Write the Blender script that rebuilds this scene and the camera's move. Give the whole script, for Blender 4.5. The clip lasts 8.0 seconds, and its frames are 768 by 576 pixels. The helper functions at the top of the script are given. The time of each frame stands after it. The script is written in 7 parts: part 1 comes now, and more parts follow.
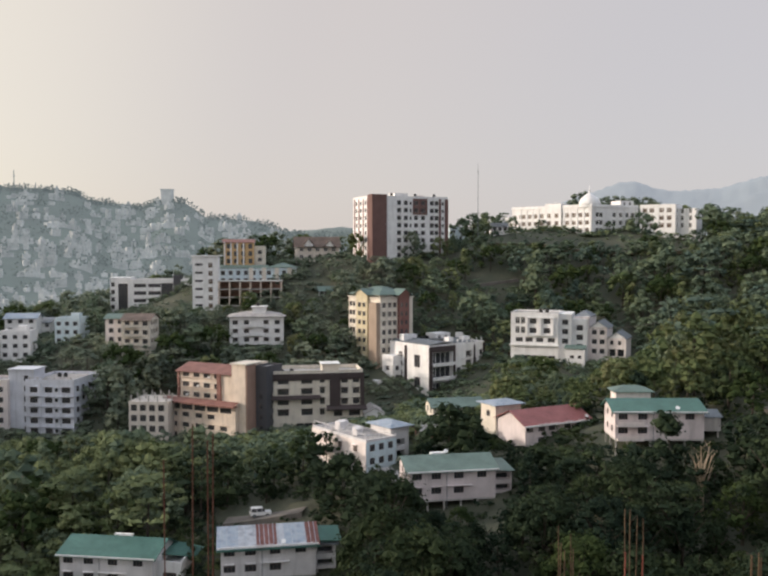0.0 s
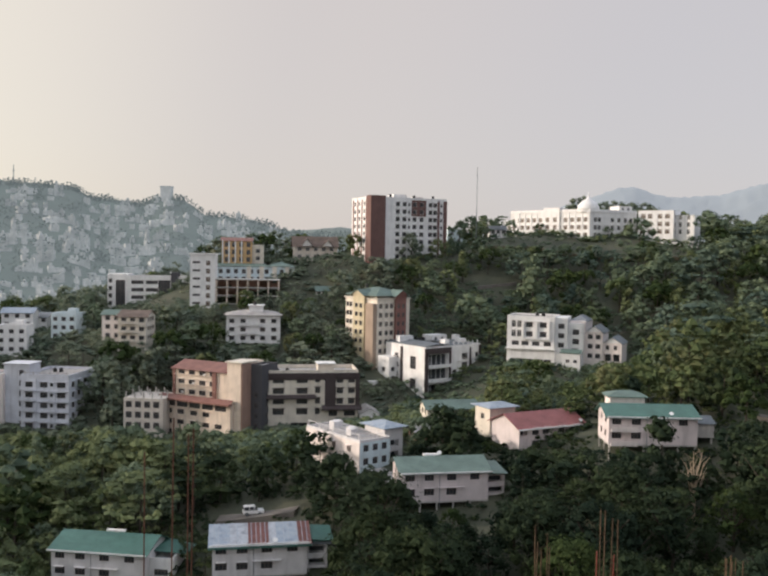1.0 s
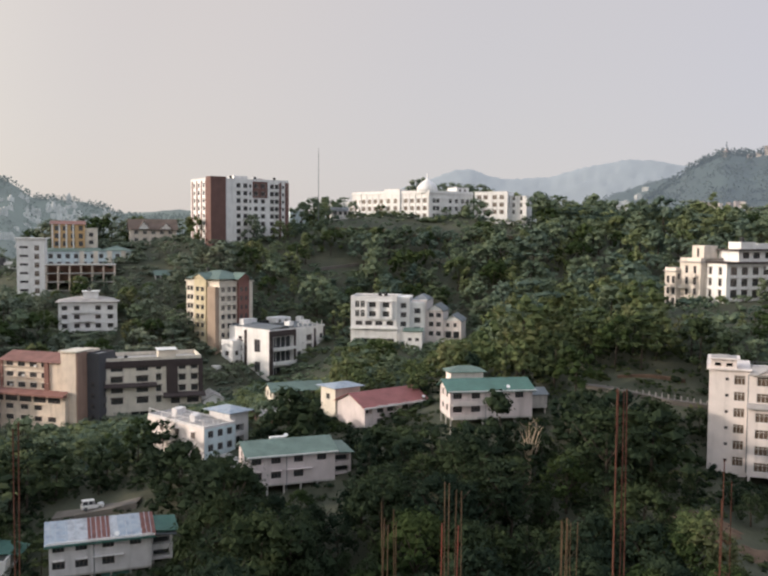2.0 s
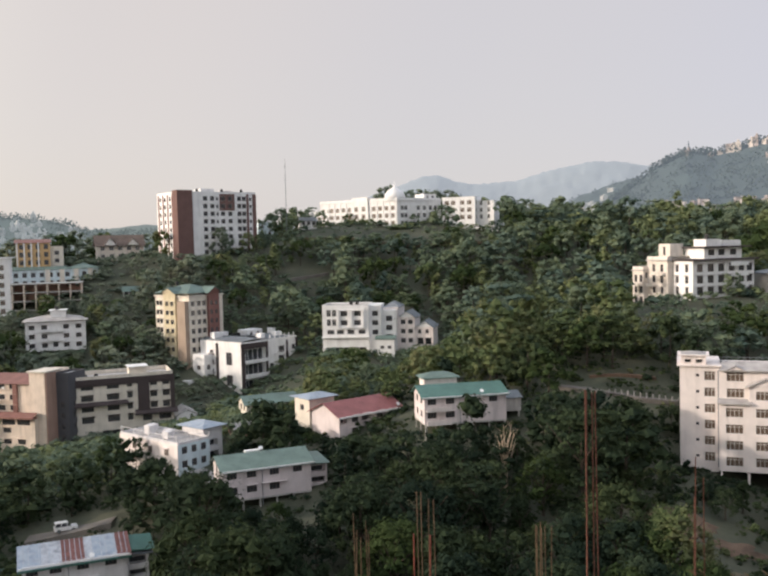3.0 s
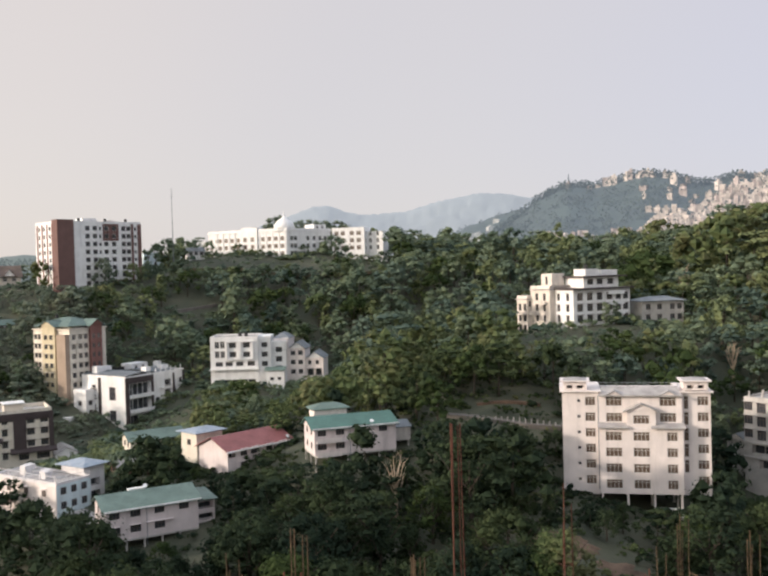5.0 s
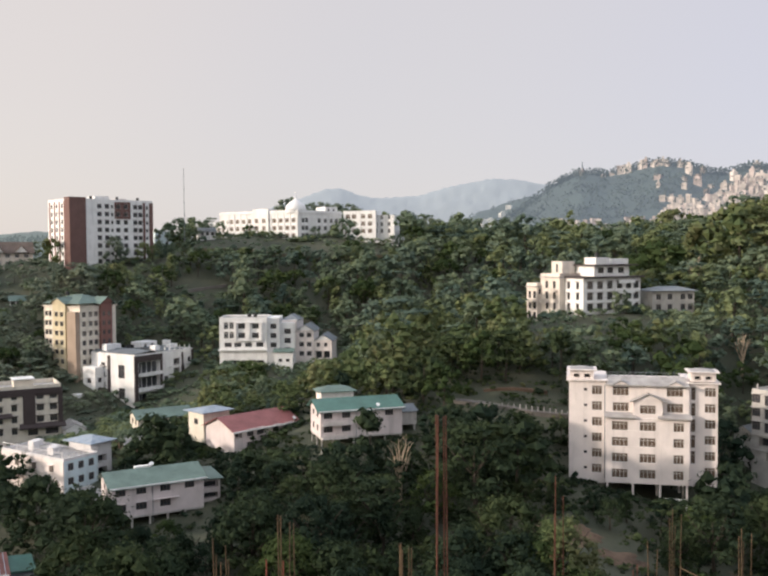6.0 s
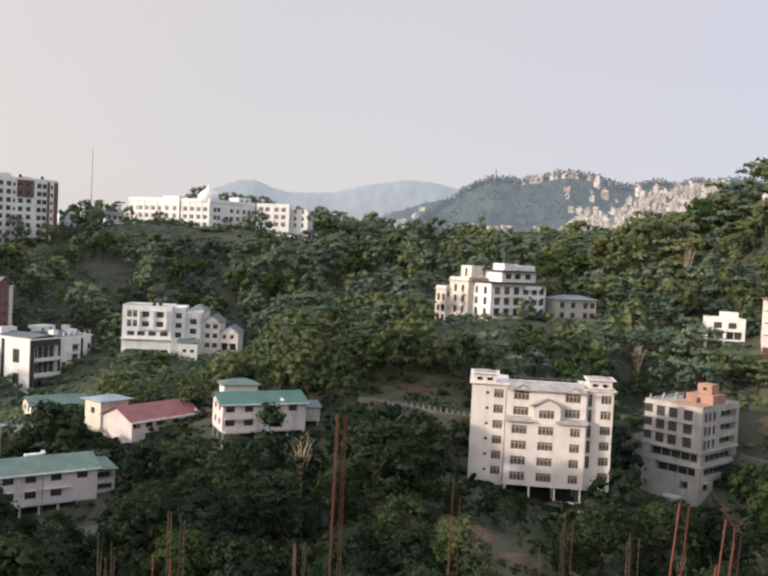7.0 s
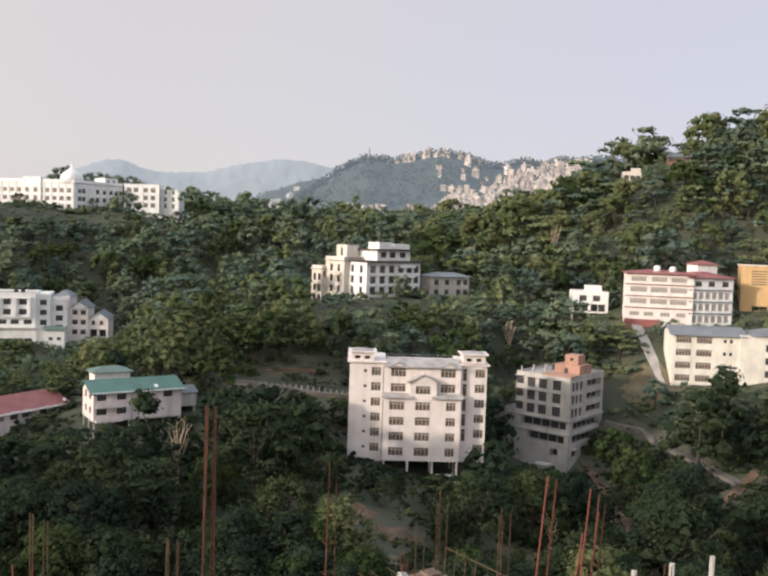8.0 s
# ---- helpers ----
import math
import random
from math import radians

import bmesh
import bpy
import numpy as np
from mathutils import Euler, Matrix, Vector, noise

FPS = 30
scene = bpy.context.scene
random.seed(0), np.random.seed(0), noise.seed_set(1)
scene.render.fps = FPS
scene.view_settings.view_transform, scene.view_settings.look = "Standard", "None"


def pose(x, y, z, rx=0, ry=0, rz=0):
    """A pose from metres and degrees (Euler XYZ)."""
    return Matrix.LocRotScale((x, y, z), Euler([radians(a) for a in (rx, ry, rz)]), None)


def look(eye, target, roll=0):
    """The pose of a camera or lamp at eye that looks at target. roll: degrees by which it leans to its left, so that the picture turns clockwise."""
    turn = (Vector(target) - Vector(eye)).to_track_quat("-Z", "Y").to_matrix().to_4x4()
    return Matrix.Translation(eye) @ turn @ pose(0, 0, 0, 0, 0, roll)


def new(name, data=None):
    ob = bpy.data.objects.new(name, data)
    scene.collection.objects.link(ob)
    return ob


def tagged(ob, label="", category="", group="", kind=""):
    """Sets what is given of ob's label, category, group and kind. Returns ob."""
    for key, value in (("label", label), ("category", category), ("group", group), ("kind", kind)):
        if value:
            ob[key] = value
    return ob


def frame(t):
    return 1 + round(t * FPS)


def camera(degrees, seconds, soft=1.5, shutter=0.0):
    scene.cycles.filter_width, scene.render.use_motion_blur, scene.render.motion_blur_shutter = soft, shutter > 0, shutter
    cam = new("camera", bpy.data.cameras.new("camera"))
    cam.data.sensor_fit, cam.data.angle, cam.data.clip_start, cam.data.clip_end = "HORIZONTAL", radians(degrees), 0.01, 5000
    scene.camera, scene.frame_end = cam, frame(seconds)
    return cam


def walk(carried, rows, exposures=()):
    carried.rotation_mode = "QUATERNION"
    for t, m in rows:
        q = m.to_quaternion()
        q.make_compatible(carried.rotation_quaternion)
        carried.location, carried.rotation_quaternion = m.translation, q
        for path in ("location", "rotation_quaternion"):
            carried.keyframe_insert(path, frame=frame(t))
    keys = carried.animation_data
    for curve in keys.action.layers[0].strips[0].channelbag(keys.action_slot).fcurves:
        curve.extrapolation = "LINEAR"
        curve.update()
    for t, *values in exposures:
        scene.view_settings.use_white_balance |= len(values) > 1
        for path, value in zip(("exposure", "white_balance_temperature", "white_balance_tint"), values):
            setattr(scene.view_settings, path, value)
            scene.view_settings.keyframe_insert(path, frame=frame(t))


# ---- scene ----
cam = camera(47.54, 8.0, soft=2.45)
# seconds, x, y, z, yaw, pitch, roll
PATH = [
    (0.0, -0.00, 0.00, 49.99, 0.00, -2.55, 0.06),
    (0.5, 0.17, -0.25, 50.00, -2.23, -1.94, -0.01),
    (1.0, 0.31, -0.27, 49.98, -0.08, -2.48, -0.98),
    (1.5, 0.29, -0.05, 49.93, -4.05, -4.54, 0.19),
    (2.0, 0.36, 0.02, 49.90, -10.38, -3.55, -0.41),
    (2.2, 0.32, 0.18, 50.06, -12.03, -2.58, -0.50),
    (3.3, 0.73, 0.25, 49.85, -11.64, -3.52, 2.34),
    (3.5, 0.82, 0.42, 49.94, -11.40, -4.89, 2.91),
    (4.0, 0.78, 0.05, 50.00, -17.21, -1.78, 2.02),
    (4.5, 0.80, -0.02, 50.05, -20.82, -2.23, 0.77),
    (5.0, 0.89, -0.04, 50.00, -19.55, -1.25, 1.57),
    (5.2, 0.67, 0.05, 50.07, -17.85, -1.26, -0.82),
    (6.3, 1.45, -0.05, 50.09, -19.39, -2.90, 0.89),
    (6.5, 1.36, -0.04, 50.03, -20.48, -3.21, 0.25),
    (7.0, 1.46, 0.19, 50.07, -24.55, -2.37, -2.79),
    (7.2, 1.58, 0.19, 50.02, -28.24, -3.48, -4.72),
    (7.5, 1.56, 0.32, 50.05, -29.72, -6.42, -4.46),
    (8.0, 1.64, 0.30, 50.18, -32.71, -3.39, -1.96),
]
walk(cam, [(t, pose(x, y, z, 90 + p, r, yaw)) for t, x, y, z, yaw, p, r in PATH], [(0.0, 0.0), (2.0, 0.05), (3.4, 0.17), (8.0, 0.22)])

# ---- sky and sun: late afternoon haze, sun low on the west side ----
SUN_AZ, SUN_EL = radians(-86), radians(15)
TO_SUN = Vector((math.sin(SUN_AZ) * math.cos(SUN_EL), math.cos(SUN_AZ) * math.cos(SUN_EL), math.sin(SUN_EL)))
world = bpy.data.worlds.new("sky")
world.use_nodes = True
scene.world = world
wn, wl = world.node_tree.nodes, world.node_tree.links
wn.clear()
sky = wn.new("ShaderNodeTexSky")
sky.sky_type = "NISHITA"
sky.sun_disc = False
sky.sun_elevation, sky.sun_rotation = SUN_EL, SUN_AZ
sky.dust_density, sky.air_density = 1.5, 1.0
tc = wn.new("ShaderNodeTexCoord")
dot = wn.new("ShaderNodeVectorMath")
dot.operation = "DOT_PRODUCT"
dot.inputs[1].default_value = TO_SUN
wl.new(tc.outputs["Generated"], dot.inputs[0])
mr = wn.new("ShaderNodeMapRange")
mr.inputs["From Min"].default_value, mr.inputs["From Max"].default_value = -1, 1
wl.new(dot.outputs["Value"], mr.inputs["Value"])
ramp = wn.new("ShaderNodeValToRGB")
ramp.color_ramp.interpolation = "EASE"
HAZE = [(0.02, (0.60, 0.62, 0.76)), (0.14, (0.505, 0.495, 0.57)), (0.4, (0.555, 0.525, 0.54)), (0.6, (0.61, 0.555, 0.535)), (0.79, (0.79, 0.715, 0.615)), (0.93, (1.4, 1.25, 1.05)), (1.0, (3.0, 2.5, 2.0))]
while len(ramp.color_ramp.elements) < len(HAZE):
    ramp.color_ramp.elements.new(0.5)
for e, (p, c) in zip(ramp.color_ramp.elements, HAZE):
    e.position, e.color = p, (*c, 1)
wl.new(mr.outputs[0], ramp.inputs[0])
bg_sky, bg_haze, add, wout = wn.new("ShaderNodeBackground"), wn.new("ShaderNodeBackground"), wn.new("ShaderNodeAddShader"), wn.new("ShaderNodeOutputWorld")
bg_sky.inputs["Strength"].default_value = 0.02
wl.new(sky.outputs[0], bg_sky.inputs[0])
# overhead, above the view, the sky is brightened and blued to fill shade
sep, zenith_fill = wn.new("ShaderNodeSeparateXYZ"), wn.new("ShaderNodeMapRange")
wl.new(tc.outputs["Generated"], sep.inputs[0])
wl.new(sep.outputs["Z"], zenith_fill.inputs["Value"])
zenith_fill.interpolation_type = "SMOOTHSTEP"
zenith_fill.inputs["From Min"].default_value, zenith_fill.inputs["From Max"].default_value = 0.28, 0.75
zenith_fill.inputs["To Min"].default_value, zenith_fill.inputs["To Max"].default_value = 0.0, 1.0
blue = wn.new("ShaderNodeMix")
blue.data_type = "RGBA"
blue.inputs[7].default_value = (0.80, 0.85, 0.95, 1)
wl.new(zenith_fill.outputs[0], blue.inputs["Factor"])
wl.new(ramp.outputs[0], blue.inputs[6])
wl.new(blue.outputs[2], bg_haze.inputs[0])
wl.new(bg_sky.outputs[0], add.inputs[0])
wl.new(bg_haze.outputs[0], add.inputs[1])
wl.new(add.outputs[0], wout.inputs[0])
sun = new("sun", bpy.data.lights.new("sun", "SUN"))
sun.data.energy, sun.data.angle, sun.data.color = 3.2, radians(2.5), (1.0, 0.85, 0.72)
sun.matrix_world = look((0, 0, 0), -TO_SUN)


# ---- materials ----
def mat(name, col, rough=0.85, var=0.16, scale=0.35, fine=6.0, bump=0.15, streak=0.0, metal=0.0, glow=None, col2=None):
    """A weathered surface: base colour varied at two scales, optional rain streaks, fine relief."""
    m = bpy.data.materials.new(name)
    m.use_nodes = True
    n, l = m.node_tree.nodes, m.node_tree.links
    bs = n["Principled BSDF"]
    geo = n.new("ShaderNodeNewGeometry")
    big, small, mix = n.new("ShaderNodeTexNoise"), n.new("ShaderNodeTexNoise"), n.new("ShaderNodeMix")
    big.inputs["Scale"].default_value, small.inputs["Scale"].default_value = scale, fine
    big.inputs["Detail"].default_value, small.inputs["Detail"].default_value = 3, 3
    for t in (big, small):
        l.new(geo.outputs["Position"], t.inputs["Vector"])
    s = n.new("ShaderNodeMath")
    s.operation = "MULTIPLY_ADD"
    s.inputs[1].default_value = 0.45
    l.new(small.outputs[0], s.inputs[0])
    l.new(big.outputs[0], s.inputs[2])
    r = n.new("ShaderNodeMapRange")
    r.inputs["From Min"].default_value, r.inputs["From Max"].default_value = 0.45, 1.0
    l.new(s.outputs[0], r.inputs["Value"])
    mix.data_type = "RGBA"
    a = col2 or [c * (1 - var) for c in col]
    b = [min(1, c * (1 + var * 0.5)) for c in col]
    mix.inputs[6].default_value, mix.inputs[7].default_value = (*a, 1), (*b, 1)
    l.new(r.outputs[0], mix.inputs["Factor"])
    out = mix.outputs[2]
    if streak:
        mp, st, mx, rr = n.new("ShaderNodeMapping"), n.new("ShaderNodeTexNoise"), n.new("ShaderNodeMix"), n.new("ShaderNodeMapRange")
        mp.inputs["Scale"].default_value = (0.9, 0.9, 0.1)
        st.inputs["Scale"].default_value, st.inputs["Detail"].default_value = 1.0, 5
        l.new(geo.outputs["Position"], mp.inputs["Vector"])
        l.new(mp.outputs[0], st.inputs["Vector"])
        rr.inputs["From Min"].default_value, rr.inputs["From Max"].default_value = 0.52, 0.75
        rr.inputs["To Max"].default_value = streak
        l.new(st.outputs[0], rr.inputs["Value"])
        mx.data_type = "RGBA"
        l.new(rr.outputs[0], mx.inputs["Factor"])
        l.new(out, mx.inputs[6])
        mx.inputs[7].default_value = (*[c * 0.45 for c in col], 1)
        out = mx.outputs[2]
    l.new(out, bs.inputs["Base Color"])
    bs.inputs["Roughness"].default_value, bs.inputs["Metallic"].default_value = rough, metal
    bs.inputs["Specular IOR Level"].default_value = 0.3
    if bump:
        bp = n.new("ShaderNodeBump")
        bp.inputs["Strength"].default_value, bp.inputs["Distance"].default_value = bump, 0.1
        l.new(small.outputs[0], bp.inputs["Height"])
        l.new(bp.outputs[0], bs.inputs["Normal"])
    # glow: distance haze put in as emission
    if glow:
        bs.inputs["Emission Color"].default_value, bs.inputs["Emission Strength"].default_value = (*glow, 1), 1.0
    return m


def leaf_mat(name, dark, mid, light, scale=0.11):
    m = bpy.data.materials.new(name)
    m.use_nodes = True
    n, l = m.node_tree.nodes, m.node_tree.links
    bs, out = n["Principled BSDF"], n["Material Output"]
    geo, a, b = n.new("ShaderNodeNewGeometry"), n.new("ShaderNodeTexNoise"), n.new("ShaderNodeTexNoise")
    a.inputs["Scale"].default_value, b.inputs["Scale"].default_value = scale, 1.7
    a.inputs["Detail"].default_value = 1.5
    for t in (a, b):
        l.new(geo.outputs["Position"], t.inputs["Vector"])
    s = n.new("ShaderNodeMath")
    s.operation = "MULTIPLY_ADD"
    s.inputs[1].default_value = 0.14
    l.new(b.outputs[0], s.inputs[0])
    l.new(a.outputs[0], s.inputs[2])
    s2 = n.new("ShaderNodeMath")
    s2.operation = "MULTIPLY_ADD"
    s2.inputs[1].default_value = 0.16
    l.new(geo.outputs["Random Per Island"], s2.inputs[0])
    l.new(s.outputs[0], s2.inputs[2])
    rp = n.new("ShaderNodeValToRGB")
    e = rp.color_ramp.elements
    e.new(0.5)
    for el, p, c in zip(e, (0.46, 0.64, 0.84), (dark, mid, light)):
        el.position, el.color = p, (*c, 1)
    l.new(s2.outputs[0], rp.inputs[0])
    l.new(rp.outputs[0], bs.inputs["Base Color"])
    bs.inputs["Roughness"].default_value, bs.inputs["Specular IOR Level"].default_value = 0.8, 0.08
    tr, mx = n.new("ShaderNodeBsdfTranslucent"), n.new("ShaderNodeMixShader")
    l.new(rp.outputs[0], tr.inputs[0])
    mx.inputs[0].default_value = 0.3
    l.new(bs.outputs[0], mx.inputs[1])
    l.new(tr.outputs[0], mx.inputs[2])
    l.new(mx.outputs[0], out.inputs[0])
    return m


def plain(name, col, rough=0.3, metal=0.0, spec=0.5):
    m = bpy.data.materials.new(name)
    m.use_nodes = True
    b = m.node_tree.nodes["Principled BSDF"]
    b.inputs["Base Color"].default_value = (*col, 1)
    b.inputs["Roughness"].default_value, b.inputs["Metallic"].default_value, b.inputs["Specular IOR Level"].default_value = rough, metal, spec
    return m


WHITE = mat("white_paint", (0.80, 0.795, 0.79), var=0.14, streak=0.35)
# pink and white paints darkened for the shade on the valley houses
SHADEPINK = mat("shaded_pink_paint", (0.66, 0.59, 0.585), var=0.18, streak=0.45)
SHADEWHITE = mat("shaded_white_paint", (0.68, 0.665, 0.67), var=0.18, streak=0.45)
# white walls of the western block, their bluish shade put into the paint
SHADEBLUE = mat("shade_blue_white_paint", (0.62, 0.64, 0.70), var=0.18, streak=0.4)
SAND = mat("sand_paint", (0.68, 0.62, 0.56), var=0.2, streak=0.45)
PINKISH = mat("pink_white_paint", (0.77, 0.70, 0.67), var=0.15, streak=0.35)
IVORY = mat("ivory_paint", (0.73, 0.70, 0.63), var=0.2, streak=0.4)
PALE_PANE = plain("pale_window_glass", (0.30, 0.27, 0.25), 0.3)
CREAM = mat("cream_paint", (0.70, 0.645, 0.56), var=0.2, streak=0.45)
PEACH = mat("peach_paint", (0.74, 0.63, 0.53), var=0.2, streak=0.4)
YELLOW = mat("yellow_paint", (0.57, 0.50, 0.35), streak=0.35)
ORANGE = mat("orange_paint", (0.58, 0.39, 0.20), streak=0.2)
PALEBLUE = mat("pale_blue_paint", (0.60, 0.70, 0.74), streak=0.3)
BROWN = mat("brown_cladding", (0.17, 0.10, 0.09), streak=0.2)
# brown for the shaded side of the peach stair tower
SHADEBROWN = mat("shaded_brown_plaster", (0.38, 0.25, 0.20), streak=0.3)
OLDTILE = mat("grey_brown_tile", (0.17, 0.13, 0.11), var=0.4, streak=0.3)
TANPIER = mat("tan_plaster", (0.36, 0.28, 0.22), streak=0.3)
DARKTRIM = mat("dark_trim", (0.07, 0.055, 0.055), streak=0.15)
REDTRIM = mat("red_brown_trim", (0.22, 0.11, 0.095), streak=0.2)
# office cladding, also the shade colour of the peach block's rear wing
GREYCLADSHADE = mat("dark_grey_clad_and_shade", (0.09, 0.09, 0.10))
CONC = mat("raw_concrete", (0.46, 0.44, 0.415), var=0.3, streak=0.5, bump=0.3)
ROOFSLAB = mat("roof_concrete", (0.40, 0.38, 0.37), var=0.35, scale=0.5)
BRICK = mat("raw_brickwork", (0.42, 0.25, 0.19), var=0.3)
GREENROOF = mat("green_metal_sheet", (0.075, 0.165, 0.14), rough=0.5, var=0.3, streak=0.4)
DULLGREEN = mat("faded_green_sheet", (0.135, 0.195, 0.172), rough=0.55, var=0.3, streak=0.4)
REDROOF = mat("red_metal_sheet", (0.31, 0.115, 0.112), rough=0.55, var=0.3, streak=0.4)
MAROON = mat("maroon_metal_sheet", (0.25, 0.125, 0.105), rough=0.6, var=0.3, streak=0.4)
BLUESHEET = mat("blue_grey_sheet", (0.21, 0.27, 0.35), rough=0.5, scale=0.8, streak=0.5, col2=(0.36, 0.40, 0.45))
RUSTSHEET = mat("rusted_sheet", (0.17, 0.075, 0.068), rough=0.7, var=0.4, scale=0.8, streak=0.5)
ZINC = mat("bare_zinc_sheet", (0.40, 0.43, 0.48), rough=0.45, var=0.4, scale=0.8, streak=0.7)
GREYROOF = mat("grey_sheet", (0.20, 0.22, 0.24), rough=0.55, var=0.3, streak=0.3)
FRAME = mat("window_frame_paint", (0.55, 0.53, 0.50), fine=12)
DFRAME = mat("dark_window_frame", (0.15, 0.125, 0.115), fine=12)
GLASS = plain("window_glass", (0.05, 0.054, 0.062), 0.12, spec=0.8)
TAN_GLASS = plain("warm_window_glass", (0.13, 0.095, 0.075), 0.2)
RUST = mat("rusted_steel", (0.12, 0.052, 0.036), rough=0.75, var=0.4, scale=2, fine=30, metal=0.3)
OCHRE = mat("ochre_rusted_steel", (0.11, 0.075, 0.045), rough=0.75, var=0.4, scale=2, fine=30, metal=0.3)
REDSTEEL = mat("red_oxide_steel", (0.17, 0.05, 0.034), rough=0.6, var=0.3, scale=2, fine=30)
MORTAR = mat("weathered_parapet", (0.215, 0.155, 0.115), var=0.75, scale=2.5, fine=16, bump=0.6)
WATER = mat("muddy_water", (0.06, 0.037, 0.029), rough=0.06, var=0.25, scale=0.6, fine=2.0, bump=0.03)
NET = mat("green_net", (0.03, 0.30, 0.16), rough=0.6, var=0.9, scale=6, fine=24, bump=0.8)
SACK = mat("pale_sacking", (0.42, 0.42, 0.41), var=0.7, scale=7, fine=20, bump=0.6)
SOIL = mat("hill_ground", (0.075, 0.075, 0.052), var=0.5, scale=0.08, fine=1.2, bump=0.5, col2=(0.045, 0.056, 0.038))
BARE = mat("bare_red_soil", (0.15, 0.10, 0.07), var=0.6, scale=0.3, fine=2.0, bump=0.4)
GRASS = mat("dry_grass", (0.15, 0.125, 0.08), var=0.45, scale=0.25, fine=2.0, bump=0.4)
TAR = mat("worn_road", (0.17, 0.155, 0.14), var=0.3, scale=0.4, fine=3.0)
BARK = mat("bark", (0.06, 0.048, 0.038), var=0.4, scale=1.0, fine=8, bump=0.5)
PALEBARK = mat("pale_bark", (0.36, 0.29, 0.21), var=0.35, scale=1.0, fine=8, bump=0.5)
# near valley leaves darkened for its shade, woodland and slope leaves paled for haze
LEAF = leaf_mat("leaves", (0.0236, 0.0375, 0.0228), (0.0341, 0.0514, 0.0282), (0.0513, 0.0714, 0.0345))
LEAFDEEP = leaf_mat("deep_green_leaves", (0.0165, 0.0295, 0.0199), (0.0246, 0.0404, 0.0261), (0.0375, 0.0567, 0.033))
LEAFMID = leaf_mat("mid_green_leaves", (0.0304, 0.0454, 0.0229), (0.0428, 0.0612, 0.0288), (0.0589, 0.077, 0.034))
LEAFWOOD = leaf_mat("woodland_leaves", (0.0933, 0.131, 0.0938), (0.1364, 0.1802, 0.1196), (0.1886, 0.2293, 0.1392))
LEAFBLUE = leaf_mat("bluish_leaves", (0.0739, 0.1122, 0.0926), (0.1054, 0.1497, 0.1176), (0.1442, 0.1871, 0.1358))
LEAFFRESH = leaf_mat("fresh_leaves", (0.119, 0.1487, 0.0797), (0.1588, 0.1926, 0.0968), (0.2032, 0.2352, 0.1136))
LEAFPALE = leaf_mat("haze_paled_leaves", (0.1169, 0.1492, 0.1192), (0.1623, 0.1999, 0.149), (0.219, 0.2463, 0.1702))
LEAFDRY = leaf_mat("olive_leaves", (0.0748, 0.1069, 0.0486), (0.1123, 0.1401, 0.0613), (0.155, 0.1604, 0.0794))
LEAFLIME = leaf_mat("light_green_leaves", (0.03, 0.0492, 0.0195), (0.0432, 0.0672, 0.0249), (0.06, 0.084, 0.0304))
CARPAINT = plain("white_car_paint", (0.75, 0.75, 0.74), 0.25)
TYRE = plain("tyre_rubber", (0.03, 0.03, 0.03), 0.8)
# distance: air light added as emission to the far ridges, houses and trees
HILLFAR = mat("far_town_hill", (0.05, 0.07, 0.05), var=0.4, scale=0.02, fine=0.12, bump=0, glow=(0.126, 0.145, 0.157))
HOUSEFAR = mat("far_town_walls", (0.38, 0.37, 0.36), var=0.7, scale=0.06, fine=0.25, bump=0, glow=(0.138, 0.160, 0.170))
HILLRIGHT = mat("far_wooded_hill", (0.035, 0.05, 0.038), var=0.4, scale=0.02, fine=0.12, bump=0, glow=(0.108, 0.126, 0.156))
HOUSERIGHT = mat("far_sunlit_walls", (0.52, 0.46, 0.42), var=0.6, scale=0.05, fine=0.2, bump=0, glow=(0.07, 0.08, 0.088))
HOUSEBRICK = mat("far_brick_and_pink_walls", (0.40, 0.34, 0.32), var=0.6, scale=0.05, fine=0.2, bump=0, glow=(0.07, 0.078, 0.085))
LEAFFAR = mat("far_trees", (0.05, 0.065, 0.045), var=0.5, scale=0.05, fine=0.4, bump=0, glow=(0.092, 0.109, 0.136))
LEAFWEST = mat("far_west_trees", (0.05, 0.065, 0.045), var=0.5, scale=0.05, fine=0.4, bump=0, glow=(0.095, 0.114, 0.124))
MOUNTAIN = mat("haze_blue_mountain", (0.10, 0.12, 0.13), var=0.2, scale=0.003, fine=0.02, bump=0, glow=(0.265, 0.278, 0.305))


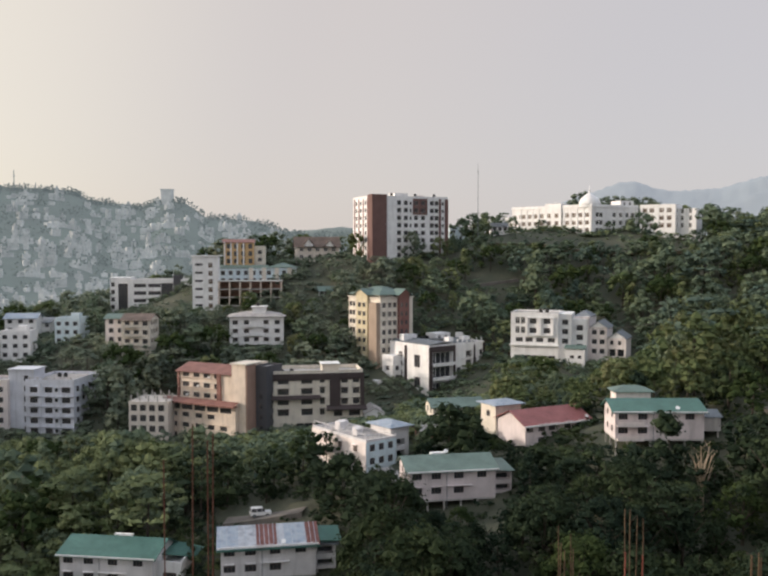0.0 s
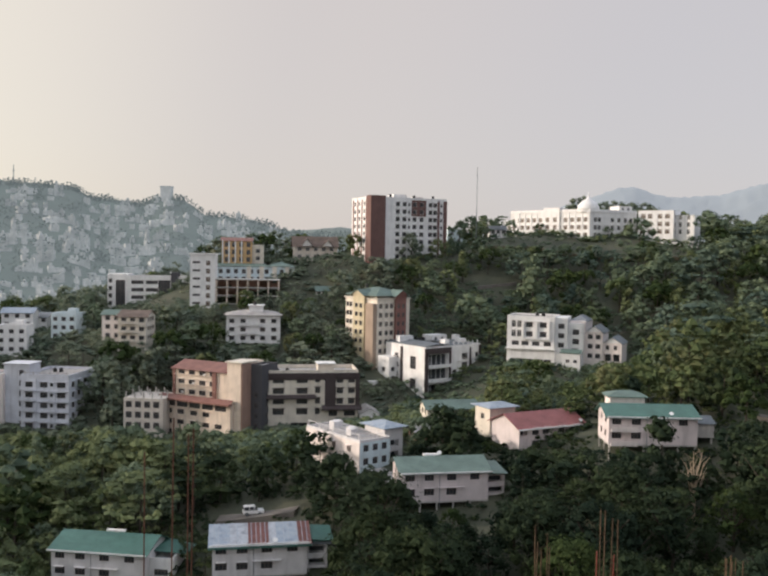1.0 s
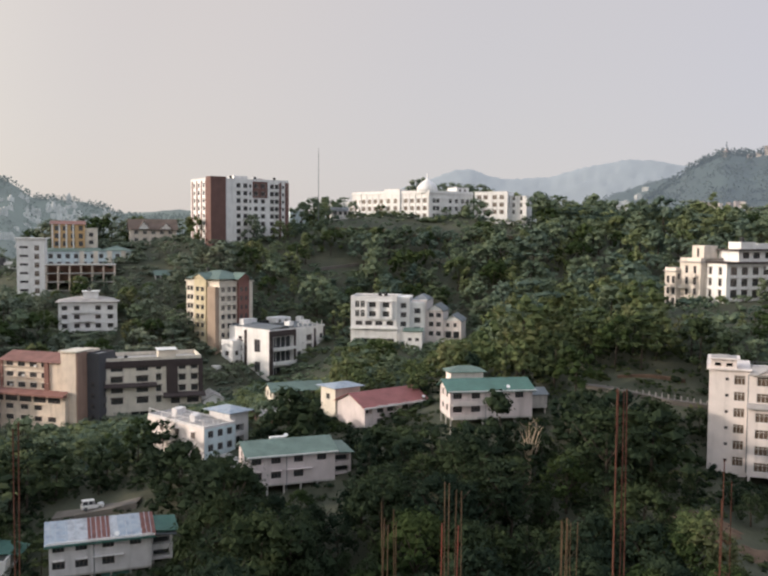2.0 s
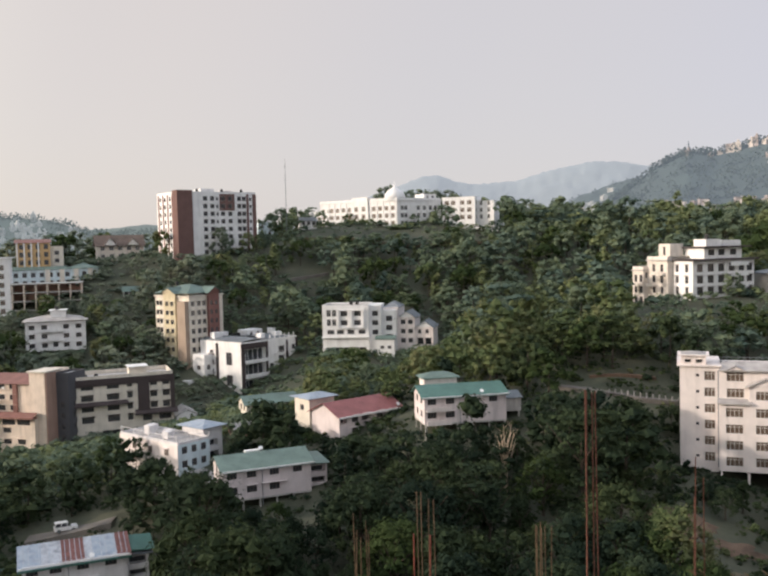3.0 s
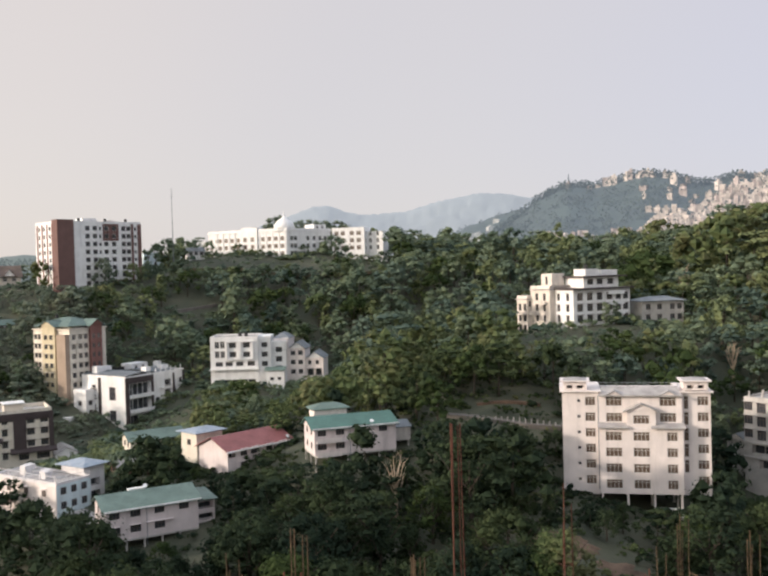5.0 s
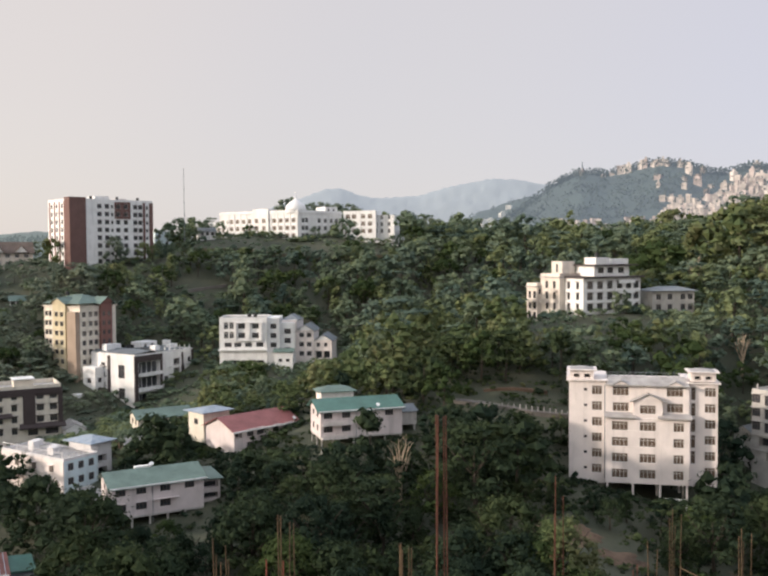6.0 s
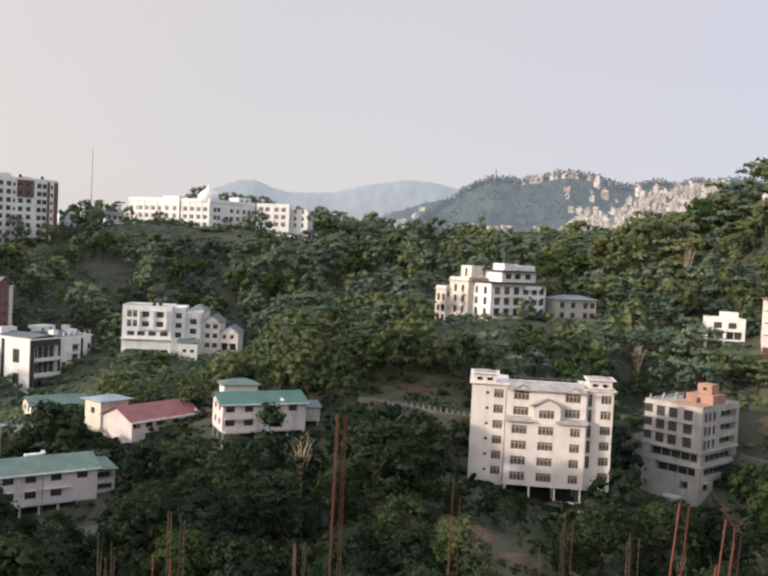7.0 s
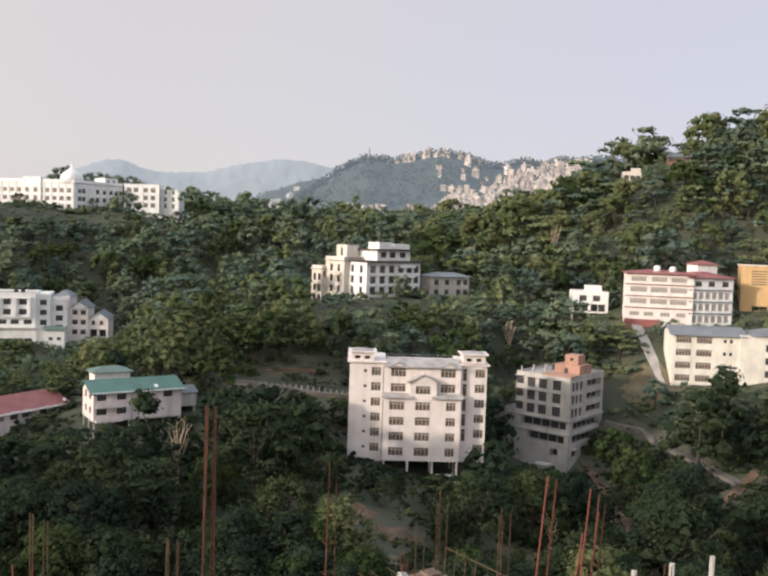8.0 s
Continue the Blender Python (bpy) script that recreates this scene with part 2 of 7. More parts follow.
# ---- mesh helpers ----
class M:
    """Collects vertices and faces of one part."""

    def __init__(self):
        self.v, self.f = [], []

    def face(self, *pts):
        i = len(self.v)
        self.v += [tuple(p) for p in pts]
        self.f.append(tuple(range(i, i + len(pts))))
        return self

    def box(self, x0, y0, z0, x1, y1, z1):
        i = len(self.v)
        self.v += [(x, y, z) for z in (z0, z1) for y in (y0, y1) for x in (x0, x1)]
        self.f += [tuple(i + k for k in q) for q in ((0, 2, 3, 1), (4, 5, 7, 6), (0, 1, 5, 4), (1, 3, 7, 5), (3, 2, 6, 7), (2, 0, 4, 6))]
        return self

    def tube(self, pts, radii, n=6, cap=True):
        i0 = len(self.v)
        pts = [Vector(p) for p in pts]
        for k, p in enumerate(pts):
            d = (pts[min(k + 1, len(pts) - 1)] - pts[max(k - 1, 0)]).normalized()
            a = d.orthogonal().normalized()
            b = d.cross(a)
            self.v += [tuple(p + float(radii[k]) * (math.cos(2 * math.pi * j / n) * a + math.sin(2 * math.pi * j / n) * b)) for j in range(n)]
        for k in range(len(pts) - 1):
            for j in range(n):
                a, b = i0 + k * n + j, i0 + k * n + (j + 1) % n
                self.f.append((a, b, b + n, a + n))
        if cap:
            self.f.append(tuple(range(i0 + n - 1, i0 - 1, -1)))
            self.f.append(tuple(i0 + (len(pts) - 1) * n + j for j in range(n)))
        return self

    def mesh(self, name, m, smooth=False):
        me = bpy.data.meshes.new(name)
        me.from_pydata(self.v, [], self.f)
        me.materials.append(m)
        if smooth:
            me.polygons.foreach_set("use_smooth", [True] * len(me.polygons))
        return me


def part(name, shape, m, parent, label="", at=None, smooth=False):
    """Links a collected shape, or a ready mesh, as one mesh object under a thing or a part."""
    me = shape.mesh(name, m, smooth) if isinstance(shape, M) else shape
    o = new(name, me)
    o.parent = parent
    if at is not None:
        o.matrix_basis = at
    if label:
        tagged(o, label)
    return o


def thing(name, label, category, x, y, z, rz=0, group="", kind=""):
    e = new(name)
    e.matrix_basis = pose(x, y, z, 0, 0, rz)
    return tagged(e, label, category, group, kind)


# ---- the lie of the land ----
def polar(az, d):
    return d * math.sin(radians(az)), d * math.cos(radians(az))


# where each building stands: x, y, base z, turn
SITE = {
    "tower": (-4.7, 355.7, 45.4, 25),
    "towerback": (30, 398, 47, 5),
    "dome": (61.2, 417.5, 56.0, -48),
    "dome_r": (91.2, 384.1, 56.0, 22),
    "dome_c": (112.9, 385.6, 58.0, -35),
    "yel": (-1.3, 299.7, 10, 38),
    "blk2": (14.8, 284.4, 0.4, 38),
    "wht": (41.8, 286.7, 12.2, -18),
    "wht2": (62.3, 285.1, 15, -24),
    "beige": (-66.0, 262.6, -7.4, -28),
    "raw": (-75.8, 256.7, -5.0, -6),
    "cream": (-33, 255.6, -3.5, 10),
    "lwhite": (-107.6, 259.8, -6.5, -5),
    "off": (-108.1, 369.1, 23.4, 5),
    "frame": (-75.1, 341.5, 25.6, 5),
    "blue": (-67.7, 355.3, 29.0, 8),
    "sw4": (-55.6, 312.8, 14.8, 6),
    "duoA": (-95.2, 296.8, 17.6, 0),
    "duoB": (-88.2, 291.6, 17.4, 0),
    "orange": (-66.8, 363.6, 43.4, 10),
    "brownh": (-38.2, 377.8, 45.0, 10),
    "w1": (-138.0, 316.2, 16.1, 8),
    "w2": (-117.0, 308.6, 16.0, -3),
    "w3": (-129.5, 292.6, 12.8, 5),
    "w4": (-133.1, 325.9, 16.9, 0),
    "hut": (-25.6, 344.1, 30.8, 10),
}
SITE_EAST = {
    "pinkh": (-3.7, 177.7, 4.4, 38),
    "midh": (4.7, 161.7, 2.7, 10),
    "redh": (30.6, 187.3, 6.2, 27),
    "greenh": (45.9, 171.9, 12.2, -1),
    "metl": (-27.5, 144.3, -5.6, 10),
    "blh": (-58.2, 153.9, -10.0, -8),
    "shed": (12.0, 213.4, 8.2, 12),
    "shed2": (8.4, 195.6, 6.4, 20),
    "lodge": (48.2, 389.0, 57.3, 5),
    "ap": (91.1, 150.7, 5.5, -31),
    "gry": (139.2, 154.5, 0.2, -72),
    "hotel": (132.8, 213.1, 33.0, 8),
    "hotel2": (155.2, 212.6, 33.0, -10),
    "smallw": (182.0, 180.6, 25.8, -40),
    "pink": (181.4, 160.1, 30.4, -45),
    "pinkr": (192.8, 148.7, 29.6, -20),
    "yelr": (175.0, 139.0, 16.6, -40),
    "yelr2": (186.5, 128.5, 17.2, -40),
    "orng": (211.6, 146.8, 32.5, -50),
    "e1": (239.0, 215.0, 72.1, -40),
    "e2": (256.0, 210.5, 79.3, -45),
}
SITE.update(SITE_EAST)
# how far the ground lies below the floors that stand on stilts
STILTS = {"midh": 3.0, "metl": 3.4, "blh": 3.4, "ap": 0.9, "greenh": 3.0, "smallw": 1.0, "gry": 3.0}
# azimuth, distance, ground height of slopes between the buildings
VALLEY = [(-60, 60, -5), (-24, 100, -14), (-12, 112, -13), (0, 115, -10), (12, 120, -8), (22, 120, -8), (33, 112, -6), (45, 112, -5), (60, 110, 0), (0, 20, 24), (60, 40, 18), (0, 70, 4),
          (23, 165, 5), (30, 150, 4), (-22, 225, -5), (50, 216, 9), (53.5, 201, 4), (46, 183, -4), (49, 178, -3), (58, 175, 1), (75, 150, 5), (-28, 180, -14)]
SPUR = [(6, 225, 8), (12, 228, 12), (18, 232, 18), (24, 240, 24), (27, 252, 28), (36, 225, 20), (41, 250, 25), (16, 285, 9), (24, 300, 14), (33, 310, 28), (31, 190, 12)]
RIDGE = [(12, 320, 18), (17, 330, 28), (24, 345, 37), (30, 352, 44), (36, 360, 46), (40, 365, 45), (25, 395, 50), (35, 405, 50), (43, 330, 48), (46, 335, 61), (50, 340, 72), (54, 340, 79), (60, 335, 79), (70, 310, 76), (46, 275, 36), (55, 275, 42)]
BEYOND = [(-32, 300, 0), (-27, 350, 14), (-30, 430, 0), (-18, 450, 8), (-10, 430, 25), (0, 430, 38), (9, 430, 52), (19, 430, 57), (-12, 540, -10), (8, 540, 25), (30, 520, 42), (50, 470, 70), (68, 430, 75), (-4, 250, -3), (-12, 300, 8), (-6, 335, 25), (12, 452, 62), (16.5, 452, 61)]
ctrl = [(*polar(a, d), z) for a, d, z in VALLEY + SPUR + RIDGE + BEYOND] + [(s[0], s[1], s[2] - STILTS.get(k, 0.3)) for k, s in SITE.items()]
CXY = np.array([c[:2] for c in ctrl]) / 100
CZ = np.array([c[2] for c in ctrl], float)


def tps(r2):
    return np.where(r2 > 0, r2 * np.log(np.maximum(r2, 1e-12)), 0)


_n = len(ctrl)
_A = np.zeros((_n + 3, _n + 3))
_A[:_n, :_n] = tps(((CXY[:, None] - CXY[None]) ** 2).sum(-1)) + 0.03 * np.eye(_n)
_A[:_n, _n], _A[:_n, _n + 1:] = 1, CXY
_A[_n, :_n], _A[_n + 1:, :_n] = 1, CXY.T
_W = np.linalg.solve(_A, np.concatenate([CZ, np.zeros(3)]))


def height(x, y):
    """Ground height at arrays or numbers x, y."""
    q = np.stack([np.asarray(x, float), np.asarray(y, float)], -1) / 100
    z = tps(((q[..., None, :] - CXY) ** 2).sum(-1)) @ _W[:_n] + _W[_n] + q @ _W[_n + 1:]
    r = np.hypot(q[..., 0], q[..., 1]) * 100
    k = np.clip((r - 480) / 250, 0, 1)
    k = k * k * (3 - 2 * k)
    side = np.clip((-q[..., 1] * 100 + 20) / 150, 0, 1)
    k = np.maximum(k, side)
    z = np.clip(z, -25, 95) + 0.5 * np.sin(q[..., 0] * 21) * np.sin(q[..., 1] * 17 + 1)
    z = z * (1 - k) + k * -22
    # an unseen ridge added in the west keeps the near valley in shade
    return z + 84 * np.exp(-((q[..., 0] + 2.2) / 0.42) ** 2 - ((q[..., 1] - 1.25) / 0.62) ** 2)


rings = [0.0] + [12 * 1.045 ** k for k in range(136)]
spokes = 300
verts, faces = [], []
ang = np.arange(spokes) * 2 * np.pi / spokes
for r in rings:
    xs, ys = r * np.sin(ang), r * np.cos(ang)
    verts += list(zip(xs.tolist(), ys.tolist(), height(xs, ys).tolist()))
for k in range(len(rings) - 1):
    for j in range(spokes):
        a, b = k * spokes + j, k * spokes + (j + 1) % spokes
        faces.append((a, a + spokes, b + spokes, b))
me = bpy.data.meshes.new("ground")
me.from_pydata(verts, [], faces)
me.materials.append(SOIL)
me.polygons.foreach_set("use_smooth", [True] * len(me.polygons))
tagged(new("ground", me), "steep overgrown hillside ground of soil and scrub", "ground", kind="structure")


def ribbon(name, label, pts, width, m, lift=0.25, category="road"):
    """A strip that follows the slope through points (x, y)."""
    path = [Vector(p) for p in pts]
    fine = []
    for a, b in zip(path, path[1:]):
        k = max(2, int((b - a).length / 3))
        fine += [a.lerp(b, i / k) for i in range(k)]
    fine.append(path[-1])
    s = M()
    rows = []
    for i, p in enumerate(fine):
        d = (fine[min(i + 1, len(fine) - 1)] - fine[max(i - 1, 0)]).normalized()
        nrm = Vector((-d.y, d.x))
        z = float(height(p.x, p.y)) + lift
        rows.append([(*(p + nrm * width / 2), z), (*(p - nrm * width / 2), z), (*(p - nrm * width / 2), z - 1.2), (*(p + nrm * width / 2), z - 1.2)])
    for a, b in zip(rows, rows[1:]):
        for i in range(4):
            j = (i + 1) % 4
            s.face(a[i], b[i], b[j], a[j])
    tagged(new(name, s.mesh(name, m)), label, category, kind="structure")
    KEEP_CLEAR.extend((p.x, p.y, width / 2 + 1.5) for p in fine)


def patch(name, label, x, y, rx, ry, rz, m, category="soil", lift=0.3):
    """An irregular spot of other ground whose edge dips into the slope."""
    v, f, n = [], [], 40
    for j in range(9):
        for i in range(n):
            a = 2 * math.pi * i / n
            k = j / 8 * (0.8 + 0.35 * noise.noise((math.cos(a) * 1.5 + x, math.sin(a) * 1.5 + y, 0)) + 0.2 * noise.noise((math.cos(a) * 5 + x, math.sin(a) * 5, 4)))
            u, w = k * rx * math.cos(a), k * ry * math.sin(a)
            c, s = math.cos(radians(rz)), math.sin(radians(rz))
            px, py = x + u * c - w * s, y + u * s + w * c
            v.append((px, py, float(height(px, py)) + lift * (1 - 1.7 * (j / 8) ** 2)))
    for j in range(8):
        for i in range(n):
            a, b = j * n + i, j * n + (i + 1) % n
            f.append((a, b, b + n, a + n))
    me = bpy.data.meshes.new(name)
    me.from_pydata(v, [], f)
    me.materials.append(m)
    tagged(new(name, me), label, category, kind="structure")
    for k in range(-2, 3):
        KEEP_CLEAR.append((x + k / 2.6 * rx * math.cos(radians(rz)), y + k / 2.6 * rx * math.sin(radians(rz)), min(rx, ry) * 0.75))


KEEP_CLEAR = []
FOOT = []
SIGHT = []


# ---- building kit ----
WIN = {}


def window_meshes(w, h, style):
    """Frame and panes of a window of this size, shared by alike windows."""
    key = (round(w, 2), round(h, 2), style)
    if key not in WIN:
        fm = DFRAME if style == "d" else FRAME
        fr, gl = M(), M()
        t = 0.07 if w < 1 else 0.09
        k = max(1, round(w / 0.7))
        us = [-w / 2, -w / 2 + t]
        for i in range(1, k):
            us += [-w / 2 + w * i / k - t / 2, -w / 2 + w * i / k + t / 2]
        us += [w / 2 - t, w / 2]
        vs = [0, t] + ([h * 0.7, h * 0.7 + t] if h > 1.1 else []) + [h - t, h]
        fr.v = [(u, d, v) for d in (0, 0.1) for v in vs for u in us]
        nu, nv = len(us), len(vs)
        bar = lambda i, j: 0 <= i < nu - 1 and 0 <= j < nv - 1 and (i % 2 == 0 or j % 2 == 0)
        for i in range(nu - 1):
            for j in range(nv - 1):
                a, up = j * nu + i, nu * nv
                if bar(i, j):
                    fr.f += [(a, a + 1, a + nu + 1, a + nu), (a + up + nu, a + up + nu + 1, a + up + 1, a + up)]
                    for di, dj, p, q in ((-1, 0, a + nu, a), (1, 0, a + 1, a + nu + 1), (0, -1, a, a + 1), (0, 1, a + nu + 1, a + nu)):
                        if not bar(i + di, j + dj):
                            fr.f.append((q, p, p + up, q + up))
        gl.box(-w / 2 + t / 2, 0.04, t / 2, w / 2 - t / 2, 0.06, h - t / 2)
        WIN[key] = fr.mesh("window", fm), gl.mesh("pane", {"t": TAN_GLASS, "p": PALE_PANE}.get(style, GLASS))
    return WIN[key]


def rows_of(cols, n, fh=3.1, sill=1.0, w=1.3, h=1.35, v0=0.0, style="w"):
    """Openings on n storeys at the columns given: (centre, sill, width, height, style)."""
    if style != "o":
        w, h = w * 1.22, h * 1.1
    return [(u, v0 + i * fh + sill, w, h, style) for i in range(n) for u in cols]


def block(e, x, y, z, W, D, H, m, front=(), left=(), right=(), back=(), foot=4.0, hide=0.0, shade=None, name="wall"):
    """A walled volume with real openings; its windows become parts of e. Style 'o' is an open recess."""
    s = M()
    sides = (
        (W, front, lambda u, d, v: (x + u, y + d, z + v), 0, False),
        (D, left, lambda u, d, v: (x + d, y + u, z + v), -90, True),
        (D, right, lambda u, d, v: (x + W - d, y + u, z + v), 90, False),
        (W, back, lambda u, d, v: (x + u, y + D - d, z + v), 180, True),
    )
    for width, openings, P, turn, flip in sides:
        ops = [(u - w / 2, u + w / 2, v, v + h, st) for u, v, w, h, st in openings if u - w / 2 > 0.02 and u + w / 2 < width - 0.02]
        us = sorted({0.0, width, *[round(o[0], 3) for o in ops], *[round(o[1], 3) for o in ops]})
        vs = sorted({-foot, H, *[round(o[2], 3) for o in ops], *[round(o[3], 3) for o in ops]})
        for a, b in zip(us, us[1:]):
            for c, d in zip(vs, vs[1:]):
                um, vm = (a + b) / 2, (c + d) / 2
                if not any(o[0] < um < o[1] and o[2] < vm < o[3] for o in ops):
                    q = [P(a, 0, c), P(b, 0, c), P(b, 0, d), P(a, 0, d)]
                    s.face(*(q[::-1] if flip else q))
        for a, b, c, d, st in ops:
            dep = 1.4 if st == "o" else 0.22
            for q in ((P(a, 0, c), P(a, dep, c), P(a, dep, d), P(a, 0, d)), (P(b, 0, c), P(b, 0, d), P(b, dep, d), P(b, dep, c)),
                      (P(a, 0, c), P(b, 0, c), P(b, dep, c), P(a, dep, c)), (P(a, 0, d), P(a, dep, d), P(b, dep, d), P(b, 0, d))):
                s.face(*q)
            if st == "o":
                s.face(P(a, dep, c), P(b, dep, c), P(b, dep, d), P(a, dep, d))
                # dark panels added at the back stand in for the shade inside the recess
                k = max(1, round((b - a) / 2.4))
                for i in range(k):
                    u0, u1 = a + (b - a) * i / k + 0.12, a + (b - a) * (i + 1) / k - 0.12
                    part("recess_shade_panel", M().face(P(u0, dep - 0.06, c + 0.02), P(u1, dep - 0.06, c + 0.02), P(u1, dep - 0.06, d - 0.15), P(u0, dep - 0.06, d - 0.15)), GLASS, e)
                continue
            fm, gm = window_meshes(b - a, d - c, st)
            wob = part("window", fm, None, e, at=Matrix.Translation(P((a + b) / 2, 0.13, c)) @ pose(0, 0, 0, 0, 0, turn))
            part("pane", gm, None, wob)
            if shade is not None:
                sh = WIN.setdefault(("shade", round(b - a, 2), shade.name), None)
                if sh is None:
                    sh = WIN[("shade", round(b - a, 2), shade.name)] = M().box(-(b - a) / 2 - 0.2, -0.5, 0, (b - a) / 2 + 0.2, 0, 0.1).mesh("sunshade", shade)
                part("sunshade", sh, None, e, at=Matrix.Translation(P((a + b) / 2, 0, d + 0.12)) @ pose(0, 0, 0, 0, 0, turn))
    s.face((x, y, z + H), (x + W, y, z + H), (x + W, y + D, z + H), (x, y + D, z + H))
    o = part(name, s, m, e)
    mw = e.matrix_basis
    cs = [mw @ Vector((x + a, y + b, z)) for a, b in ((0, 0), (W, 0), (W, D), (0, D))]
    FOOT.append([(c.x, c.y) for c in cs])
    az = [math.atan2(c.x, c.y) for c in cs]
    SIGHT.append((min(az), max(az), min(math.hypot(c.x, c.y) for c in cs), cs[0].z + hide))
    return o


def slab(e, x, y, z, W, D, t, m, over=0.4, name="ledge", label=""):
    return part(name, M().box(x - over, y - over, z, x + W + over, y + D + over, z + t), m, e, label)


def parapet(e, x, y, z, W, D, m, h=0.9, t=0.18, roof=ROOFSLAB):
    p = M()
    p.box(x, y, z, x + W, y + t, z + h).box(x, y + D - t, z, x + W, y + D, z + h).box(x, y + t, z, x + t, y + D - t, z + h).box(x + W - t, y + t, z, x + W, y + D - t, z + h)
    part("parapet", p, m, e)
    part("roof", M().box(x + t, y + t, z + 0.01, x + W - t, y + D - t, z + 0.12), roof, e)


def gable(e, x, y, z, W, D, rise, m, over=0.7, along="x", wallm=None, name="roof", label="", ridge=0.5):
    """A pitched sheet roof with thickness; its ridge runs along x or y."""
    r = M()
    t = 0.14
    if along == "x":
        yr = y + D * ridge
        drop0, drop1 = rise * over / (D * ridge), rise * over / (D * (1 - ridge))
        prof = [(y - over, z - drop0), (yr, z + rise), (y + D + over, z - drop1)]
        a, b = x - over, x + W + over
        pts = lambda u: [(u, p, q) for p, q in prof] + [(u, p, q - t) for p, q in prof[::-1]]
        gab = [[(u, y, z), (u, y + D, z), (u, yr, z + rise)] for u in (x, x + W)]
    else:
        xr = x + W * ridge
        drop0, drop1 = rise * over / (W * ridge), rise * over / (W * (1 - ridge))
        prof = [(x - over, z - drop0), (xr, z + rise), (x + W + over, z - drop1)]
        a, b = y - over, y + D + over
        pts = lambda u: [(p, u, q) for p, q in prof] + [(p, u, q - t) for p, q in prof[::-1]]
        gab = [[(x, v, z), (x + W, v, z), (xr, v, z + rise)] for v in (y, y + D)]
    A, B = pts(a), pts(b)
    r.face(*A).face(*B)
    for i in range(6):
        j = (i + 1) % 6
        r.face(A[i], B[i], B[j], A[j])
    part(name, r, m, e, label)
    # standing seams of the sheets
    seams = M()
    n = int((b - a) / 1.1)
    for k in range(1, n):
        u = a + (b - a) * k / n
        for p, q in ((prof[0], prof[1]), (prof[2], prof[1])):
            c = [(u - 0.05, p), (u + 0.05, p), (u + 0.05, q), (u - 0.05, q)]
            seams.face(*[((uu, pp[0], pp[1] + 0.035) if along == "x" else (pp[0], uu, pp[1] + 0.035)) for uu, pp in c])
    part("roof_seams", seams, m, e)
    if wallm is not None:
        for q in gab:
            part("gable_wall", M().face(*q), wallm, e)


def hip(e, x, y, z, W, D, rise, m, over=0.6, name="roof", inset=None):
    k = inset if inset is not None else min(W, D) / 2 * 0.95
    r = M()
    b = [(x - over, y - over, z), (x + W + over, y - over, z), (x + W + over, y + D + over, z), (x - over, y + D + over, z)]
    t = [(x + k, y + k, z + rise), (x + W - k, y + k, z + rise), (x + W - k, y + D - k, z + rise), (x + k, y + D - k, z + rise)]
    for i in range(4):
        j = (i + 1) % 4
        r.face(b[i], b[j], t[j], t[i])
        r.face((b[i][0], b[i][1], z - 0.15), (b[j][0], b[j][1], z - 0.15), b[j], b[i])
    r.face(*t)
    r.face(*[(p[0], p[1], z - 0.15) for p in b])
    part(name, r, m, e)


def stilts(e, xs, ys, z, down, m=CONC, w=0.32):
    for px in xs:
        for py in ys:
            part("stilt", M().box(px - w / 2, py - w / 2, z - down, px + w / 2, py + w / 2, z), m, e)


def tank(e, x, y, z, m=None, r=0.55, h=1.2):
    part("water_tank", M().tube([(x, y, z), (x, y, z + h * 0.85), (x, y, z + h)], [r, r, r * 0.5], 10), m or TYRE, e, "black plastic roof water tank", smooth=False)


def railing(e, x0, y0, x1, y1, z, m, h=0.9):
    s = M()
    n = max(2, int(math.hypot(x1 - x0, y1 - y0) / 1.0))
    s.tube([(x0, y0, z + h), (x1, y1, z + h)], [0.05, 0.05], 4)
    for i in range(n + 1):
        k = i / n
        s.box(x0 + (x1 - x0) * k - 0.04, y0 + (y1 - y0) * k - 0.04, z, x0 + (x1 - x0) * k + 0.04, y0 + (y1 - y0) * k + 0.04, z + h)
    part("railing", s, m, e)


def site(name, key, label, category="building", group=""):
    x, y, z, rz = SITE[key]
    return thing(name, label, category, x, y, z, rz, group)


# ---- apartment tower with the brown shaft ----
e = site("apartment_tower", "tower", "white eight-storey apartment tower with brown vertical stair shaft")
cols = [12.1, 15.2, 19.9, 23.2, 27.4, 29.6]
block(e, 0, 0, 0, 35, 20, 25.5, WHITE, front=rows_of(cols, 8, 3.1, 1.2, 1.5, 1.6, style="d") + rows_of([17.4, 32.6], 8, 3.1, 1.3, 0.8, 1.2, style="d"),
      left=rows_of([2.2, 7.0, 12.0, 16.5], 8, 3.1, 1.2, 1.2, 1.5, style="d"), hide=2, foot=8)
part("stair_shaft", M().box(-0.4, -0.7, -6, 6.2, 4, 27.0), BROWN, e, "brown clad stair shaft")
for u0, u1, v0, v1 in ((18.4, 25.2, 18.9, 25.6), (18.4, 25.2, -4, 3.1)):
    for a, b in ((u0, 18.95), (20.85, 22.25), (24.15, u1)):
        part("brown_pier", M().box(a, -0.17, v0, b, 0.0, v1), BROWN, e, "brown cladding pier between the windows")
    for a, b in ((v0, v0 + 0.85), (v0 + 2.72, v0 + 3.95), (v0 + 5.82, v1)):
        for c, d in ((18.95, 20.85), (22.25, 24.15)):
            part("brown_panel", M().box(c, -0.17, a, d, 0.0, b), BROWN, e, "brown cladding panel between the windows")
